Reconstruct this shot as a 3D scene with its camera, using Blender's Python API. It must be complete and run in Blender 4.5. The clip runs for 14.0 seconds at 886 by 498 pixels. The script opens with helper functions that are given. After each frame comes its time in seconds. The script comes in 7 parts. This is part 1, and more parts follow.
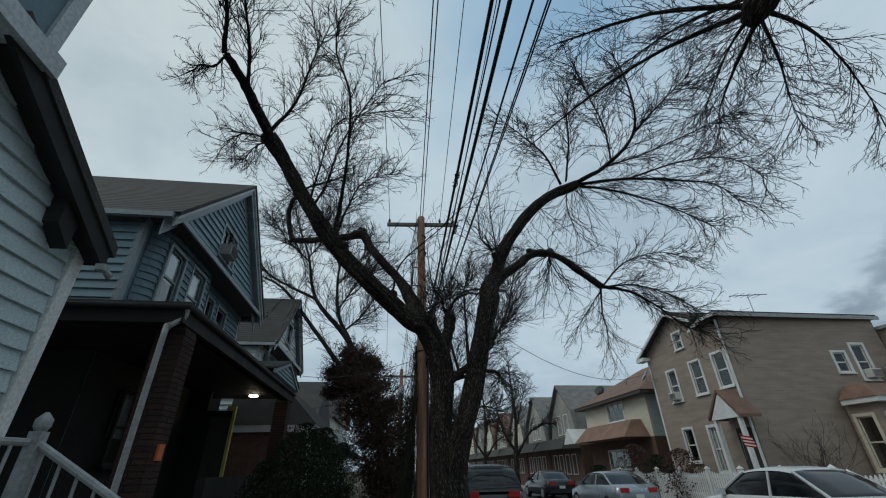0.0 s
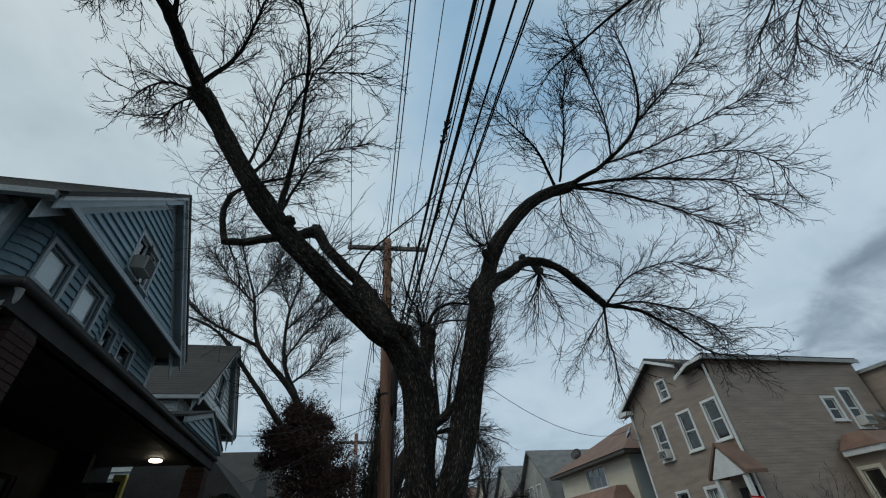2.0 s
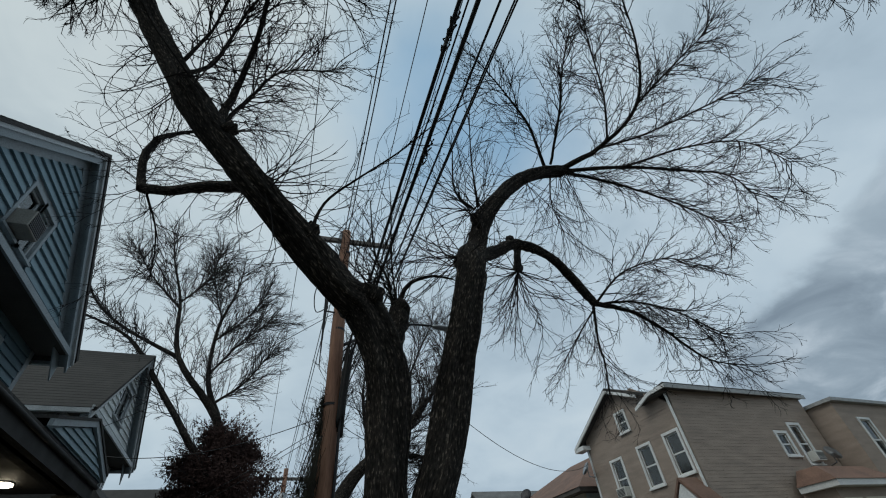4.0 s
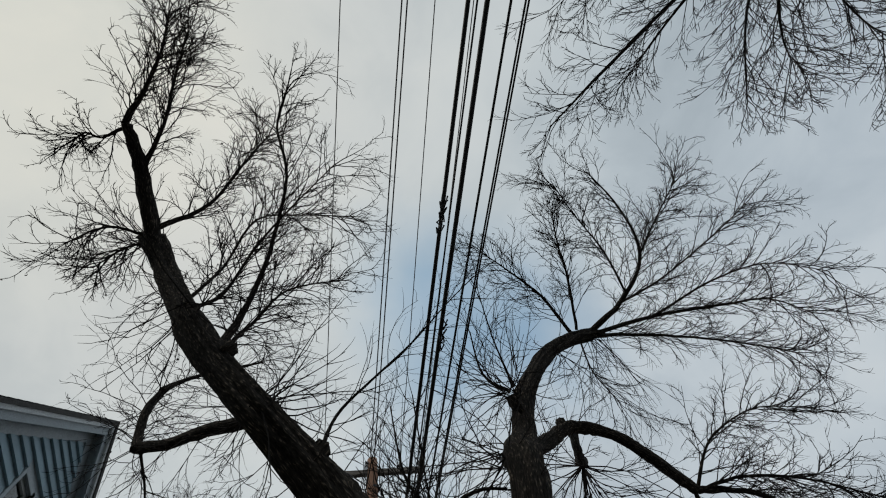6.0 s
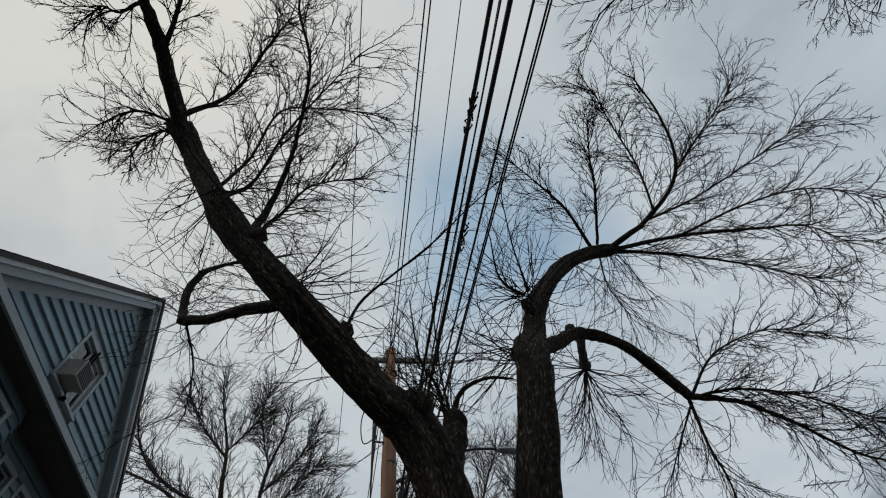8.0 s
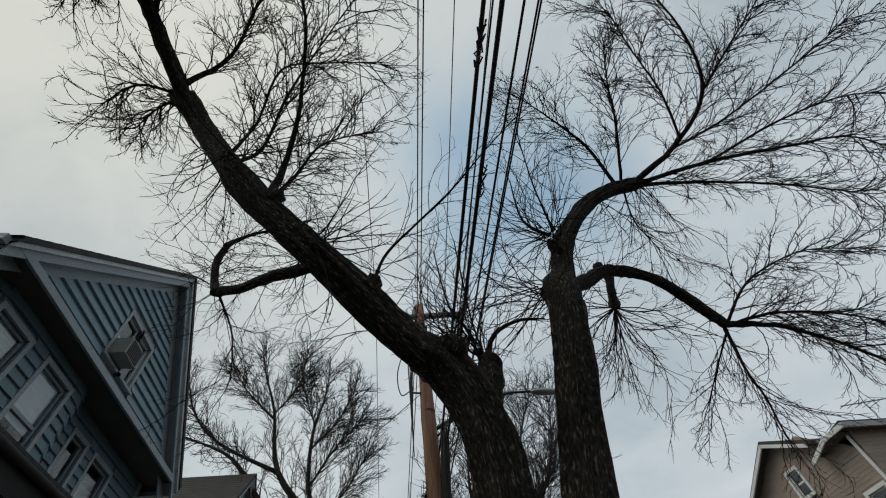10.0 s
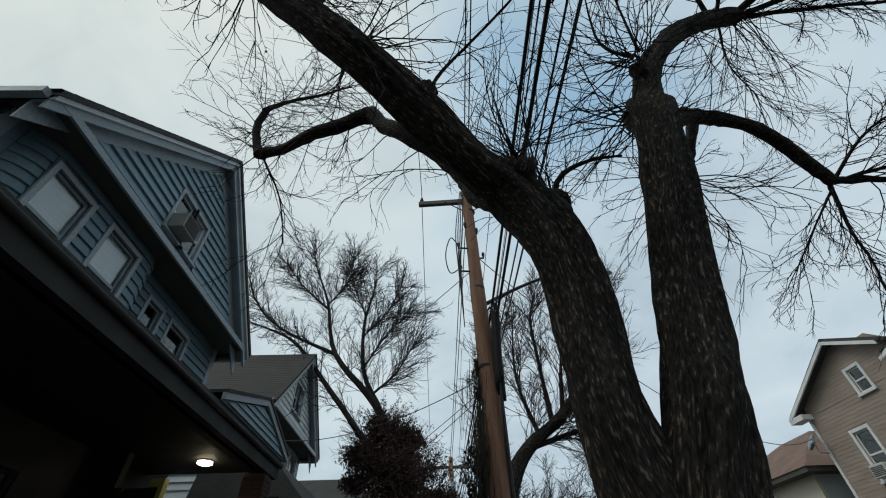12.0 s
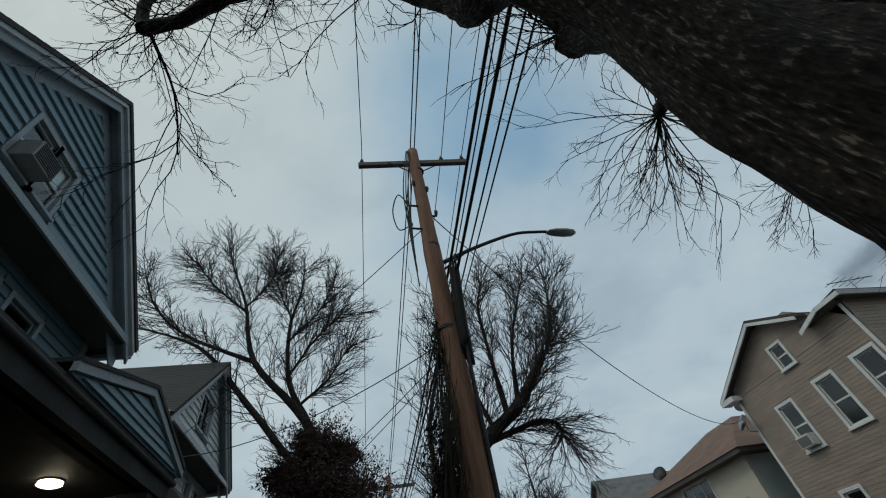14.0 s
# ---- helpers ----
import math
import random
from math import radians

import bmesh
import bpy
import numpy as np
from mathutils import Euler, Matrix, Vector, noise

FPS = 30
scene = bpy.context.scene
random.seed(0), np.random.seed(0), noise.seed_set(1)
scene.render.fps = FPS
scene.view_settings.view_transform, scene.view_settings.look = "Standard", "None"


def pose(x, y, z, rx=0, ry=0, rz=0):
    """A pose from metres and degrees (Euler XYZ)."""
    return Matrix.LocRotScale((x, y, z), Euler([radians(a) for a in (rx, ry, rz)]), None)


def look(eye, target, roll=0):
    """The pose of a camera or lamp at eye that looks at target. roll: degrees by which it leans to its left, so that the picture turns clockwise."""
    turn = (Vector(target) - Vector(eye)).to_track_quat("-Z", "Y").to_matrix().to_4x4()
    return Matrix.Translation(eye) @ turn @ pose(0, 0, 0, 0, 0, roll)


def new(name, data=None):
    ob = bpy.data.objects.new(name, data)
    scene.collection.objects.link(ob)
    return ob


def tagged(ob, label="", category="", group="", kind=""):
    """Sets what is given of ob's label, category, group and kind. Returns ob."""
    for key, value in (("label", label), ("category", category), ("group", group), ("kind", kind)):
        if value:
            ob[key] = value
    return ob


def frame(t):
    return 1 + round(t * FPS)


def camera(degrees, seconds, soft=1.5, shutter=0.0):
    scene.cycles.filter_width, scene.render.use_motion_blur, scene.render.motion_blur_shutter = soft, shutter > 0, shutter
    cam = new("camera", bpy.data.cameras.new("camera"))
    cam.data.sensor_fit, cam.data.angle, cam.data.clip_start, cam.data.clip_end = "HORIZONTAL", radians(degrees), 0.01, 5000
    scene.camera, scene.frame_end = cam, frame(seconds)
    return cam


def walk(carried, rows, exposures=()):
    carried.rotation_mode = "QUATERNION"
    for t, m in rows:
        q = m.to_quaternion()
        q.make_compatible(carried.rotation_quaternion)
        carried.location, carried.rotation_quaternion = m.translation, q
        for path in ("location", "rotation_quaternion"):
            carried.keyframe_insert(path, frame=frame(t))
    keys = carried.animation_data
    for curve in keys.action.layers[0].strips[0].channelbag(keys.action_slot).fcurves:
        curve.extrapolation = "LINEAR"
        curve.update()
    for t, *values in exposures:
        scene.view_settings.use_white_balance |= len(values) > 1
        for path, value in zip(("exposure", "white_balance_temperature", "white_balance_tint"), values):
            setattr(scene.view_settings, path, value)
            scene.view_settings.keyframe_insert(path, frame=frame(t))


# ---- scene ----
cam = camera(95.2, 14.0, soft=1.1)
PATH = [
    (0, (-0.201, 0.575, 1.812), (0.037, 2.316, 2.767), -1.2),
    (0.5, (-0.297, 1.12, 1.865), (0.014, 2.843, 2.832), 0.6),
    (1, (-0.317, 1.679, 1.82), (0.129, 3.32, 2.873), -4.4),
    (1.5, (-0.229, 2.238, 1.725), (0.298, 3.852, 2.783), -3.1),
    (2, (-0.2, 2.802, 1.747), (0.213, 4.342, 2.956), -4.4),
    (2.2, (-0.216, 3.025, 1.75), (0.338, 4.544, 2.927), -6.2),
    (4.3, (-0.157, 4.668, 1.734), (0.461, 5.951, 3.138), -7.9),
    (4.5, (-0.135, 4.77, 1.791), (0.468, 5.962, 3.279), -11.5),
    (5, (-0.029, 4.918, 1.879), (0.645, 5.732, 3.577), -25.6),
    (5.5, (0.005, 4.972, 1.91), (0.487, 5.871, 3.63), -21.4),
    (6, (-0.014, 4.957, 1.947), (0.376, 5.528, 3.823), -27.1),
    (6.5, (0.004, 5.024, 1.942), (0.323, 5.704, 3.795), -1.0),
    (7, (0.011, 5.046, 1.932), (0.422, 5.675, 3.786), -1.9),
    (7.5, (-0.01, 5.044, 1.933), (0.347, 5.759, 3.766), -7.8),
    (7.7, (-0.001, 5.043, 1.922), (0.358, 5.96, 3.663), -8.2),
    (9.8, (-0.078, 5.253, 1.891), (0.116, 6.362, 3.544), -7.5),
    (10, (-0.028, 5.215, 1.912), (0.223, 6.376, 3.521), -9.3),
    (10.5, (-0.12, 5.39, 1.787), (-0.11, 6.803, 3.203), -0.2),
    (11, (-0.199, 5.47, 1.776), (-0.301, 7.02, 3.036), 0.7),
    (11.5, (-0.216, 5.683, 1.793), (-0.322, 7.255, 3.026), -2.8),
    (12, (-0.167, 6.125, 1.741), (-0.114, 7.606, 3.084), -2.1),
    (12.5, (-0.215, 6.536, 1.756), (-0.017, 8.004, 3.099), -2.8),
    (13, (-0.258, 6.96, 1.763), (-0.158, 8.522, 3.009), -4.9),
    (13.5, (-0.387, 7.414, 1.7), (-0.166, 8.907, 3.012), -8.7),
    (14, (-0.452, 7.903, 1.708), (-0.057, 9.283, 3.1), -12.0),
]
EXPOSURES = [(0.0, 0.0, 6150, 6), (2.2, 0.0, 6050, 6), (4.5, -0.02, 6330, 8), (5.2, 0.0, 6620, 10), (6.5, 0.0, 6850, 13), (7.0, -0.05, 6850, 13), (7.7, 0.0, 6800, 13), (10.0, 0.03, 6820, 11), (11.2, 0.20, 6500, 8), (12.0, 0.18, 6390, 7), (13.0, 0.12, 6480, 8), (13.6, 0.06, 6430, 7), (14.0, -0.18, 6250, 5)]
walk(cam, [(t, look(eye, target, roll)) for t, eye, target, roll in PATH], EXPOSURES)

# ---- world and light ----
SUN_DIR = Vector((-0.62, -0.10, 0.78)).normalized()
world = bpy.data.worlds.new("overcast_sky")
scene.world = world
world.use_nodes = True
wn, wl = world.node_tree.nodes, world.node_tree.links
wn.clear()


def wnode(kind, **inputs):
    n = wn.new(kind)
    for k, v in inputs.items():
        n.inputs[k.replace("_", " ")].default_value = v
    return n


def ramp_of(nodes, stops):
    n = nodes.new("ShaderNodeValToRGB")
    el = n.color_ramp.elements
    while len(el) < len(stops):
        el.new(0.5)
    for e, (p, c) in zip(el, stops):
        e.position, e.color = p, (*c, 1)
    return n


sky = wn.new("ShaderNodeTexSky")
sky.sky_type, sky.sun_disc = "NISHITA", False
sky.sun_elevation, sky.sun_rotation = math.asin(SUN_DIR.z), math.atan2(SUN_DIR.x, SUN_DIR.y)
coord = wn.new("ShaderNodeTexCoord")
# clouds lie in a flat layer: the direction divided by its height
sep = wn.new("ShaderNodeSeparateXYZ")
wl.new(coord.outputs["Generated"], sep.inputs[0])
up = wn.new("ShaderNodeMath"); up.operation = "MAXIMUM"; up.inputs[1].default_value = 0.0
wl.new(sep.outputs["Z"], up.inputs[0])
upo = wn.new("ShaderNodeMath"); upo.operation = "ADD"; upo.inputs[1].default_value = 0.28
wl.new(up.outputs[0], upo.inputs[0])
flat = wn.new("ShaderNodeVectorMath"); flat.operation = "DIVIDE"
wl.new(coord.outputs["Generated"], flat.inputs[0])
wl.new(upo.outputs[0], flat.inputs[1])
big = wnode("ShaderNodeTexNoise", Scale=1.15, Detail=6.0, Roughness=0.5, Distortion=0.25)
fine = wnode("ShaderNodeTexNoise", Scale=4.2, Detail=7.0, Roughness=0.55, Distortion=0.5)
shift = wn.new("ShaderNodeVectorMath"); shift.operation = "ADD"; shift.inputs[1].default_value = (3.1, 1.7, 0.4)
wl.new(flat.outputs[0], shift.inputs[0])
wl.new(shift.outputs[0], big.inputs["Vector"])
wl.new(shift.outputs[0], fine.inputs["Vector"])
mixn = wn.new("ShaderNodeMix"); mixn.data_type = "FLOAT"; mixn.inputs[0].default_value = 0.33
wl.new(big.outputs["Fac"], mixn.inputs[2]); wl.new(fine.outputs["Fac"], mixn.inputs[3])
cloud = ramp_of(wn, [(0.32, (0.36, 0.42, 0.465)), (0.43, (0.46, 0.525, 0.57)), (0.53, (0.545, 0.605, 0.64)), (0.68, (0.63, 0.675, 0.69))])
wl.new(mixn.outputs[0], cloud.inputs[0])
# a darker bank of cloud over the far side of the street
plan = wn.new("ShaderNodeVectorMath"); plan.operation = "MULTIPLY"; plan.inputs[1].default_value = (1, 1, 0)
wl.new(flat.outputs[0], plan.inputs[0])
edge = wn.new("ShaderNodeVectorMath"); edge.operation = "DOT_PRODUCT"; edge.inputs[1].default_value = (1.0, -0.33, 0)
wl.new(plan.outputs[0], edge.inputs[0])
edgen = wnode("ShaderNodeTexNoise", Scale=3.2, Detail=7.0, Roughness=0.6, Distortion=0.4)
wl.new(shift.outputs[0], edgen.inputs["Vector"])
edgem = wn.new("ShaderNodeMath"); edgem.operation = "MULTIPLY_ADD"; edgem.inputs[1].default_value = 0.38; edgem.inputs[2].default_value = -0.19
wl.new(edgen.outputs["Fac"], edgem.inputs[0])
edges = wn.new("ShaderNodeMath"); edges.operation = "ADD"
wl.new(edge.outputs["Value"], edges.inputs[0]); wl.new(edgem.outputs[0], edges.inputs[1])
bankf = wn.new("ShaderNodeMapRange"); bankf.interpolation_type = "SMOOTHSTEP"
bankf.inputs[1].default_value, bankf.inputs[2].default_value, bankf.inputs[4].default_value = 1.04, 1.14, 0.85
wl.new(edges.outputs[0], bankf.inputs[0])
bankc = ramp_of(wn, [(0.32, (0.19, 0.225, 0.265)), (0.50, (0.30, 0.345, 0.385)), (0.66, (0.52, 0.555, 0.585))])
wl.new(fine.outputs["Fac"], bankc.inputs[0])
thin = wn.new("ShaderNodeMapRange"); thin.interpolation_type = "SMOOTHSTEP"
thin.inputs[1].default_value, thin.inputs[2].default_value, thin.inputs[3].default_value, thin.inputs[4].default_value = 0.30, 0.62, 1.0, 0.35
wl.new(sep.outputs["Z"], thin.inputs[0])
bankt = wn.new("ShaderNodeMath"); bankt.operation = "MULTIPLY"
wl.new(bankf.outputs[0], bankt.inputs[0]); wl.new(thin.outputs[0], bankt.inputs[1])
banked = wn.new("ShaderNodeMix"); banked.data_type = "RGBA"
wl.new(bankt.outputs[0], banked.inputs[0]); wl.new(cloud.outputs[0], banked.inputs[6]); wl.new(bankc.outputs[0], banked.inputs[7])
# thin blue where the cloud opens over the street
open_ = wn.new("ShaderNodeVectorMath"); open_.operation = "DISTANCE"; open_.inputs[1].default_value = (0.27, 0.44, 0)
wl.new(plan.outputs[0], open_.inputs[0])
gapn = wnode("ShaderNodeTexNoise", Scale=2.6, Detail=4.0, Roughness=0.5)
shift2 = wn.new("ShaderNodeVectorMath"); shift2.operation = "ADD"; shift2.inputs[1].default_value = (7.3, 2.2, 1.4)
wl.new(flat.outputs[0], shift2.inputs[0]); wl.new(shift2.outputs[0], gapn.inputs["Vector"])
gapm = wn.new("ShaderNodeMath"); gapm.operation = "MULTIPLY_ADD"; gapm.inputs[1].default_value = 0.7
wl.new(gapn.outputs["Fac"], gapm.inputs[0]); wl.new(open_.outputs["Value"], gapm.inputs[2])
gapf = wn.new("ShaderNodeMapRange"); gapf.interpolation_type = "SMOOTHSTEP"
gapf.inputs[1].default_value, gapf.inputs[2].default_value, gapf.inputs[3].default_value, gapf.inputs[4].default_value = 0.35, 0.78, 0.74, 0.0
wl.new(gapm.outputs[0], gapf.inputs[0])
skys = wn.new("ShaderNodeVectorMath"); skys.operation = "MULTIPLY"; skys.inputs[1].default_value = (0.18, 0.236, 0.205)
wl.new(sky.outputs[0], skys.inputs[0])
tog = wn.new("ShaderNodeMix"); tog.data_type = "RGBA"
wl.new(gapf.outputs[0], tog.inputs[0]); wl.new(banked.outputs[2], tog.inputs[6]); wl.new(skys.outputs[0], tog.inputs[7])
# brighter and warmer round the veiled sun
dot = wn.new("ShaderNodeVectorMath"); dot.operation = "DOT_PRODUCT"; dot.inputs[1].default_value = SUN_DIR
nrm = wn.new("ShaderNodeVectorMath"); nrm.operation = "NORMALIZE"
wl.new(coord.outputs["Generated"], nrm.inputs[0]); wl.new(nrm.outputs[0], dot.inputs[0])
glow = ramp_of(wn, [(0.0, (0.90, 0.95, 1.0)), (0.45, (0.94, 0.98, 1.0)), (0.85, (1.05, 1.03, 0.985)), (1.0, (1.18, 1.12, 1.0))])
wl.new(dot.outputs["Value"], glow.inputs[0])
mulc = wn.new("ShaderNodeMix"); mulc.data_type = "RGBA"; mulc.blend_type = "MULTIPLY"; mulc.inputs[0].default_value = 1.0
wl.new(tog.outputs[2], mulc.inputs[6]); wl.new(glow.outputs[0], mulc.inputs[7])
bg = wn.new("ShaderNodeBackground"); bg.inputs["Strength"].default_value = 1.0
wl.new(mulc.outputs[2], bg.inputs["Color"])
wout = wn.new("ShaderNodeOutputWorld")
wl.new(bg.outputs[0], wout.inputs[0])

sun = new("sun", bpy.data.lights.new("sun", "SUN"))
sun.data.energy, sun.data.angle, sun.data.color = 0.6, radians(25), (1.0, 0.95, 0.87)
sun.matrix_world = look(SUN_DIR * 60, (0, 0, 0))


# ---- materials ----
def mat(name, base, rough=0.7, metal=0.0, vary=0.25, scale=6.0, bump=0.15, bump_scale=40.0, tint=None, per_piece=0.0,
        stretch=(1, 1, 1), attr=None, emit=None, grain=None):
    """A surface with stains at a large scale, grain at a small one, and relief."""
    m = bpy.data.materials.new(name)
    m.use_nodes = True
    nodes, links = m.node_tree.nodes, m.node_tree.links
    b = nodes["Principled BSDF"]
    b.inputs["Metallic"].default_value = metal
    if attr:
        src = nodes.new("ShaderNodeAttribute"); src.attribute_name = attr; vec = src.outputs["Vector"]
    else:
        src = nodes.new("ShaderNodeTexCoord"); vec = src.outputs["Object"]
    mp = nodes.new("ShaderNodeMapping"); mp.inputs["Scale"].default_value = stretch
    links.new(vec, mp.inputs["Vector"])
    n1 = nodes.new("ShaderNodeTexNoise"); n1.inputs["Scale"].default_value, n1.inputs["Detail"].default_value = scale, 5
    n2 = nodes.new("ShaderNodeTexNoise"); n2.inputs["Scale"].default_value, n2.inputs["Detail"].default_value = bump_scale, 6
    links.new(mp.outputs[0], n1.inputs["Vector"]); links.new(mp.outputs[0], n2.inputs["Vector"])
    dark = tuple(c * (1 - vary) for c in base)
    light = tuple(min(1, c * (1 + vary)) for c in (tint or base))
    r1 = ramp_of(nodes, [(0.3, dark), (0.7, light)])
    links.new(n1.outputs["Fac"], r1.inputs[0])
    r2 = ramp_of(nodes, [(0.3, (0.78, 0.78, 0.78)), (0.72, (1.18, 1.18, 1.18))] if grain is None else grain)
    links.new(n2.outputs["Fac"], r2.inputs[0])
    mx = nodes.new("ShaderNodeMix"); mx.data_type = "RGBA"; mx.blend_type = "MULTIPLY"; mx.inputs[0].default_value = 1.0
    links.new(r1.outputs[0], mx.inputs[6]); links.new(r2.outputs[0], mx.inputs[7])
    col = mx.outputs[2]
    if per_piece:
        inf = nodes.new("ShaderNodeObjectInfo")
        rr = ramp_of(nodes, [(0.0, (1 - per_piece,) * 3), (1.0, (1 + per_piece,) * 3)])
        links.new(inf.outputs["Random"], rr.inputs[0])
        m2 = nodes.new("ShaderNodeMix"); m2.data_type = "RGBA"; m2.blend_type = "MULTIPLY"; m2.inputs[0].default_value = 1.0
        links.new(col, m2.inputs[6]); links.new(rr.outputs[0], m2.inputs[7])
        col = m2.outputs[2]
    links.new(col, b.inputs["Base Color"])
    rg = ramp_of(nodes, [(0.25, (max(0, rough - 0.12),) * 3), (0.75, (min(1, rough + 0.12),) * 3)])
    links.new(n1.outputs["Fac"], rg.inputs[0]); links.new(rg.outputs[0], b.inputs["Roughness"])
    if bump:
        bp = nodes.new("ShaderNodeBump"); bp.inputs["Strength"].default_value = bump; bp.inputs["Distance"].default_value = 0.02
        links.new(n2.outputs["Fac"], bp.inputs["Height"]); links.new(bp.outputs[0], b.inputs["Normal"])
    if emit:
        b.inputs["Emission Color"].default_value = (*emit[:3], 1); b.inputs["Emission Strength"].default_value = emit[3]
    return m


def glass(name, tint=(0.9, 0.95, 0.95)):
    m = bpy.data.materials.new(name)
    m.use_nodes = True
    b = m.node_tree.nodes["Principled BSDF"]
    b.inputs["Base Color"].default_value = (*tint, 1)
    b.inputs["Roughness"].default_value = 0.03
    b.inputs["Transmission Weight"].default_value = 1.0
    b.inputs["IOR"].default_value = 1.45
    return m


BARK = mat("bark", (0.024, 0.0215, 0.019), 0.95, vary=0.4, scale=6, bump=1.0, bump_scale=75, tint=(0.040, 0.035, 0.030), attr="bark", stretch=(1, 1, 0.24),
           grain=[(0.38, (0.35, 0.35, 0.35)), (0.53, (0.95, 0.95, 0.95)), (0.595, (1.15, 1.12, 1.08)), (0.66, (4.4, 4.15, 3.9))])
TWIG = mat("twig_bark", (0.022, 0.019, 0.018), 0.9, vary=0.25, scale=3, bump=0.0)
for m_ in (BARK, TWIG):
    m_.node_tree.nodes["Principled BSDF"].inputs["Specular IOR Level"].default_value = 0.15
FARBARK = mat("far_bark", (0.030, 0.026, 0.026), 0.95, vary=0.3, scale=3, bump=0.3)
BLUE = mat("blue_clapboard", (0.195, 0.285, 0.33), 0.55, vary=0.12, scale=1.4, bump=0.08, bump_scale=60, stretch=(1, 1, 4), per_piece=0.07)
# the blue boards again, darkened to hold the shade below the soffit
BLUEDARK = mat("blue_clapboard_in_shade", (0.14, 0.212, 0.25), 0.6, vary=0.15, scale=1.4, bump=0.08, stretch=(1, 1, 4), per_piece=0.08)
TRIM = mat("grey_white_trim", (0.50, 0.53, 0.54), 0.5, vary=0.15, scale=2.0, bump=0.06)
TRIMBLUE = mat("blue_grey_trim", (0.28, 0.325, 0.35), 0.5, vary=0.15, scale=2.0, bump=0.06)
WHITE = mat("white_paint", (0.74, 0.75, 0.74), 0.5, vary=0.10, scale=2.0, bump=0.05)
GREYPAINT = mat("grey_white_metal_paint", (0.33, 0.34, 0.34), 0.5, vary=0.2, scale=6, bump=0.1)
WHITESIDE = mat("white_vinyl_siding", (0.50, 0.585, 0.60), 0.5, vary=0.10, scale=1.2, bump=0.04, stretch=(1, 1, 3), per_piece=0.05)
SOFFIT = mat("dark_brown_soffit", (0.085, 0.078, 0.07), 0.8, vary=0.25, scale=2.5, bump=0.1)
# dark brown trim; its near-black tone also paints in the porch's deep shade
PORCHDARK = mat("dark_brown_paint_and_shade", (0.011, 0.010, 0.009), 0.7, vary=0.3, scale=2.5, bump=0.1)
SHINGLE = mat("grey_shingles", (0.050, 0.048, 0.045), 0.95, vary=0.3, scale=2, bump=0.6, bump_scale=30, per_piece=0.15)
BROWNSHINGLE = mat("brown_shingles", (0.20, 0.122, 0.090), 0.95, vary=0.25, scale=1.5, bump=0.5, bump_scale=18, per_piece=0.15)
GREYROOF = mat("pale_grey_shingles", (0.17, 0.17, 0.165), 0.95, vary=0.25, scale=2, bump=0.5, bump_scale=30)
BROWNSIDE = mat("tan_brown_siding", (0.325, 0.262, 0.215), 0.7, vary=0.17, scale=1.1, bump=0.1, bump_scale=20, stretch=(1, 1, 5))
CREAM = mat("cream_siding", (0.62, 0.58, 0.47), 0.65, vary=0.08, scale=0.8, bump=0.05, stretch=(1, 1, 5))
GREYSTUCCO = mat("grey_stucco", (0.36, 0.36, 0.33), 0.9, vary=0.2, scale=1.0, bump=0.3)
# pier brick, like the mortar, is darkened to include the shade of the porch
BRICK = mat("shaded_red_brick", (0.034, 0.014, 0.011), 0.9, vary=0.3, scale=5, bump=0.5, bump_scale=50, per_piece=0.3)
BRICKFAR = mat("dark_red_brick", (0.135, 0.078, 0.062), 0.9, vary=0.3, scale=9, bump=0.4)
MORTAR = mat("mortar", (0.05, 0.044, 0.04), 0.95, vary=0.2, scale=9, bump=0.4)
POLEWOOD = mat("weathered_pole_wood", (0.215, 0.098, 0.060), 0.9, vary=0.4, scale=2.2, bump=0.7, bump_scale=24, tint=(0.29, 0.165, 0.11), stretch=(3, 3, 0.22))
ARMWOOD = mat("grey_arm_wood", (0.16, 0.145, 0.13), 0.9, vary=0.3, scale=3, bump=0.4, bump_scale=30, stretch=(0.3, 3, 3))
CABLE = mat("black_cable", (0.012, 0.012, 0.014), 0.6, vary=0.2, scale=8, bump=0.0)
WIRE = mat("dull_wire", (0.05, 0.05, 0.055), 0.6, vary=0.2, scale=8, bump=0.0)
IRON = mat("dark_iron", (0.045, 0.045, 0.048), 0.5, metal=0.8, vary=0.3, scale=10, bump=0.1)
GALV = mat("galvanised_metal", (0.34, 0.35, 0.36), 0.45, metal=0.8, vary=0.25, scale=6, bump=0.1)
GLASS = glass("window_glass")
CARGLASS = mat("tinted_car_glass", (0.012, 0.015, 0.018), 0.08, vary=0.1, scale=2, bump=0.0)
BLIND = mat("white_blind", (0.80, 0.84, 0.86), 0.7, vary=0.08, scale=3, bump=0.05, stretch=(1, 1, 8))
CURTAIN = mat("pale_curtain", (0.28, 0.31, 0.31), 0.85, vary=0.2, scale=6, bump=0.2, stretch=(4, 4, 0.5))
# near-black base stands in for the gloom of unlit rooms
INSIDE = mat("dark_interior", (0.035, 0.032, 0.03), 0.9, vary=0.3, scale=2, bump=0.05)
ASPHALT = mat("asphalt", (0.055, 0.055, 0.056), 0.9, vary=0.25, scale=0.6, bump=0.4, bump_scale=120)
CONCRETE = mat("concrete", (0.30, 0.29, 0.27), 0.9, vary=0.2, scale=1.2, bump=0.3, bump_scale=70, per_piece=0.10)
KERB = mat("kerb_stone", (0.26, 0.255, 0.245), 0.9, vary=0.2, scale=2, bump=0.3, per_piece=0.1)
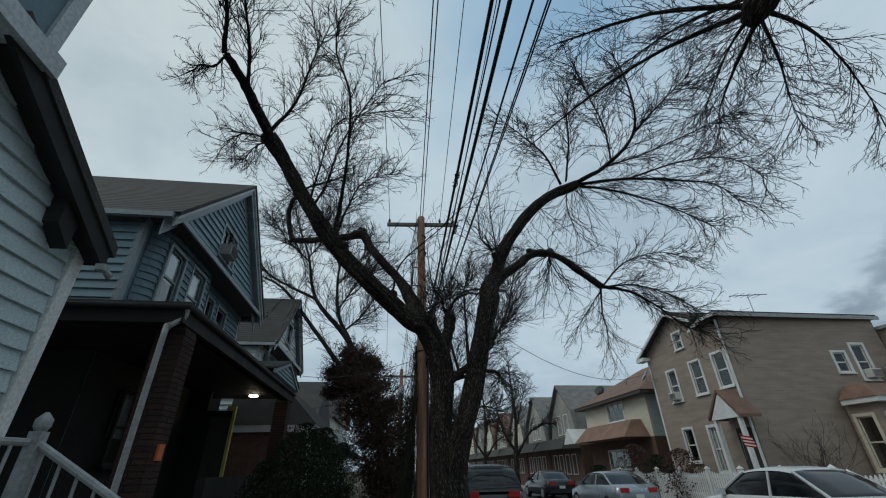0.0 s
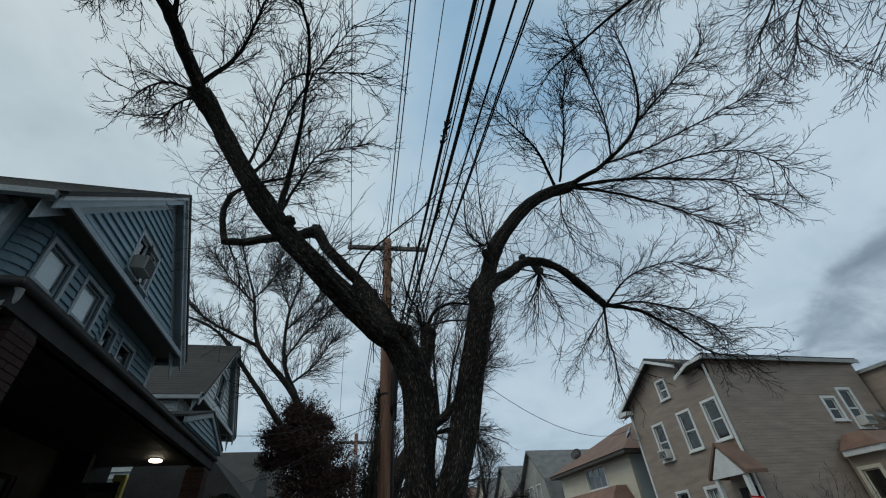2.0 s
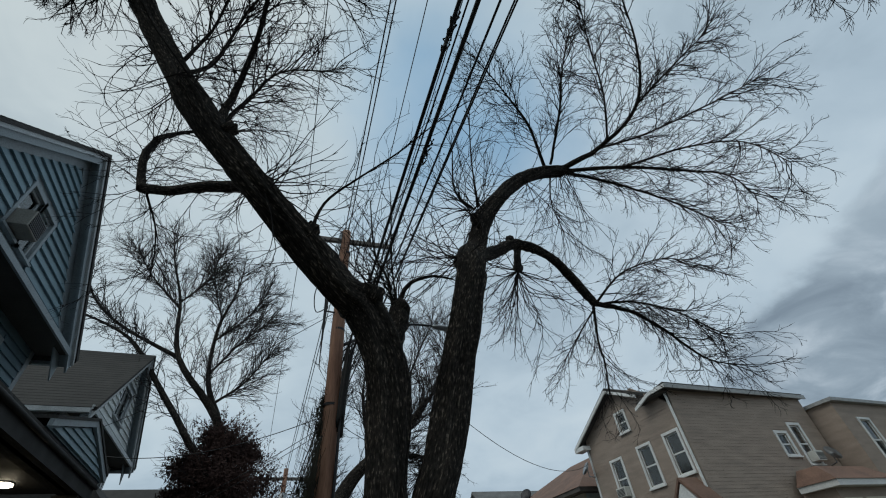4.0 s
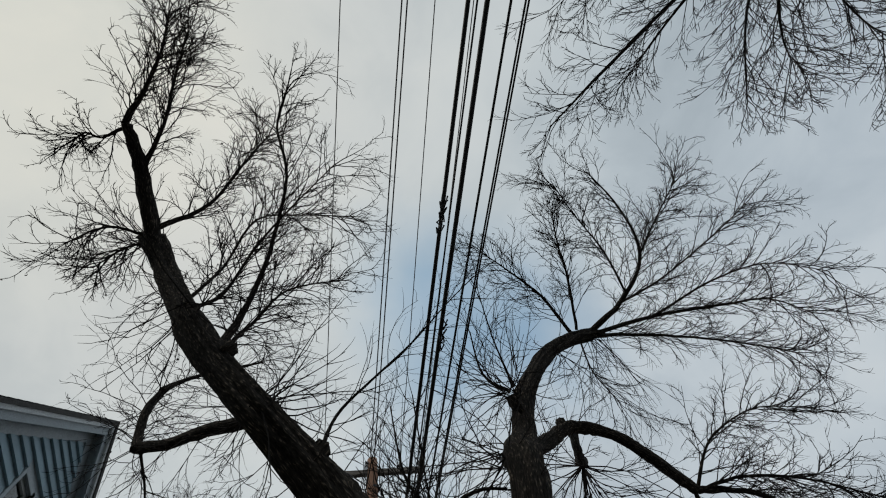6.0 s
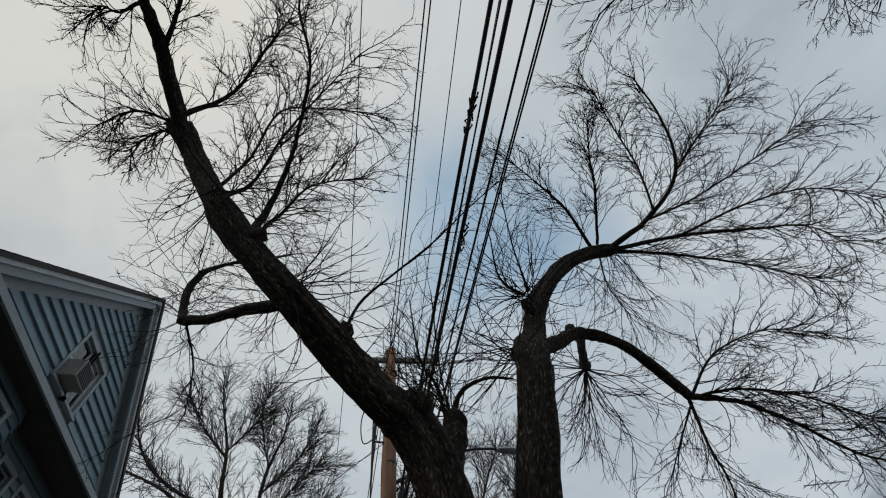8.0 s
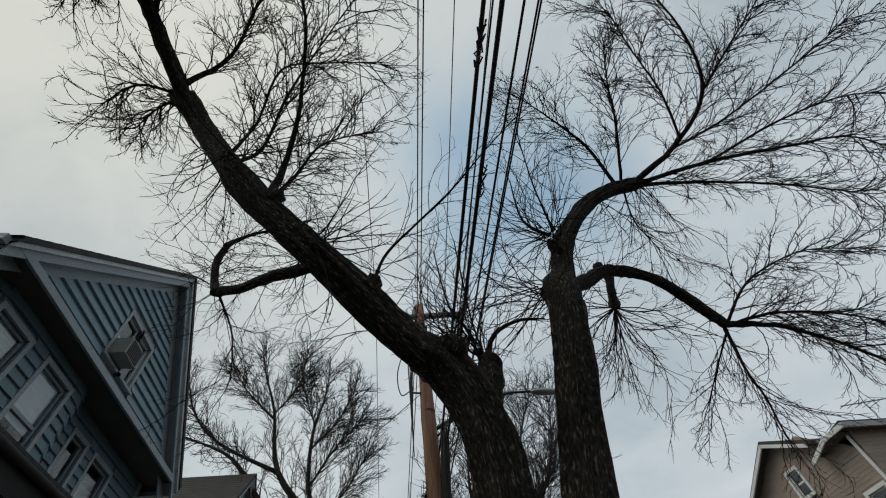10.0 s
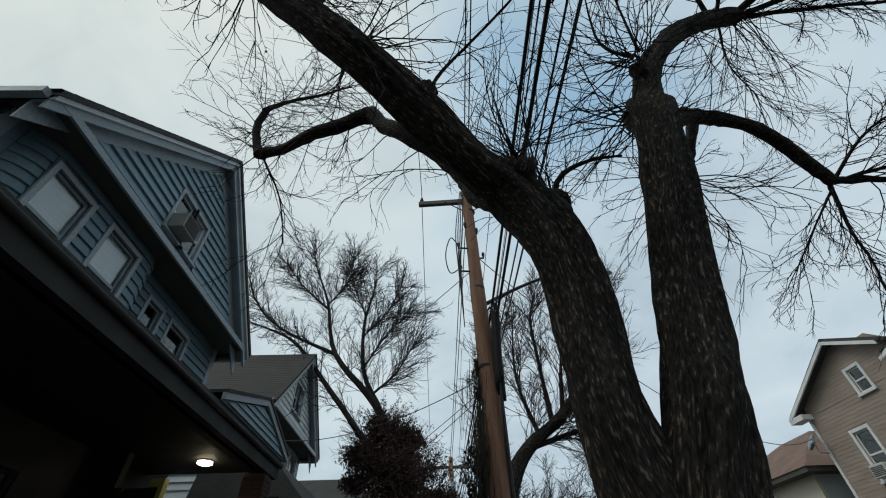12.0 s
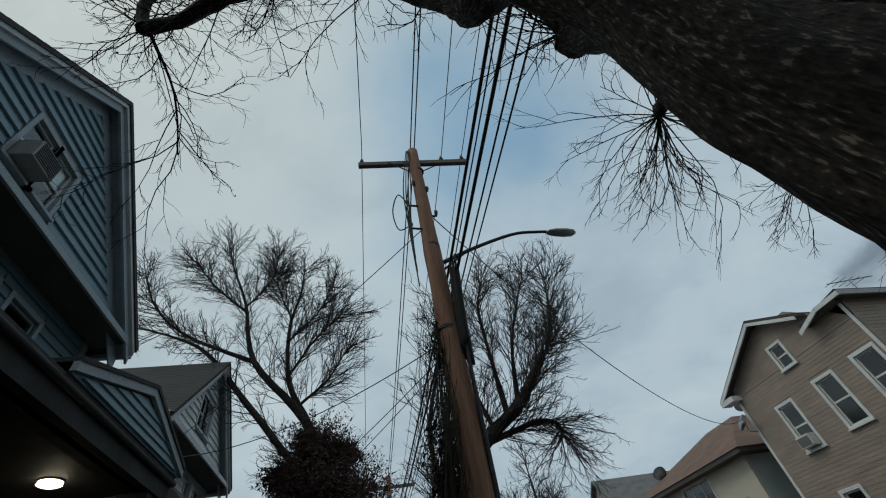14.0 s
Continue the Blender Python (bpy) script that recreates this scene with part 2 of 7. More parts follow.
SOIL = mat("yard_soil_and_grass", (0.075, 0.075, 0.04), 1.0, vary=0.45, scale=1.5, bump=0.7, bump_scale=30, tint=(0.11, 0.09, 0.055))
LEAFRED = mat("russet_leaves", (0.060, 0.037, 0.032), 0.9, vary=0.4, scale=2.5, bump=0.0)
LEAFGREEN = mat("dark_green_leaves", (0.014, 0.020, 0.010), 0.9, vary=0.4, scale=3, bump=0.0)
IVY = mat("ivy_leaves", (0.034, 0.034, 0.026), 0.75, vary=0.4, scale=4, bump=0.0)
for m_ in (LEAFRED, LEAFGREEN, IVY):
    m_.node_tree.nodes["Principled BSDF"].inputs["Specular IOR Level"].default_value = 0.12
CARWHITE = mat("white_car_paint", (0.72, 0.73, 0.74), 0.22, vary=0.05, scale=1.0, bump=0.0)
CARSILVER = mat("silver_blue_car_paint", (0.34, 0.38, 0.42), 0.25, metal=0.5, vary=0.08, scale=1.0, bump=0.0)
CARBLACK = mat("black_car_paint", (0.02, 0.022, 0.025), 0.2, vary=0.1, scale=1.0, bump=0.0)
RUBBER = mat("tyre_rubber", (0.02, 0.02, 0.02), 0.9, vary=0.2, scale=8, bump=0.2)
TAILRED = mat("red_tail_light", (0.45, 0.02, 0.02), 0.2, vary=0.1, scale=3, bump=0.0)
LAMPGLOW = mat("lit_lamp_glass", (0.9, 0.85, 0.75), 0.4, vary=0.05, bump=0.0, emit=(1.0, 0.86, 0.62, 9.0))
ORANGE = mat("orange_plastic", (0.65, 0.16, 0.06), 0.5, vary=0.1, bump=0.0)

G = 0.34        # pavement height
ROAD = 0.20     # carriageway height


# ---- mesh tools ----
class Geo:
    """Vertices and faces gathered for one mesh."""

    def __init__(self):
        self.v, self.f, self.a = [], [], []

    def poly(self, pts):
        n = len(self.v)
        self.v += [tuple(p) for p in pts]
        self.f.append(tuple(range(n, n + len(pts))))

    def prism(self, low, high):
        """A solid between two rings with the same number of corners."""
        n, k = len(self.v), len(low)
        self.v += [tuple(p) for p in low] + [tuple(p) for p in high]
        self.f.append(tuple(range(n + k - 1, n - 1, -1)))
        self.f.append(tuple(range(n + k, n + 2 * k)))
        for i in range(k):
            j = (i + 1) % k
            self.f.append((n + i, n + j, n + k + j, n + k + i))
        return self

    def box(self, x0, x1, y0, y1, z0, z1):
        return self.prism([(x0, y0, z0), (x1, y0, z0), (x1, y1, z0), (x0, y1, z0)], [(x0, y0, z1), (x1, y0, z1), (x1, y1, z1), (x0, y1, z1)])

    def tube(self, pts, sides=6, cap=True, rough=0.0, rng=random, mark=False):
        """A tapered tube through (x, y, z, radius) points."""
        ps = [Vector(p[:3]) for p in pts]
        base = len(self.v)
        ref, length, m = None, 0.0, len(ps)
        for i, p in enumerate(ps):
            t = (ps[min(i + 1, m - 1)] - ps[max(i - 1, 0)])
            t = t.normalized() if t.length > 1e-9 else Vector((0, 0, 1))
            if ref is None:
                ref = t.orthogonal().normalized()
            ref = (ref - t * ref.dot(t))
            ref = ref.normalized() if ref.length > 1e-6 else t.orthogonal().normalized()
            side = t.cross(ref)
            if i:
                length += (p - ps[i - 1]).length
            r0 = pts[i][3]
            for k in range(sides):
                a = 2 * math.pi * k / sides
                c, s_ = math.cos(a), math.sin(a)
                r = r0
                if rough:
                    q = Vector((c * 2.2, s_ * 2.2, length * 1.1))
                    r += r0 * rough * noise.noise(q * 1.3) + rough * 0.055 * (abs(noise.noise(Vector((c * r0 * 26, s_ * r0 * 26, length * 4.0)))) - 0.25)
                self.v.append(tuple(p + (ref * c + side * s_) * r))
                if mark:
                    self.a.append((c * r0, s_ * r0, length))
        for i in range(m - 1):
            for k in range(sides):
                j = (k + 1) % sides
                a0 = base + i * sides
                self.f.append((a0 + k, a0 + j, a0 + sides + j, a0 + sides + k))
        if cap:
            self.f.append(tuple(range(base + sides - 1, base - 1, -1)))
            self.f.append(tuple(range(base + (m - 1) * sides, base + m * sides)))
        return self


def smooth_path(pts, steps=6):
    """A curve through the points (x, y, z, radius)."""
    out, n = [], len(pts)
    for i in range(n - 1):
        a, b, c, d = (pts[max(i - 1, 0)], pts[i], pts[i + 1], pts[min(i + 2, n - 1)])
        for s_ in range(steps):
            t = s_ / steps
            out.append(tuple(0.5 * (2 * b[k] + (c[k] - a[k]) * t + (2 * a[k] - 5 * b[k] + 4 * c[k] - d[k]) * t * t + (3 * b[k] - a[k] - 3 * c[k] + d[k]) * t ** 3) for k in range(4)))
    out.append(pts[-1])
    return out


def thing(name, base, label, category, group="", kind=""):
    e = new(name)
    e.empty_display_size = 0.2
    e.matrix_world = pose(*base)
    return tagged(e, label, category, group, kind)


def origin_of(ob):
    o = Vector((0, 0, 0))
    while ob is not None:
        o += ob.location
        ob = ob.parent
    return o


def mesh_of(name, geo, material, off=Vector((0, 0, 0)), smooth=False):
    me = bpy.data.meshes.new(name)
    me.from_pydata([(x - off.x, y - off.y, z - off.z) for x, y, z in geo.v], [], geo.f)
    me.materials.append(material)
    if len(geo.f) < 6000:
        bm = bmesh.new()
        bm.from_mesh(me)
        bmesh.ops.recalc_face_normals(bm, faces=bm.faces)
        bm.to_mesh(me)
        bm.free()
    if smooth:
        me.polygons.foreach_set("use_smooth", [True] * len(me.polygons))
    if geo.a:
        at = me.attributes.new("bark", "FLOAT_VECTOR", "POINT")
        at.data.foreach_set("vector", [c for p in geo.a for c in p])
    me.update()
    return me


def part(name, geo, material, parent=None, label="", smooth=False, kind=""):
    """One mesh, in world metres, as a part of its parent."""
    off = origin_of(parent) if parent is not None else Vector((0, 0, 0))
    ob = new(name, mesh_of(name, geo, material, off, smooth))
    if parent is not None:
        ob.parent = parent
    return tagged(ob, label, kind=kind)


def single(name, geo, material, label, category, group="", kind="", smooth=False, base=None):
    """A thing of one mesh, with its origin at its base."""
    if base is None:
        n = len(geo.v)
        base = (sum(p[0] for p in geo.v) / n, sum(p[1] for p in geo.v) / n, min(p[2] for p in geo.v))
    ob = new(name, mesh_of(name, geo, material, Vector(base), smooth))
    ob.location = base
    return tagged(ob, label, category, group, kind)


def bevel(ob, width=0.01, segments=2):
    m = ob.modifiers.new("bevel", "BEVEL")
    m.width, m.segments, m.limit_method = width, segments, "ANGLE"
    return ob


# ---- ground ----
g = Geo()
g.prism([(-900, -900, -0.6), (900, -900, -0.6), (900, 900, -0.6), (-900, 900, -0.6)], [(-900, -900, 0.10), (900, -900, 0.10), (900, 900, 0.10), (-900, 900, 0.10)])
single("ground", g, SOIL, "brown soil and thin winter grass", "ground", kind="structure", base=(0, 0, 0))
single("road", Geo().box(1.75, 10.6, -60, 260, 0.0, ROAD), ASPHALT, "dark grey worn asphalt street", "road", kind="structure", base=(0, 0, 0))
yard = Geo().box(-30, -1.45, -60, 260, 0.05, G - 0.02)
yard.box(0.35, 1.55, -60, 260, 0.05, G - 0.03)
yard.box(12.7, 40, -60, 260, 0.05, G + 0.02)
single("yard", yard, SOIL, "bare winter yard with soil and thin grass", "ground", kind="structure", base=(0, 0, 0))
pavement = single("pavement", Geo().box(-1.45, 0.35, -60, 260, 0.02, G - 0.03), MORTAR, "pale concrete pavement in square slabs", "pavement", kind="structure", base=(0, 0, 0))
far_pavement = single("pavement_far", Geo().box(10.85, 12.7, -60, 260, 0.02, G), CONCRETE, "concrete pavement across the street", "pavement", kind="structure", base=(0, 0, 0))
kerb = single("kerb", Geo().box(10.6, 10.85, -60, 260, 0.0, G), KERB, "grey stone kerb across the street", "kerb", kind="structure", base=(0, 0, 0))
kerb_near = single("kerb_near", Geo().box(1.55, 1.75, -60, 260, 0.0, G - 0.01), KERB, "grey stone kerb beside the planting strip", "kerb", kind="structure", base=(0, 0, 0))


# ---- bare trees ----
def sweep(geo, p, d, length, r, level, rng, lift=0.05, spread=0.75, kids=5, sides=3, wander=0.22):
    """A thin branch that wanders from p along d, with side twigs of its own."""
    n = 5 if level else 4
    pts, dirs = [(*p, r)], [d]
    step = length / n
    bend = Vector((rng.gauss(0, 1), rng.gauss(0, 1), rng.gauss(0, 0.7))) * wander * 0.5
    for i in range(n):
        d = (d + Vector((rng.uniform(-1, 1), rng.uniform(-1, 1), rng.uniform(-1, 1))) * wander + bend + Vector((0, 0, lift))).normalized()
        p = p + d * step
        pts.append((*p, r * (1 - 0.62 * (i + 1) / n)))
        dirs.append(d)
    geo.tube(pts, sides, cap=False)
    if level:
        for k in range(kids):
            f = 0.22 + 0.75 * (k + rng.random()) / kids
            i = min(int(f * n), n - 1)
            w = f * n - i
            q = Vector(pts[i][:3]).lerp(Vector(pts[i + 1][:3]), w)
            side = dirs[i].orthogonal()
            side.rotate(Matrix.Rotation(rng.uniform(0, 6.28), 3, dirs[i]))
            e = (dirs[i] * 1.0 + side.normalized() * rng.uniform(spread * 0.6, spread * 1.3)).normalized()
            sweep(geo, q, e, length * rng.uniform(0.34, 0.62) * (1.15 - 0.55 * f), max(r * 0.58, 0.0034), level - 1, rng, lift, spread, max(2, kids - 1), 3, wander)


def dress(geo, pts, rng, count, length, r=0.009, level=1, lift=0.04, spread=0.9, start=0.1, kids=4, pull=None, wander=0.22):
    """Twigs along a branch given by its points."""
    n = len(pts) - 1
    for k in range(count):
        f = (start + (1 - start) * (k + rng.random()) / count) * n
        i = min(int(f), n - 1)
        a, b = Vector(pts[i][:3]), Vector(pts[i + 1][:3])
        q = a.lerp(b, f - i)
        t = (b - a).normalized()
        side = t.orthogonal()
        side.rotate(Matrix.Rotation(rng.uniform(0, 6.28), 3, t))
        d = t + side.normalized() * rng.uniform(0.5, 1.3) * spread
        if pull:
            d += Vector(pull)
        sweep(geo, q, d.normalized(), length * rng.uniform(0.55, 1.25), r, level, rng, lift, 0.7, kids, 3, wander)


def wobble(pts, rng, amount):
    return [(x + rng.uniform(-amount, amount) * r, y + rng.uniform(-amount, amount) * r, z + rng.uniform(-amount, amount) * r, r * rng.uniform(0.94, 1.07)) for x, y, z, r in pts]


rng = random.Random(11)
maple = thing("street_tree", (0.93, 8.1, G), "large bare street tree with a forked trunk and pollarded limbs", "tree")
trunk = Geo()
trunk.tube(smooth_path([(0.90, 8.20, G - 0.1, 0.52), (0.89, 8.20, 0.7, 0.37), (0.89, 8.20, 1.2, 0.295), (0.90, 8.19, 1.6, 0.25), (0.91, 8.17, 1.95, 0.20), (0.91, 8.15, 2.12, 0.08)], 10), 96, rough=0.30, mark=True)
part("trunk", trunk, BARK, maple, smooth=True)
stem = Geo().tube(smooth_path([(0.905, 8.12, 0.80, 0.24), (0.895, 8.08, 1.35, 0.222), (0.82, 8.13, 1.80, 0.212), (0.765, 8.20, 2.25, 0.198), (0.765, 8.26, 2.75, 0.190), (0.775, 8.26, 3.25, 0.200), (0.72, 8.24, 3.70, 0.203), (0.44, 8.20, 4.25, 0.200),
                               (0.12, 7.96, 4.32, 0.162), (-0.295, 7.64, 4.60, 0.153), (-0.765, 7.38, 4.92, 0.142), (-1.228, 7.26, 5.375, 0.136), (-1.653, 7.17, 5.95, 0.128), (-2.04, 7.15, 6.55, 0.122),
                               (-2.39, 7.10, 7.12, 0.123), (-2.68, 6.96, 7.56, 0.142), (-2.75, 6.98, 7.72, 0.12)], 7), 56, rough=0.34, mark=True)
part("limb", stem, BARK, maple, "thick leaning limb with dark furrowed bark", smooth=True)
stem = Geo().tube(smooth_path([(0.91, 8.17, 0.80, 0.25), (0.895, 8.135, 1.46, 0.218), (0.955, 8.08, 1.94, 0.198), (1.085, 8.02, 2.35, 0.185), (1.22, 8.03, 2.75, 0.174), (1.40, 7.99, 3.48, 0.168), (1.57, 7.87, 4.26, 0.164), (1.70, 7.87, 4.76, 0.188), (1.75, 7.95, 5.0, 0.178),
                               (1.915, 8.0, 5.32, 0.132), (2.07, 7.97, 5.84, 0.122), (2.40, 7.95, 6.36, 0.110), (2.866, 8.0, 6.97, 0.110), (3.435, 8.035, 7.48, 0.107), (4.085, 8.09, 7.87, 0.11), (4.225, 8.11, 7.96, 0.075)], 7), 56, rough=0.34, mark=True)
part("limb", stem, BARK, maple, "upright limb arching over towards the street", smooth=True)
for p_, d_, r_ in (((1.62, 7.88, 4.74), (-0.07, -0.02, 0.10), 0.06), ((1.92, 7.90, 5.66), (-0.06, -0.02, 0.12), 0.06), ((0.53, 8.08, 4.33), (0.03, -0.01, 0.10), 0.125), ((-2.72, 6.95, 7.58), (-0.15, 0.0, 0.12), 0.11),
                   ((-0.22, 7.58, 4.62), (0.06, -0.03, 0.10), 0.06), ((-0.98, 8.93, 6.76), (0.04, 0.0, 0.09), 0.08), ((2.95, 8.66, 6.26), (0.0, 0.02, 0.10), 0.05), ((-1.13, 7.16, 5.42), (0.04, 0, 0.06), 0.06)):
    a, d = Vector(p_), Vector(d_)
    part("stub", Geo().tube([(*(a - d * 0.8), r_ * 0.9), (*a, r_ * 1.05), (*(a + d * 0.7), r_), (*(a + d), r_ * 0.7)], 16, rough=0.9, mark=True), BARK, maple, "rounded scar where a limb was cut", smooth=True)

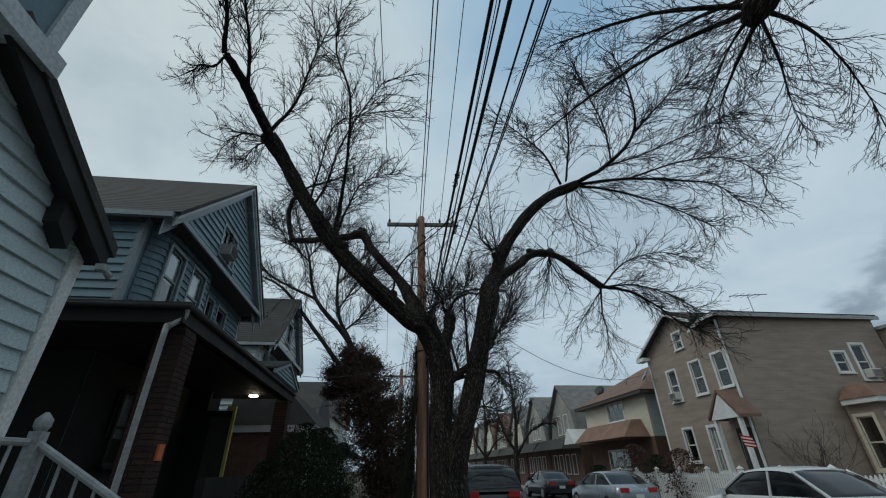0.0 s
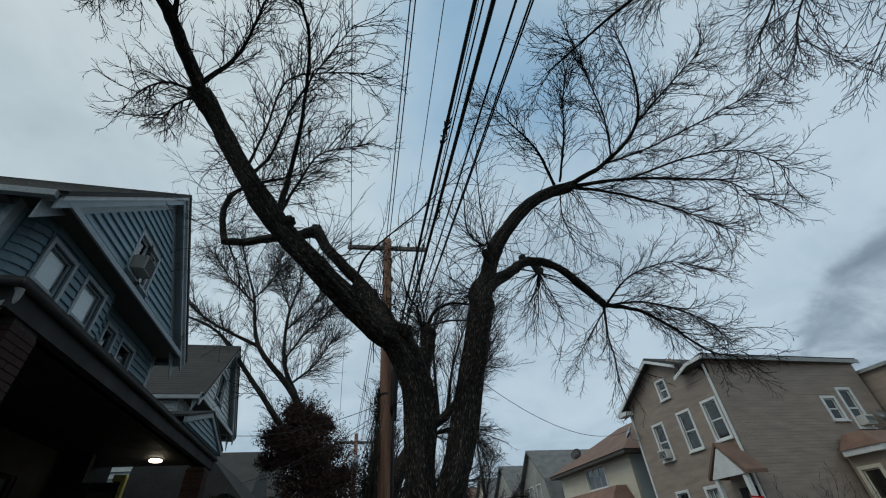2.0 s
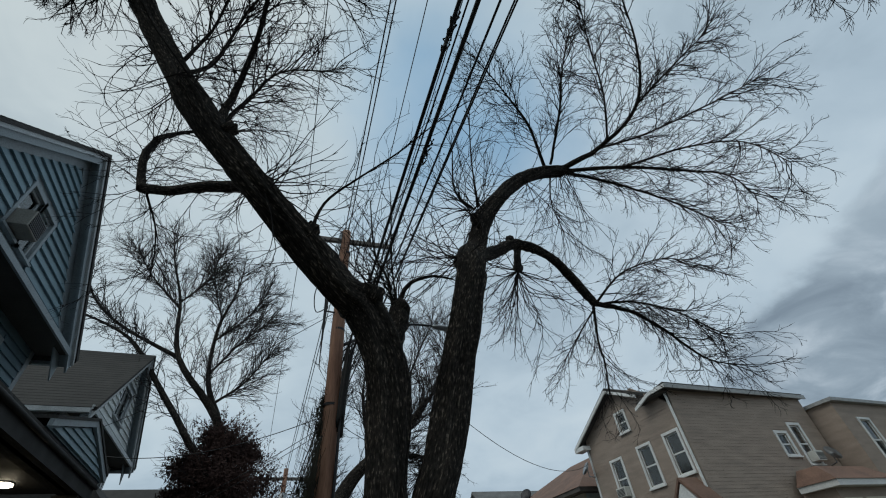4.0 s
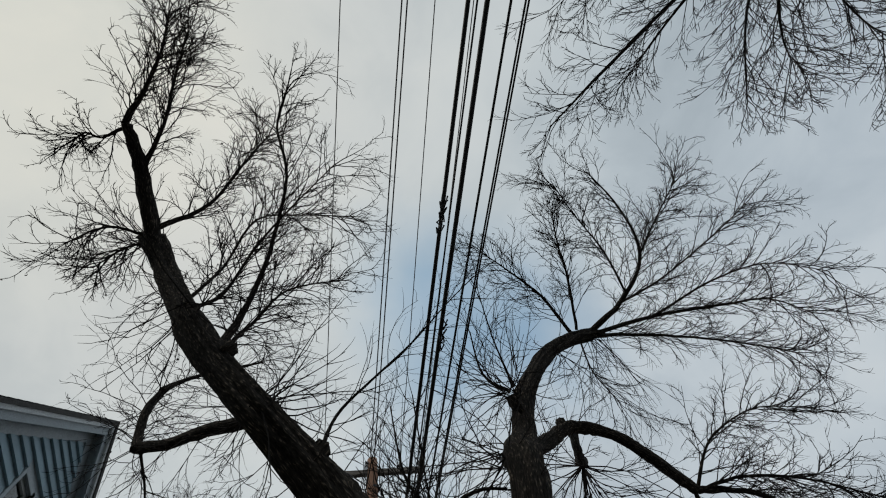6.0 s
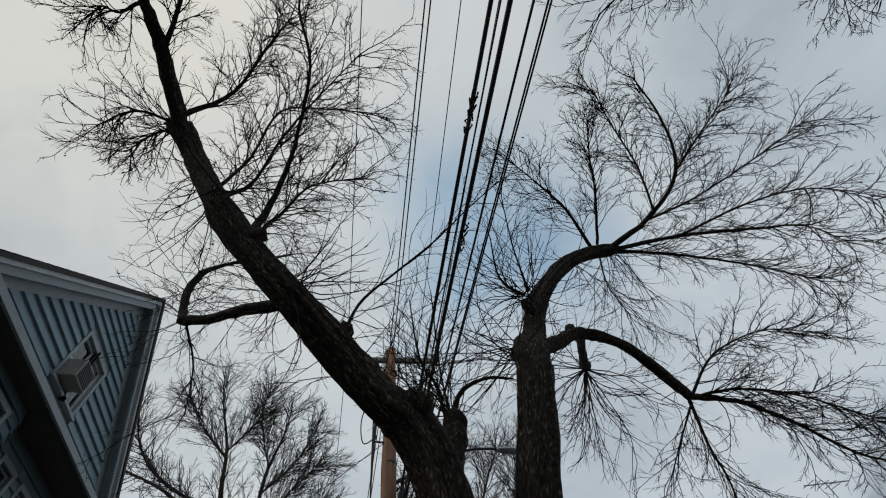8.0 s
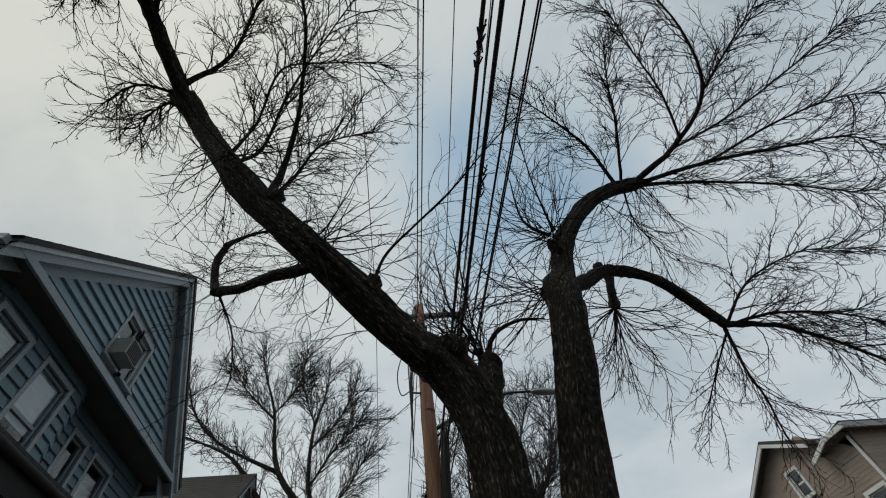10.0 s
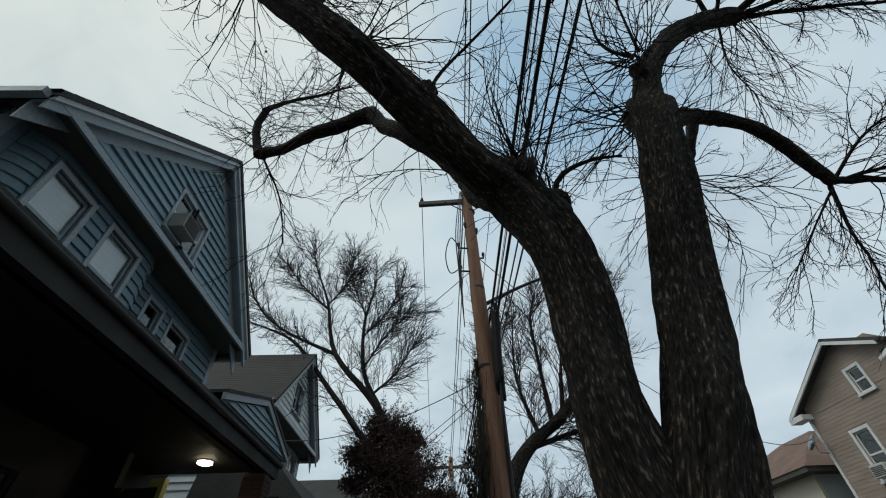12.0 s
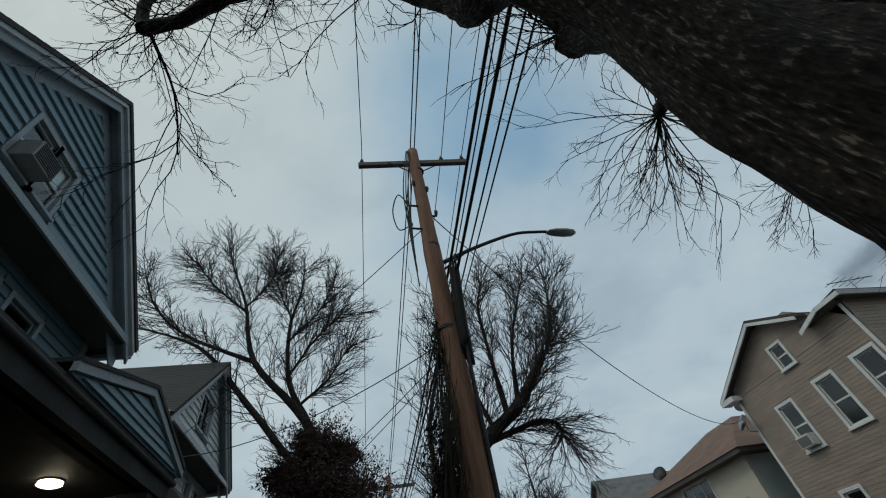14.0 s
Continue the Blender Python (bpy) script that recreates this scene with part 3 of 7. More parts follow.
MAPLE_LIMBS = [
    ("low", 0.10, [(1.80, 8.05, 5.05, 0.12), (2.19, 8.36, 5.52, 0.105), (2.62, 8.56, 5.92, 0.095), (3.06, 8.68, 6.22, 0.09), (3.42, 8.74, 6.30, 0.088), (3.78, 8.82, 6.22, 0.08), (4.16, 8.92, 6.05, 0.075), (4.60, 9.12, 5.86, 0.07), (4.98, 9.32, 5.74, 0.066)]),
    ("hook", 0.10, [(0.38, 8.18, 4.22, 0.18), (0.30, 8.44, 4.58, 0.185), (0.16, 8.62, 5.01, 0.13), (-0.15, 8.65, 5.53, 0.098), (-0.51, 8.76, 5.99, 0.090), (-0.79, 8.88, 6.35, 0.095), (-0.98, 8.93, 6.70, 0.112), (-1.28, 9.00, 6.68, 0.088), (-1.79, 9.18, 6.66, 0.078), (-2.32, 9.50, 6.77, 0.072), (-2.70, 9.64, 6.83, 0.066)]),
    ("hook_rise", 0.10, [(-2.68, 9.63, 6.80, 0.068), (-2.80, 9.64, 7.08, 0.06), (-2.90, 9.56, 7.52, 0.055), (-2.86, 9.55, 7.95, 0.052)]),
    ("middle", 0.08, [(0.80, 8.30, 2.95, 0.11), (0.85, 8.38, 3.5, 0.105), (0.93, 8.53, 4.10, 0.10), (0.97, 8.64, 4.45, 0.12), (0.98, 8.68, 4.62, 0.125), (0.98, 8.69, 4.72, 0.06)]),
    ("top", 0.10, [(-2.72, 6.9, 7.60, 0.095), (-2.89, 6.37, 7.89, 0.088), (-3.04, 6.00, 8.06, 0.075), (-3.27, 5.57, 8.22, 0.065)]),
    ("A", 0.0, [(4.12, 8.11, 7.95, 0.061), (4.66, 7.46, 8.01, 0.045), (4.92, 6.62, 8.24, 0.031), (4.57, 5.92, 8.65, 0.019), (3.96, 5.35, 9.10, 0.009)]),
    ("A2", 0.0, [(4.92, 6.62, 8.24, 0.022), (5.17, 5.99, 8.45, 0.014), (5.37, 5.25, 8.51, 0.007)]),
    ("A3", 0.0, [(4.66, 7.46, 8.01, 0.024), (5.24, 7.00, 7.99, 0.018), (5.91, 6.09, 7.91, 0.012), (6.25, 5.44, 7.81, 0.007)]),
    ("B", 0.0, [(3.79, 8.12, 7.90, 0.036), (3.26, 7.62, 8.33, 0.024), (2.57, 7.23, 8.57, 0.014), (2.12, 7.02, 8.69, 0.007)]),
    ("B2", 0.0, [(3.92, 8.07, 7.98, 0.029), (3.70, 7.23, 8.36, 0.020), (3.44, 6.62, 8.59, 0.013), (3.29, 6.12, 8.78, 0.007)]),
    ("B3", 0.0, [(4.70, 7.29, 8.05, 0.023), (4.31, 6.69, 8.41, 0.017), (3.78, 6.17, 8.74, 0.012), (3.28, 5.65, 8.97, 0.007)]),
    ("C", 0.0, [(4.17, 8.11, 7.92, 0.047), (5.18, 7.62, 7.78, 0.035), (6.13, 7.16, 7.49, 0.024), (6.70, 6.86, 7.18, 0.013), (7.15, 6.90, 6.78, 0.007)]),
    ("D", 0.0, [(4.18, 8.12, 7.91, 0.037), (4.94, 7.93, 7.69, 0.027), (5.84, 7.70, 7.24, 0.020), (6.45, 7.56, 6.83, 0.012), (6.82, 7.48, 6.50, 0.007)]),
    ("C2", 0.0, [(5.18, 7.62, 7.78, 0.023), (6.02, 6.84, 7.73, 0.017), (6.69, 6.33, 7.45, 0.012), (7.26, 6.21, 6.90, 0.007)]),
    ("E", 0.0, [(3.97, 8.24, 7.85, 0.017), (4.08, 8.58, 7.42, 0.010), (4.34, 8.79, 6.91, 0.007)]),
    ("F", 0.0, [(4.98, 9.33, 5.76, 0.050), (5.56, 9.20, 5.57, 0.036), (6.13, 9.10, 5.19, 0.024), (6.69, 9.03, 4.67, 0.016), (7.04, 8.80, 4.45, 0.008)]),
    ("G", 0.0, [(5.07, 9.28, 5.73, 0.028), (5.62, 9.01, 5.68, 0.020), (6.24, 8.77, 5.38, 0.014), (6.85, 8.59, 4.90, 0.008)]),
    ("H", 0.0, [(4.98, 9.35, 5.77, 0.030), (5.01, 9.60, 5.20, 0.020), (5.13, 9.77, 4.77, 0.014), (5.18, 9.97, 4.32, 0.008)]),
    ("I", 0.0, [(5.00, 9.40, 5.68, 0.019), (4.80, 9.70, 5.37, 0.011), (4.53, 10.10, 4.93, 0.007)]),
    ("J", 0.0, [(5.02, 9.31, 5.77, 0.024), (5.39, 8.83, 6.17, 0.015), (5.96, 8.32, 6.22, 0.011), (6.38, 8.08, 6.00, 0.007)]),
    ("N", 0.05, [(3.05, 8.68, 6.20, 0.075), (3.45, 9.2, 6.6, 0.072), (3.95, 9.95, 7.0, 0.075), (4.22, 10.33, 7.20, 0.10), (4.30, 10.44, 7.27, 0.06)]),
    ("P", 0.0, [(-1.34, 7.40, 5.72, 0.051), (-1.29, 7.36, 6.45, 0.038), (-1.19, 6.84, 7.27, 0.028), (-1.14, 5.94, 7.88, 0.021), (-1.35, 5.31, 8.19, 0.015), (-1.29, 4.81, 8.39, 0.008)]),
    ("P2", 0.0, [(-1.33, 7.45, 5.80, 0.031), (-1.16, 7.41, 6.41, 0.020), (-0.89, 7.20, 6.88, 0.012), (-0.29, 7.11, 7.10, 0.007)]),
    ("P3", 0.0, [(-1.80, 7.20, 6.20, 0.029), (-1.61, 7.27, 6.80, 0.020), (-1.38, 6.80, 7.34, 0.016), (-0.96, 6.25, 7.77, 0.011), (-0.51, 5.69, 8.09, 0.007)]),
    ("P4", 0.0, [(-1.85, 7.20, 6.28, 0.026), (-1.73, 7.07, 7.16, 0.018), (-1.47, 6.55, 7.70, 0.014), (-0.90, 6.50, 8.04, 0.010), (-0.19, 6.48, 8.21, 0.007)]),
    ("Q", 0.0, [(-0.20, 7.72, 4.67, 0.022), (-0.11, 7.77, 5.29, 0.016), (0.22, 7.59, 5.64, 0.013), (0.62, 7.28, 5.89, 0.010), (0.97, 6.92, 6.12, 0.007), (1.30, 6.57, 6.27, 0.007)]),
    ("T2", 0.0, [(-3.27, 5.57, 8.22, 0.043), (-3.15, 5.05, 8.54, 0.030), (-3.05, 4.53, 8.79, 0.020), (-3.00, 3.98, 8.98, 0.011)]),
    ("T3", 0.0, [(-3.00, 6.07, 8.07, 0.040), (-2.89, 5.54, 8.41, 0.027), (-2.83, 4.80, 8.68, 0.018), (-2.76, 4.24, 8.89, 0.009)]),
    ("T4", 0.0, [(-2.68, 6.80, 7.71, 0.040), (-2.27, 6.53, 8.27, 0.026), (-1.94, 5.96, 8.71, 0.016), (-1.63, 5.50, 8.94, 0.007)]),
    ("T5", 0.0, [(-3.27, 5.57, 8.22, 0.025), (-3.50, 5.76, 8.12, 0.017), (-3.68, 5.72, 8.10, 0.012), (-3.84, 5.84, 8.14, 0.007)]),
    ("T6", 0.0, [(-2.80, 6.90, 7.59, 0.025), (-3.12, 6.81, 7.60, 0.017), (-3.36, 6.86, 7.52, 0.012), (-3.60, 7.01, 7.50, 0.007)]),
    ("T7", 0.0, [(-2.76, 6.97, 7.56, 0.023), (-3.02, 7.06, 7.50, 0.014), (-3.28, 7.28, 7.32, 0.007)]),
    ("M1", 0.0, [(1.00, 8.68, 4.62, 0.034), (1.14, 8.66, 4.98, 0.028), (1.42, 8.55, 5.12, 0.020), (1.70, 8.42, 5.02, 0.010)]),
    ("M2", 0.0, [(0.94, 8.68, 4.66, 0.025), (0.82, 8.60, 5.05, 0.019), (0.63, 8.42, 5.23, 0.013), (0.49, 8.21, 6.01, 0.007)]),
    ("M3", 0.0, [(0.97, 8.68, 4.68, 0.015), (0.90, 8.60, 5.32, 0.010), (0.75, 8.09, 6.06, 0.007)]),
    ("S1", 0.0, [(1.86, 7.79, 5.80, 0.022), (1.59, 7.77, 6.07, 0.014), (1.50, 7.51, 6.63, 0.007)]),
    ("S2", 0.0, [(1.90, 7.75, 5.81, 0.016), (1.75, 7.44, 6.46, 0.010), (1.64, 7.04, 7.17, 0.007)]),
    ("hookup", 0.0, [(-2.87, 9.55, 7.93, 0.05), (-2.60, 9.64, 8.42, 0.035), (-2.05, 9.66, 8.72, 0.025), (-1.6, 9.6, 8.9, 0.015)]),
    ("hook2", 0.0, [(-2.65, 9.61, 6.80, 0.021), (-2.46, 10.15, 6.47, 0.013), (-2.41, 10.61, 5.95, 0.007)]),
]
twigs = Geo()
for name, rough, pts in MAPLE_LIMBS:
    path = wobble(smooth_path(wobble(pts, rng, 0.3 if rough else 0.5), 5), rng, 0.10 if rough else 0.22)
    part("limb" if rough else "branch", Geo().tube(path, 20 if rough else 8, rough=rough * 2.5, mark=True), BARK, maple, smooth=True)
    if name in ("low", "top"):
        dress(twigs, path, rng, 16, 0.6, 0.007, 1, 0.05, kids=3)
    elif name in ("hook", "hook_rise", "hook2", "hookup"):
        dress(twigs, path, rng, 30 if name != "hook2" else 12, 1.15, 0.008, 2, -0.07, kids=4, pull=(0, 0, -0.6 if name == "hook" else -0.2), wander=0.3)
    elif name == "middle":
        dress(twigs, path, rng, 20, 1.0, 0.008, 1, 0.07, start=0.75, kids=4, pull=(0, 0, 0.6))
    elif name == "N":
        dress(twigs, path, rng, 8, 0.8, 0.007, 1, 0.0, start=0.8, kids=3, pull=(0, 0, -0.5))
        for k in range(34):
            d = Vector((rng.gauss(-0.1, 0.8), rng.gauss(0.45, 0.6), rng.gauss(-0.45, 0.5))).normalized()
            sweep(twigs, Vector((4.26, 10.4, 7.22)), d, rng.uniform(1.1, 2.3), 0.013, 2, rng, -0.03, 0.6, 4)
    elif name in ("C", "D", "F", "G"):
        dress(twigs, path, rng, 46, 0.85, 0.009, 2, 0.02, 0.85, kids=5, pull=(0.1, 0, -0.1))
    elif name in ("E", "H", "I"):
        dress(twigs, path, rng, 22, 0.9, 0.007, 2, -0.02, 0.8, kids=4, pull=(0.1, 0, -0.3))
    elif name in ("M1", "M2", "M3", "S1", "S2", "Q"):
        dress(twigs, path, rng, 16, 0.75, 0.006, 1, 0.06, 0.9, kids=4)
    else:
        dress(twigs, path, rng, (50 if name in ("T2", "T3", "T4") else 22) if name[0] == "T" else 42, 0.62 if name in ("T5", "T6", "T7") else 0.78, 0.009, 2, 0.03, 0.95, kids=5)
# suckers round the old cuts
for c, n, ln, pull in (((1.86, 7.82, 5.78), 26, 1.2, (-0.5, 0, 0.5)), ((1.55, 7.9, 4.9), 14, 1.0, (-0.6, 0.2, 0.3)), ((0.55, 8.1, 4.4), 12, 1.2, (0, 0.2, 0.9)), ((-2.74, 7.0, 7.58), 22, 0.7, (-0.6, 0, 0.2)),
                       ((-1.6, 7.0, 5.8), 16, 1.1, (0.2, 0.2, 0.6)), ((-0.7, 7.35, 4.9), 20, 1.1, (0.2, 0.3, 0.6)), ((-2.1, 7.2, 6.6), 14, 0.7, (-0.7, 0.1, 0.2)), ((4.15, 8.1, 7.9), 22, 1.3, (0.4, 0.2, -0.7)), ((3.0, 8.0, 7.1), 10, 0.9, (0.2, 0.3, -0.6)),
                       ((1.75, 8.15, 5.2), 16, 1.1, (-0.2, 0.7, 0.0)), ((2.2, 7.9, 6.1), 10, 0.9, (0.4, 0.4, -0.3))):
    for k in range(n):
        d = Vector((rng.gauss(0, 0.6), rng.gauss(0, 0.6), rng.gauss(0, 0.6))) + Vector(pull)
        sweep(twigs, Vector(c) + Vector((rng.uniform(-0.1, 0.1), rng.uniform(-0.1, 0.1), rng.uniform(-0.1, 0.1))), d.normalized(), ln * rng.uniform(0.6, 1.3), 0.008, 1, rng, 0.04, 0.6, 4)
part("twig_crown", twigs, TWIG, maple, kind="stuff")
rl = random.Random(41)
dry = Geo()
for k in range(900):
    v = Vector(twigs.v[rl.randrange(len(twigs.v))])
    e = Vector((rl.gauss(0, 1), rl.gauss(0, 1), rl.gauss(0, 1))).normalized()
    f = e.orthogonal().normalized() * rl.uniform(0.008, 0.02)
    e *= rl.uniform(0.015, 0.04)
    dry.poly([v, v + e * 0.5 + f, v + e, v + e * 0.5 - f])
part("dry_foliage", dry, TWIG, maple, "dry leaf clusters left on the twigs", kind="stuff")


def simple_tree(name, base, label, limbs, seed, count=26, length=1.5, level=2, group="", material=FARBARK, r=0.02, lift=0.06, stout=1.0, wander=0.22):
    """A bare tree from a few limbs, with twigs along each."""
    rg = random.Random(seed)
    t = thing(name, base, label, "tree", group)
    tw = Geo()
    for i, pts in enumerate(limbs):
        path = [(x, y, z, q * stout) for x, y, z, q in smooth_path(wobble(pts, rg, 0.3), 5)]
        part("trunk" if i == 0 else "limb", Geo().tube(path, 12, rough=0.25, mark=True), BARK, t, smooth=True)
        dress(tw, path, rg, count, length, r, level, lift, 0.8, start=0.45 if i == 0 else 0.12, kids=5, wander=wander)
    part("twig_crown", tw, material, t, kind="stuff")
    return t


simple_tree("bare_tree", (0.0, 21.8, G), "tall bare tree wrapped in a russet vine", [
    [(0.0, 21.8, G - 0.1, 0.36), (-0.5, 21.9, 3.0, 0.29), (-1.5, 22.0, 5.2, 0.26), (-2.37, 22.0, 7.77, 0.18), (-4.25, 21.7, 10.01, 0.12), (-5.03, 21.7, 12.60, 0.08), (-5.84, 21.5, 14.6, 0.04), (-6.1, 21.5, 15.6, 0.02)],
    [(-2.33, 22.0, 7.9, 0.14), (-3.06, 22.0, 9.33, 0.11), (-3.36, 22.3, 11.69, 0.085), (-3.06, 22.3, 13.6, 0.05), (-3.01, 22.3, 15.0, 0.02)],
    [(-1.5, 21.9, 4.6, 0.18), (-2.43, 21.5, 6.08, 0.14), (-4.49, 21.5, 8.70, 0.11), (-6.08, 21.5, 10.53, 0.075), (-8.12, 21.5, 11.47, 0.04)],
    [(-4.24, 21.7, 9.96, 0.09), (-6.74, 21.7, 11.23, 0.07), (-8.23, 21.7, 12.63, 0.05), (-9.19, 21.7, 14.47, 0.02)],
    [(-3.3, 22.1, 11.0, 0.06), (-2.3, 22.2, 12.4, 0.04), (-1.7, 22.3, 14.0, 0.015)],
    [(-4.9, 21.7, 12.2, 0.06), (-6.4, 21.6, 13.6, 0.04), (-7.4, 21.6, 15.0, 0.015)],
    [(-5.0, 21.7, 12.4, 0.05), (-4.3, 21.9, 14.0, 0.035), (-4.2, 22.0, 15.8, 0.012)],
    [(-3.3, 22.2, 12.2, 0.05), (-3.9, 22.4, 13.6, 0.03), (-4.4, 22.4, 15.2, 0.012)],
    [(-2.6, 22.0, 8.4, 0.07), (-1.7, 22.2, 9.4, 0.045), (-1.0, 22.3, 10.8, 0.015)], [(-3.1, 22.1, 9.6, 0.06), (-2.2, 21.9, 11.0, 0.04), (-1.2, 21.9, 12.2, 0.015)]], 5, 62, 1.45, r=0.019, lift=0.03, stout=0.8, wander=0.11)
simple_tree("bare_tree", (1.3, 18.4, G), "bare street tree with a cut limb behind the utility pole", [
    [(1.3, 18.4, G - 0.1, 0.46), (1.4, 18.2, 2.6, 0.34), (1.72, 18.0, 3.99, 0.28), (2.36, 18.0, 5.06, 0.21), (3.44, 17.6, 5.76, 0.16), (4.02, 17.2, 6.53, 0.13), (4.36, 17.0, 6.96, 0.10)],
    [(2.5, 18.0, 5.1, 0.10), (3.30, 18.0, 5.35, 0.08), (3.95, 18.0, 5.49, 0.07), (4.47, 18.0, 5.38, 0.055), (4.46, 18.0, 5.00, 0.03)],
    [(3.2, 17.9, 5.6, 0.09), (3.17, 18.0, 7.74, 0.06), (3.15, 18.0, 9.2, 0.05), (3.5, 18.0, 10.2, 0.02)],
    [(3.50, 17.8, 5.8, 0.08), (3.87, 18.0, 7.70, 0.06), (4.54, 18.0, 9.4, 0.035), (5.1, 18.0, 10.6, 0.015)],
    [(4.36, 17.0, 6.9, 0.06), (5.0, 17.2, 8.2, 0.04), (5.40, 17.3, 9.8, 0.015)],
    [(1.5, 18.1, 3.2, 0.12), (1.2, 18.3, 5.5, 0.07), (1.7, 18.4, 7.6, 0.05), (1.9, 18.4, 9.0, 0.02)],
    [(3.6, 17.7, 5.8, 0.06), (4.6, 17.9, 7.2, 0.045), (5.6, 18.0, 8.2, 0.015)], [(2.8, 18.0, 5.3, 0.07), (2.4, 18.2, 7.2, 0.05), (2.6, 18.2, 9.4, 0.015)]], 6, 58, 1.4, r=0.0165, lift=0.04, stout=0.85, wander=0.11)
simple_tree("bare_tree", (1.0, -4.2, G), "bare street tree whose pollarded limb reaches overhead", [
    [(1.0, -4.2, G - 0.1, 0.5), (1.1, -4.1, 2.2, 0.4), (1.5, -3.6, 3.6, 0.26), (2.2, -1.6, 5.2, 0.17), (3.03, 0.80, 5.90, 0.13), (3.38, 2.30, 6.00, 0.125), (3.41, 2.60, 5.92, 0.15), (3.42, 2.75, 5.86, 0.08)],
    [(3.41, 2.60, 5.90, 0.03), (2.88, 3.30, 6.15, 0.022), (2.28, 4.10, 6.15, 0.015), (1.68, 4.80, 5.90, 0.007)],
    [(3.41, 2.60, 5.95, 0.03), (2.58, 3.00, 6.30, 0.02), (1.68, 3.50, 6.35, 0.008)],
    [(3.43, 2.65, 5.85, 0.024), (3.60, 3.20, 5.82, 0.016), (3.74, 3.70, 5.68, 0.008), (3.86, 3.90, 5.55, 0.005)],
    [(3.43, 2.65, 5.85, 0.022), (4.00, 3.05, 5.78, 0.014), (4.40, 3.40, 5.58, 0.008), (4.66, 3.60, 5.36, 0.005)],
    [(3.43, 2.60, 5.90, 0.026), (4.28, 2.80, 5.90, 0.016), (5.10, 3.15, 5.55, 0.009), (5.55, 3.45, 5.05, 0.005)],
    [(3.38, 2.50, 6.00, 0.024), (3.18, 3.30, 6.60, 0.015), (2.88, 4.20, 6.90, 0.007)],
    [(3.42, 2.60, 5.95, 0.022), (3.78, 3.30, 6.30, 0.014), (4.08, 4.20, 6.20, 0.007)]], 7, 30, 0.66, 2, r=0.0058, lift=-0.02, wander=0.16)
for i, (x, y, h) in enumerate(((2.6, 27, 6.6), (10.8, 38, 11.0), (11.2, 52, 13.0), (3.4, 34, 9.0), (1.3, 62, 12.0))):
    simple_tree("bare_tree", (x, y, G), "thin bare street tree far along the street", [
        [(x, y, G - 0.1, 0.24), (x, y, 2.5, 0.19), (x + 0.3, y, h * 0.5, 0.13), (x + 0.1, y, h * 0.8, 0.06), (x, y, h, 0.02)],
        [(x, y, 3.0, 0.12), (x - 1.0, y, 4.8, 0.08), (x - 1.6, y, h * 0.7, 0.02)],
        [(x, y, 2.6, 0.12), (x + 1.6, y, 4.6, 0.08), (x + 3.2, y, 5.2, 0.04), (x + 4.2, y, 4.9, 0.015)],
        [(x + 0.2, y, 4.6, 0.08), (x + 1.4, y + 0.5, h * 0.72, 0.02)]], 30 + i, 34, 1.7, 2, "far street trees", r=0.028)


def leaf_mass(geo, centre, radii, n, size, rg, cone=0.0):
    """Small leaves scattered through a rounded mass with an uneven outline."""
    for k in range(n):
        a, h = rg.uniform(0, 6.283), rg.uniform(-1, 1)
        w = math.sqrt(max(0.0, 1 - h * h)) if not cone else max(0.12, (1 - cone * (h + 1) / 2) * (1 - max(0, -h - 0.7) * 1.2))
        lump = 0.68 + 0.75 * noise.noise(Vector((math.cos(a) * 2.3, math.sin(a) * 2.3, h * 3.2 + centre[0] + centre[1] * 0.37)))
        rr = w * lump * (rg.random() ** 0.35)
        p = Vector((centre[0] + math.cos(a) * rr * radii[0], centre[1] + math.sin(a) * rr * radii[1], centre[2] + h * radii[2]))
        d = Vector((rg.gauss(0, 1), rg.gauss(0, 1), rg.gauss(0, 1))).normalized()
        e = d.orthogonal().normalized()
        s_ = size * rg.uniform(0.6, 1.4)
        u, v = d * s_, e * s_ * 0.5
        geo.poly([p - u, p + v, p + u, p - v])


rg = random.Random(3)
shrub = thing("climbing_vine", (-0.1, 21.6, G), "dense russet vine wrapped round a leaning tree trunk", "vine")
part("stem", Geo().tube([(0.1, 21.4, G - 0.1, 0.07), (-0.4, 21.5, 2.5, 0.06), (-1.3, 21.6, 5.0, 0.04), (-1.9, 21.6, 7.2, 0.02)], 10, mark=True, rough=0.2), BARK, shrub, smooth=True)
crown = Geo()
for cx, cz, rx, rz, n in ((-1.9, 6.9, 1.0, 0.9, 3400), (-1.1, 6.6, 0.8, 0.8, 2200), (-2.6, 6.1, 1.0, 0.8, 2800), (-1.5, 5.6, 1.9, 1.2, 6000), (-0.9, 4.4, 1.8, 1.2, 5400), (-0.4, 3.2, 1.7, 1.2, 4600), (-0.1, 1.9, 1.6, 1.2, 4000), (0.0, 0.9, 1.4, 0.7, 2600), (-2.9, 5.2, 0.6, 0.6, 800), (0.0, 4.6, 0.6, 0.7, 800)):
    for k in range(int(n * 3.0)):
        o = Vector((rg.gauss(0, 0.36), rg.gauss(0, 0.36), rg.gauss(0, 0.36)))
        if o.length > 0.55 + 0.35 * noise.noise(o.normalized() * 2.6 + Vector((cx, cz, 0))):
            continue
        p = Vector((cx - 0.1 + o.x * rx * 1.42, 22.0 + o.y * rx * 1.2, cz + o.z * rz * 1.15))
        d = Vector((rg.gauss(0, 1), rg.gauss(0, 1), rg.gauss(0, 1))).normalized()
        e = d.orthogonal().normalized() * 0.026
        d *= rg.uniform(0.035, 0.075)
        crown.poly([p - d, p + e, p + d, p - e])
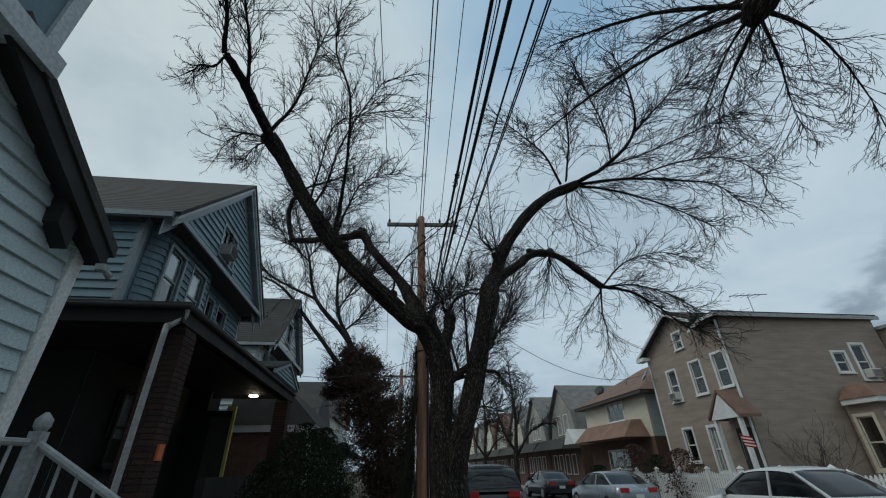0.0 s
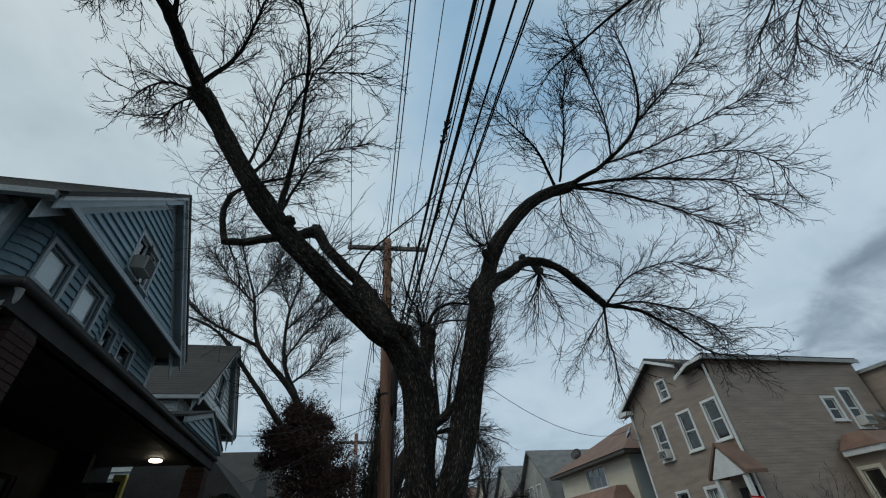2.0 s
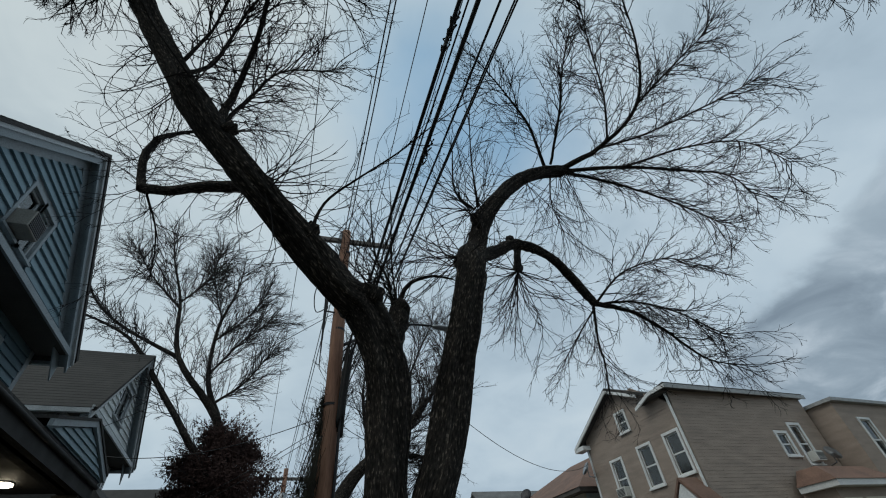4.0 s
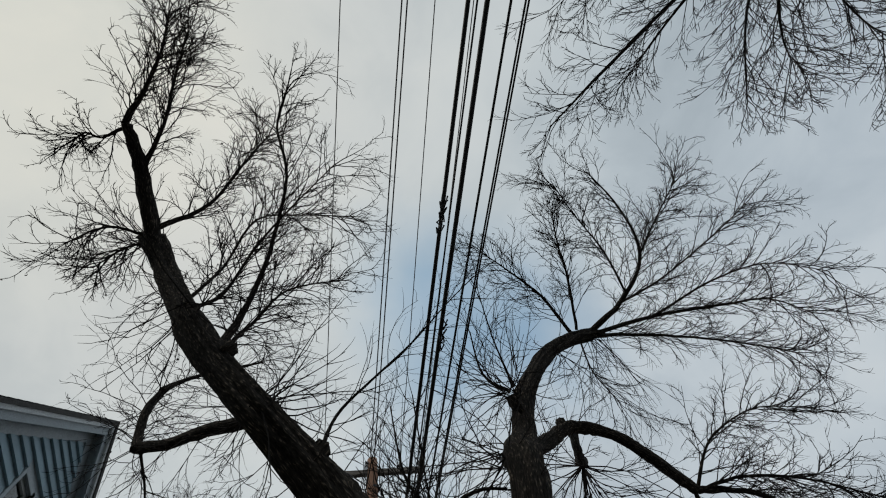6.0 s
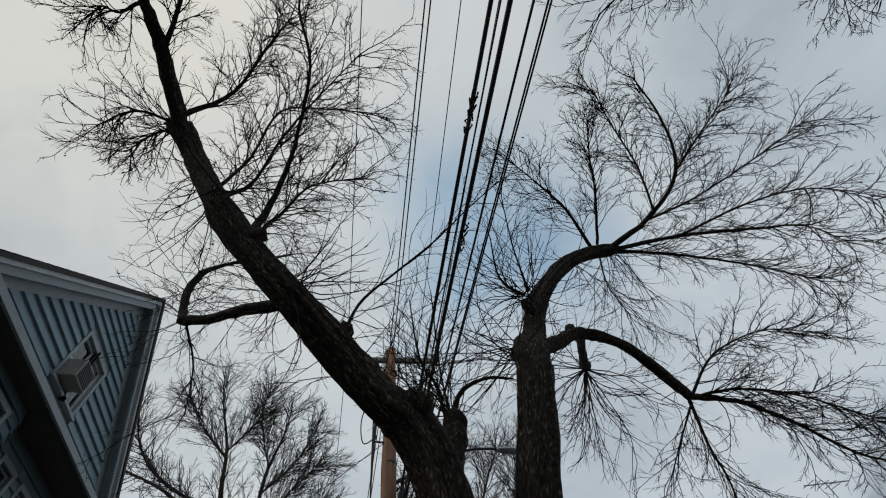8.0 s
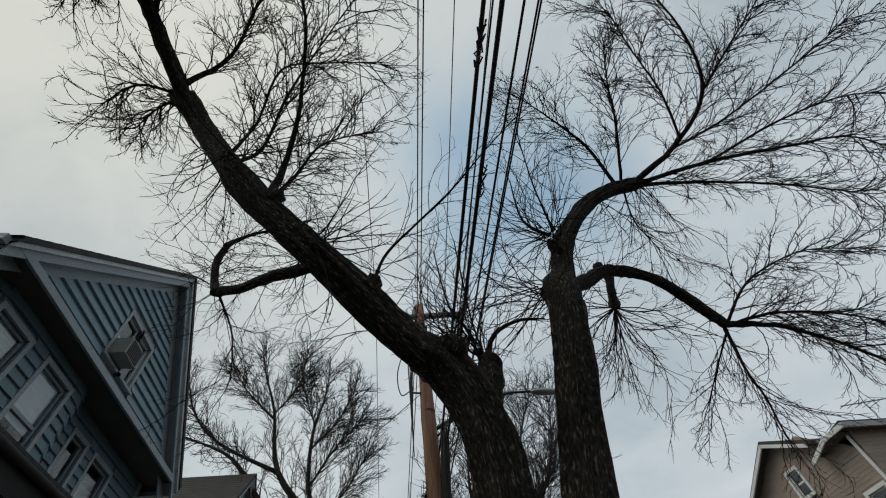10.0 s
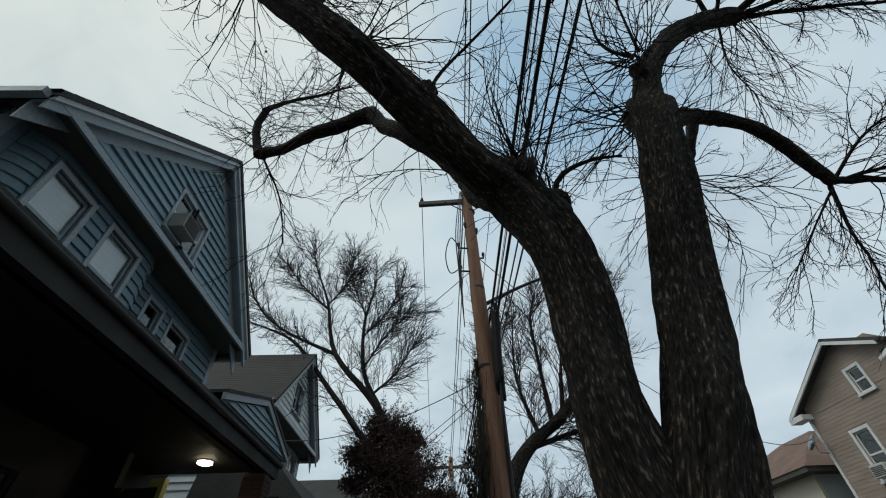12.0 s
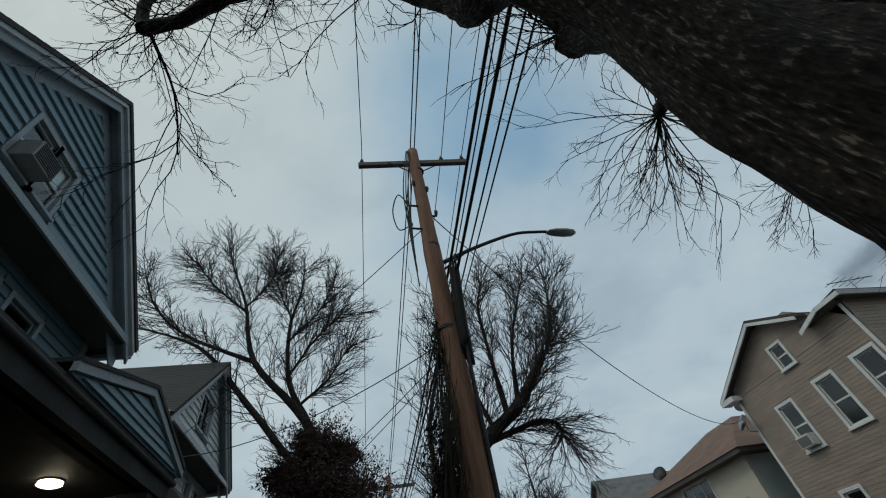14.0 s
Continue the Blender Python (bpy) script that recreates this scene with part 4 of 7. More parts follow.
for k in range(1300):
    z = rg.uniform(1.0, 7.5)
    a = rg.uniform(0, 6.28)
    cx = -0.1 - max(0.0, z - 1.5) * 0.33
    r0 = min(1.75, 1.0 + 0.16 * z) * (1.0 if z < 6.0 else (7.9 - z) / 1.9) * rg.uniform(0.45, 0.85)
    p = Vector((cx + math.cos(a) * r0, 22.0 + math.sin(a) * r0, z))
    d = Vector((math.cos(a) + rg.gauss(0, 0.4), math.sin(a) + rg.gauss(0, 0.4), rg.gauss(0.8, 0.5))).normalized()
    ln = rg.uniform(0.04, 0.12)
    crown.tube([(*p, 0.008), (*(p + d * ln * 9), 0.004)], 3, cap=False)
    for q in range(9):
        c = p + d * (ln * q) + Vector((rg.gauss(0, 0.06), rg.gauss(0, 0.06), rg.gauss(0, 0.06)))
        e = Vector((rg.gauss(0, 1), rg.gauss(0, 1), rg.gauss(0, 1))).normalized()
        f = e.orthogonal().normalized()
        crown.poly([c - e * 0.055, c + f * 0.026, c + e * 0.055, c - f * 0.026])
part("crown", crown, LEAFRED, shrub, kind="stuff")
# the last three are filler, added to darken a pale gap
for x, y, h, w in ((-2.25, 9.2, 1.0, 0.6), (-2.1, 10.6, 1.3, 0.75), (-2.2, 12.0, 1.5, 0.9), (-2.1, 13.5, 1.5, 0.9), (-2.1, 15.2, 1.6, 0.95), (-2.3, 16.8, 1.5, 0.95), (-2.2, 18.4, 1.4, 0.9), (-2.0, 20.6, 1.5, 1.0), (-2.3, 23.2, 1.6, 1.1), (-2.2, 26.0, 1.6, 1.1)):
    b = thing("shrub", (x, y, G), "dark evergreen shrub in front of the porch", "shrub", "shrubs by the porch")
    part("stem", Geo().tube([(x, y, G - 0.05, 0.04), (x, y, G + h, 0.015)], 6), TWIG, b)
    lv = Geo(); leaf_mass(lv, (x, y, G + h * 0.85), (w, w, h * 0.85), 3600, 0.032, rg)
    part("leaves", lv, LEAFGREEN, b, kind="stuff")
for x, y, h, w, m_ in ((13.0, 19.6, 1.1, 1.2, LEAFRED), (13.1, 21.6, 1.0, 1.0, LEAFGREEN), (13.0, 23.4, 1.3, 1.3, LEAFRED), (12.9, 27.5, 0.8, 1.0, LEAFGREEN)):
    b = thing("shrub", (x, y, G), "dark bushy shrub behind the white fence", "shrub", "shrubs behind the fence")
    part("stem", Geo().tube([(x, y, G - 0.05, 0.04), (x, y, G + h, 0.015)], 6), TWIG, b)
    lv = Geo(); leaf_mass(lv, (x, y, G + h * 0.9), (w, w, h), 3000, 0.05, rg)
    part("leaves", lv, m_, b, kind="stuff")


# ---- utility pole and wires ----
pole = thing("utility_pole", (0.78, 12.75, G), "weathered brown wooden utility pole with ivy at its foot", "utility pole")
part("shaft", Geo().tube(smooth_path([(0.80, 12.75, G - 0.1, 0.185), (0.78, 12.75, 3.5, 0.165), (0.74, 12.75, 6.5, 0.14), (0.70, 12.75, 9.72, 0.115)], 8), 24, rough=0.12, mark=True), POLEWOOD, pole, smooth=True)
arm = part("crossarm", Geo().prism([(-0.50, 12.98, 9.48), (1.94, 12.80, 9.48), (1.95, 12.90, 9.48), (-0.49, 13.08, 9.48)], [(-0.50, 12.98, 9.61), (1.94, 12.80, 9.61), (1.95, 12.90, 9.61), (-0.49, 13.08, 9.61)]), ARMWOOD, pole, "grey timber crossarm")
bevel(arm, 0.012)
for sx in (-0.42, 1.38, 1.86):
    y = 12.95 - 0.08 * (sx - 0.72)
    part("insulator", Geo().tube([(sx, y, 9.60, 0.022), (sx, y, 9.66, 0.03), (sx, y, 9.69, 0.05), (sx, y, 9.73, 0.045), (sx, y, 9.76, 0.03), (sx, y, 9.80, 0.028)], 12), IRON, pole, smooth=True)
for sx in (0.15, 1.3):
    part("arm_brace", Geo().tube([(sx, 12.90, 9.50, 0.014), (0.72, 12.86, 9.02, 0.014)], 6), IRON, pole)
lamp = part("lamp_arm", Geo().tube(smooth_path([(0.80, 12.78, 6.25, 0.04), (1.55, 12.78, 6.66, 0.034), (2.35, 12.78, 7.00, 0.03), (2.88, 12.78, 7.06, 0.028), (3.10, 12.78, 7.06, 0.028)], 6), 12), IRON, pole, "curved steel street lamp arm", smooth=True)
head_ = Geo().tube([(3.03, 12.78, 7.055, 0.03), (3.09, 12.78, 7.055, 0.07), (3.22, 12.78, 7.05, 0.095), (3.42, 12.78, 7.035, 0.105), (3.57, 12.78, 7.02, 0.085), (3.63, 12.78, 7.01, 0.03)], 14)
head_.v = [(x, y, 7.04 + (z - 7.04) * 0.6) for x, y, z in head_.v]
part("lamp_head", head_, GALV, pole, "unlit grey cobra lamp head", smooth=True)
part("lamp_brace", Geo().tube([(0.80, 12.76, 6.05, 0.018), (1.3, 12.82, 6.53, 0.018)], 6), IRON, pole)
for z, dx in ((8.35, -0.14), (8.15, 0.12), (7.7, -0.32), (7.05, -0.30), (7.4, 0.2)):
    part("bracket", Geo().tube([(0.73, 12.7, z, 0.022), (0.73 + dx, 12.68, z + 0.01, 0.02), (0.73 + dx, 12.68, z + 0.09, 0.035), (0.73 + dx, 12.68, z + 0.15, 0.03)], 8), IRON, pole)
bundle = Geo()
for k in range(7):
    a = k * 0.9
    bundle.tube(smooth_path([(0.93 + 0.05 * math.cos(a), 12.63 + 0.05 * math.sin(a), 4.3 + 0.06 * k, 0.03), (0.95 + 0.05 * math.cos(a), 12.62 + 0.05 * math.sin(a), 5.1, 0.034),
                             (0.98 + 0.055 * math.cos(a), 12.62 + 0.055 * math.sin(a), 5.6, 0.032), (1.02 + 0.06 * math.cos(a), 12.62 + 0.05 * math.sin(a), 6.0 + 0.05 * k, 0.014)], 4), 8)
part("cable_bundle", bundle, RUBBER, pole, "thick black bundle of cables clamped to the pole", smooth=True)
part("riser_pipe", Geo().tube([(0.92, 12.6, G, 0.03), (0.92, 12.61, 2.8, 0.03), (0.94, 12.62, 5.1, 0.026)], 8), IRON, pole)
for z in (6.6, 4.9, 8.9):
    part("pole_band", Geo().tube([(0.745, 12.75, z, 0.155 - (z - 5) * 0.008), (0.745, 12.75, z + 0.05, 0.155 - (z - 5) * 0.008)], 20), IRON, pole)
ivy = Geo()
for k in range(120):
    a = rg.uniform(1.8, 3.9); r0 = rg.uniform(0.2, 0.62); z1 = rg.uniform(3.6, 5.0)
    px, py = 0.72 + math.cos(a) * r0, 12.78 + math.sin(a) * r0
    ivy.tube(smooth_path([(px - 0.12 + (0.76 - px) * f + rg.gauss(0, 0.05), py + rg.gauss(0, 0.05), G + (z1 - G) * f, 0.009 - 0.005 * f) for f in (0, 0.16, 0.33, 0.5, 0.66, 0.83, 1.0)], 2), 3, cap=False)
leaf_mass(ivy, (0.40, 12.9, 1.5), (0.46, 0.40, 1.5), 1500, 0.04, rg, cone=0.55)
for cx, cz, rr in ((0.40, 3.3, 0.24), (0.60, 4.65, 0.19), (0.30, 2.4, 0.34), (0.64, 4.95, 0.13)):
    leaf_mass(ivy, (cx, 12.78, cz), (rr, rr, rr * 1.5), 300, 0.038, rg)
for k in range(70):
    a = rg.uniform(1.6, 4.1); z = rg.uniform(2.5, 5.2); L_ = rg.uniform(0.3, 0.9)
    p = Vector((0.74 + math.cos(a) * 0.17, 12.76 + math.sin(a) * 0.17, z))
    o = Vector((math.cos(a), math.sin(a), 0.3)) * rg.uniform(0.08, 0.3)
    ivy.tube([(*p, 0.006), (*(p + o), 0.005), (*(p + o * 1.3 - Vector((0, 0, L_))), 0.003)], 3, cap=False)
part("ivy", ivy, IVY, pole, "dark ivy climbing the pole", kind="stuff")


def wire(name, a, b, sag, r, material, label, group="", n=24):
    pts = []
    for i in range(n + 1):
        t = i / n
        p = Vector(a).lerp(Vector(b), t)
        pts.append((p.x, p.y, p.z - sag * 4 * t * (1 - t), r))
    return single(name, Geo().tube(pts, 6), material, label, "cable", group, smooth=True, base=a)


BACK = -24.0
def along(x, z, slope, r, material, label, group, sag=0.25):
    """A wire along the street, from a pole behind to this one and on to the next."""
    wire("overhead_wire", (x, 12.7, z), (x - slope * (12.7 - BACK), BACK, z), sag, r, material, label, group, 40)
    wire("overhead_wire", (x, 12.7, z), (0.66 + (x - 0.72) * 0.9, 29.2, min(z, 7.6)), sag, r, material, label, group)


along(-0.42, 9.76, 0.034, 0.009, WIRE, "thin bare power wire on the crossarm", "power wires")
along(0.66, 9.80, 0.044, 0.013, WIRE, "thin bare power wire at the pole top", "power wires")
along(0.75, 9.80, 0.044, 0.013, WIRE, "thin bare power wire at the pole top", "power wires")
along(1.38, 9.76, 0.062, 0.009, WIRE, "thin bare power wire on the crossarm", "power wires")
along(1.86, 9.76, 0.044, 0.009, WIRE, "thin bare power wire on the crossarm", "power wires")
along(0.98, 6.18, 0.030, 0.022, CABLE, "thick black telephone cable", "telephone cables", 0.15)
along(1.06, 5.98, 0.024, 0.024, CABLE, "thick black telephone cable", "telephone cables", 0.15)
along(1.10, 6.35, 0.030, 0.010, CABLE, "black telephone cable strung along the street", "telephone cables", 0.15)
along(1.13, 5.85, 0.012, 0.012, CABLE, "black telephone cable strung along the street", "telephone cables", 0.15)
along(1.16, 5.70, 0.006, 0.009, CABLE, "thin black telephone cable beside the others", "telephone cables", 0.15)
along(1.20, 5.80, 0.004, 0.009, CABLE, "thin black telephone cable beside the others", "telephone cables", 0.15)
for x, y, z in ((0.76, 5.9, 6.0), (0.95, 7.25, 5.9)):
    coil = Geo()
    pts = [(x + 0.03 * math.cos(k * 0.9) + 0.012 * math.sin(k * 2.3), y - 0.28 + 0.012 * k + 0.05 * math.sin(k * 1.7), z + 0.035 * math.sin(k * 0.9), 0.010) for k in range(34)]
    coil.tube(pts, 5)
    single("cable_coil", coil, CABLE, "bunched coil of black cable hung on the telephone line", "cable coil", "cable coils")
wire("service_wire", (0.62, 12.7, 7.05), (-9.5, 24.0, 6.6), 0.5, 0.008, CABLE, "black service wire to a house", "service wires")
wire("service_wire", (0.62, 12.7, 4.7), (-5.2, 17.9, 5.6), 0.5, 0.008, CABLE, "black service wire to a house", "service wires")
wire("service_wire", (0.62, 12.7, 4.5), (-5.2, 24.0, 4.6), 0.3, 0.007, CABLE, "black service wire to a house", "service wires")
wire("service_wire", (0.62, 12.7, 4.4), (-6.0, 30.0, 5.4), 0.3, 0.007, CABLE, "black service wire to a house", "service wires")
wire("service_wire", (0.86, 12.72, 7.4), (14.0, 21.9, 6.3), 1.5, 0.010, CABLE, "black service wire across the street", "service wires")
wire("service_wire", (0.95, 2.6, 6.2), (15.2, 1.4, 7.4), 0.4, 0.008, CABLE, "black service wire across the street", "service wires")
wire("service_wire", (0.95, 2.4, 6.1), (15.2, -3.0, 7.2), 0.4, 0.008, CABLE, "black service wire across the street", "service wires")
drop = Geo().tube(smooth_path([(0.43, 12.68, 7.15, 0.012), (0.2, 12.66, 7.0, 0.012), (0.12, 12.66, 7.5, 0.012), (0.25, 12.66, 8.0, 0.012), (0.42, 12.68, 7.75, 0.012)], 6), 6)
part("jumper_wire", drop, CABLE, pole)
for k in range(4):
    part("drop_cable", Geo().tube(smooth_path([(0.60 - 0.02 * k, 12.66, 9.6, 0.010), (0.52 - 0.05 * k, 12.66, 8.2, 0.012), (0.44 - 0.02 * k, 12.66, 7.4 - 0.1 * k, 0.014), (0.42, 12.66, 6.6 - 0.3 * k, 0.01)], 5), 5), CABLE, pole)
p2 = thing("utility_pole", (0.66, 29.2, G), "distant dark wooden utility pole with a crossarm", "utility pole")
part("shaft", Geo().tube([(0.66, 29.2, G - 0.1, 0.17), (0.66, 29.2, 7.9, 0.11)], 14), POLEWOOD, p2, smooth=True)
part("crossarm", Geo().box(-0.55, 1.87, 29.12, 29.24, 7.35, 7.48), ARMWOOD, p2)
part("transformer", Geo().tube([(0.66, 28.95, 5.9, 0.05), (0.66, 28.95, 5.95, 0.2), (0.66, 28.95, 6.7, 0.2), (0.66, 28.95, 6.76, 0.05)], 14), GALV, p2, smooth=True)


# ---- house tools ----
class Face:
    """A flat wall: u runs along it, n points out of it, w is up."""

    def __init__(self, o, u, n):
        self.o, self.u, self.n = Vector(o), Vector(u).normalized(), Vector(n).normalized()

    def at(self, u, d, w):
        return self.o + self.u * u + self.n * d + Vector((0, 0, w))

    def slab(self, geo, u0, u1, d0, d1, w0, w1):
        geo.prism([self.at(u0, d0, w0), self.at(u1, d0, w0), self.at(u1, d1, w0), self.at(u0, d1, w0)],
                  [self.at(u0, d0, w1), self.at(u1, d0, w1), self.at(u1, d1, w1), self.at(u0, d1, w1)])
        return geo


def pierced(face, u0, u1, w0, w1, holes, thick):
    """A wall of that thickness with openings through it, as solid blocks round the holes."""
    geo = Geo()
    us = sorted({u0, u1, *[h[0] for h in holes], *[h[1] for h in holes]})
    us = [u for u in us if u0 <= u <= u1]
    for a, b in zip(us, us[1:]):
        if b - a < 1e-6:
            continue
        cuts = sorted((h[2], h[3]) for h in holes if h[0] <= a + 1e-6 and h[1] >= b - 1e-6)
        z = w0
        for c0, c1 in cuts:
            if c0 > z:
                face.slab(geo, a, b, -thick, 0, z, c0)
            z = max(z, c1)
        if z < w1:
            face.slab(geo, a, b, -thick, 0, z, w1)
    return geo


def clapboards(face, spans, w0, w1, pitch, holes=(), lap=0.022, limits=None):
    """Overlapping boards as separate pieces; limits(w) gives the ends of the wall at that height."""
    out = []
    n = max(1, round((w1 - w0) / pitch))
    h = (w1 - w0) / n
    for k in range(n):
        a, b = w0 + k * h, w0 + (k + 1) * h
        lo = limits(a) if limits else spans
        hi = limits(b) if limits else spans
        segs = [(lo[0], lo[1], hi[0], hi[1])]
        for q in holes:
            if q[3] <= a + 0.02 or q[2] >= b - 0.02:
                continue
            nxt = []
            for l0, l1, h0, h1 in segs:
                if q[0] > l0 + 0.01:
                    nxt.append((l0, min(l1, q[0]), min(h0, q[0]), min(h1, q[0])))
                if q[1] < l1 - 0.01:
                    nxt.append((max(l0, q[1]), l1, max(h0, q[1]), max(h1, q[1])))
            segs = nxt
        for l0, l1, h0, h1 in segs:
            if l1 - l0 < 0.02:
                continue
            g = Geo()
            g.prism([face.at(l0, 0.002, a), face.at(l1, 0.002, a), face.at(l1, lap + 0.01, a), face.at(l0, lap + 0.01, a)],
                    [face.at(h0, 0.002, b), face.at(max(h1, h0 + 0.01), 0.002, b), face.at(max(h1, h0 + 0.01), 0.008, b), face.at(h0, 0.008, b)])
            out.append(g)
    return out


def join(geos):
    g = Geo()
    for q in geos:
        n = len(g.v)
        g.v += q.v
        g.f += [tuple(i + n for i in f) for f in q.f]
    return g


def window_at(parent, face, u0, u1, w0, w1, casing, sash=WHITE, fill=None, sashes=2, bars=0, trim=0.10, label="", proud=0.045, fill_part=(0.0, 1.0)):
    """A window: casing boards, sill, sash rails, panes, and what hangs behind them."""
    g = Geo()
    t = trim
    face.slab(g, u0 - t, u0, 0.0, proud, w0 - t, w1 + t); face.slab(g, u1, u1 + t, 0.0, proud, w0 - t, w1 + t)
    face.slab(g, u0, u1, 0.0, proud, w1, w1 + t); face.slab(g, u0, u1, 0.0, proud, w0 - t, w0)
    win = part("window", g, casing, parent, label)
    bevel(win, 0.006)
    s = Geo()
    face.slab(s, u0 - t - 0.02, u1 + t + 0.02, proud, proud + 0.05, w0 - t, w0 - t + 0.05)
    part("sill", s, casing, win)
    s = Geo()
    k = 0.04
    face.slab(s, u0, u0 + k, -0.07, -0.03, w0, w1); face.slab(s, u1 - k, u1, -0.07, -0.03, w0, w1)
    face.slab(s, u0 + k, u1 - k, -0.07, -0.03, w0, w0 + k); face.slab(s, u0 + k, u1 - k, -0.07, -0.03, w1 - k, w1)
    for j in range(1, sashes):
        c = w0 + (w1 - w0) * j / sashes
        face.slab(s, u0 + k, u1 - k, -0.075, -0.025, c - 0.025, c + 0.025)
    for j in range(bars):
        c = u0 + (u1 - u0) * (j + 1) / (bars + 1)
        face.slab(s, c - 0.015, c + 0.015, -0.068, -0.032, w0 + k, w1 - k)
    part("sash", s, sash, win)
    for j in range(sashes):
        a, b = w0 + (w1 - w0) * j / sashes, w0 + (w1 - w0) * (j + 1) / sashes
        p = Geo(); face.slab(p, u0 + 0.01, u1 - 0.01, -0.056, -0.052, a + 0.01, b - 0.01)
        ob = part("pane", p, GLASS, win)
        ob.visible_shadow = False
    if fill is not None:
        p = Geo(); a, b = fill_part
        face.slab(p, u0 + 0.03, u1 - 0.03, -0.105, -0.09, w0 + (w1 - w0) * a, w0 + (w1 - w0) * b)
        part("blind", p, fill, win)
    return win


def roof_slope(name, parent, ridge, eave, x0, x1, material, thick=0.10):
    """One plane of a gabled roof whose ridge runs along x: ridge and eave are (y, z)."""
    g = Geo()
    (ry, rz), (ey, ez) = ridge, eave
    g.prism([(x0, ry, rz - thick), (x1, ry, rz - thick), (x1, ey, ez - thick), (x0, ey, ez - thick)], [(x0, ry, rz), (x1, ry, rz), (x1, ey, ez), (x0, ey, ez)])
    return part(name, g, material, parent)


def shingle_rows(parent, ridge, eave, x0, x1, material, rows=16, kind="stuff"):
    """Courses of shingles lying on a roof plane."""
    g = Geo()
    R, E_ = Vector((0, *ridge)), Vector((0, *eave))
    d = E_ - R
    nrm_ = Vector((0, -d.z, d.y)).normalized()
    if nrm_.z < 0:
        nrm_ = -nrm_
    for k in range(rows):
        a, b = R + d * (k / rows), R + d * ((k + 1) / rows + 0.01)
        a1, b1 = a + nrm_ * 0.006, b + nrm_ * 0.012
        g.prism([(x0, *(a + nrm_ * 0.001).yz), (x1, *(a + nrm_ * 0.001).yz), (x1, *(b + nrm_ * 0.001).yz), (x0, *(b + nrm_ * 0.001).yz)], [(x0, *a1.yz), (x1, *a1.yz), (x1, *b1.yz), (x0, *b1.yz)])
    return part("roof_covering", g, material, parent, kind=kind)


def bay_boards(face, line, w0, w1, pitch, holes):
    """Clapboards that follow a bowed wall given in plan as (u, depth) points."""
    def depth(u):
        for (a, p), (b, q) in zip(line, line[1:]):
            if a <= u <= b:
                return p + (q - p) * (u - a) / (b - a)
        return 0.0
    out, n = [], round((w1 - w0) / pitch)
    h = (w1 - w0) / n
    for k in range(n):
        a, b = w0 + k * h, w0 + (k + 1) * h
        segs = [(line[0][0], line[-1][0])]
        for q in holes:
            if q[3] <= a + 0.02 or q[2] >= b - 0.02:
                continue
            segs = [t for l, r in segs for t in ((l, min(r, q[0])), (max(l, q[1]), r)) if t[1] - t[0] > 0.03]
        for l, r in segs:
            us = [l] + [u for u, d in line if l < u < r] + [r]
            g = Geo()
            for u in us:
                d = depth(u)
                g.v += [tuple(face.at(u, max(d - 0.01, 0.002), a)), tuple(face.at(u, d + 0.042, a)), tuple(face.at(u, d + 0.008, b)), tuple(face.at(u, max(d - 0.01, 0.002), b))]
            for i in range(len(us) - 1):
                for c in range(4):
                    e = (c + 1) % 4
                    g.f.append((4 * i + c, 4 * i + e, 4 * i + 4 + e, 4 * i + 4 + c))
            g.f.append((3, 2, 1, 0)); m_ = 4 * (len(us) - 1)
            g.f.append((m_, m_ + 1, m_ + 2, m_ + 3))
            out.append(g)
    return out


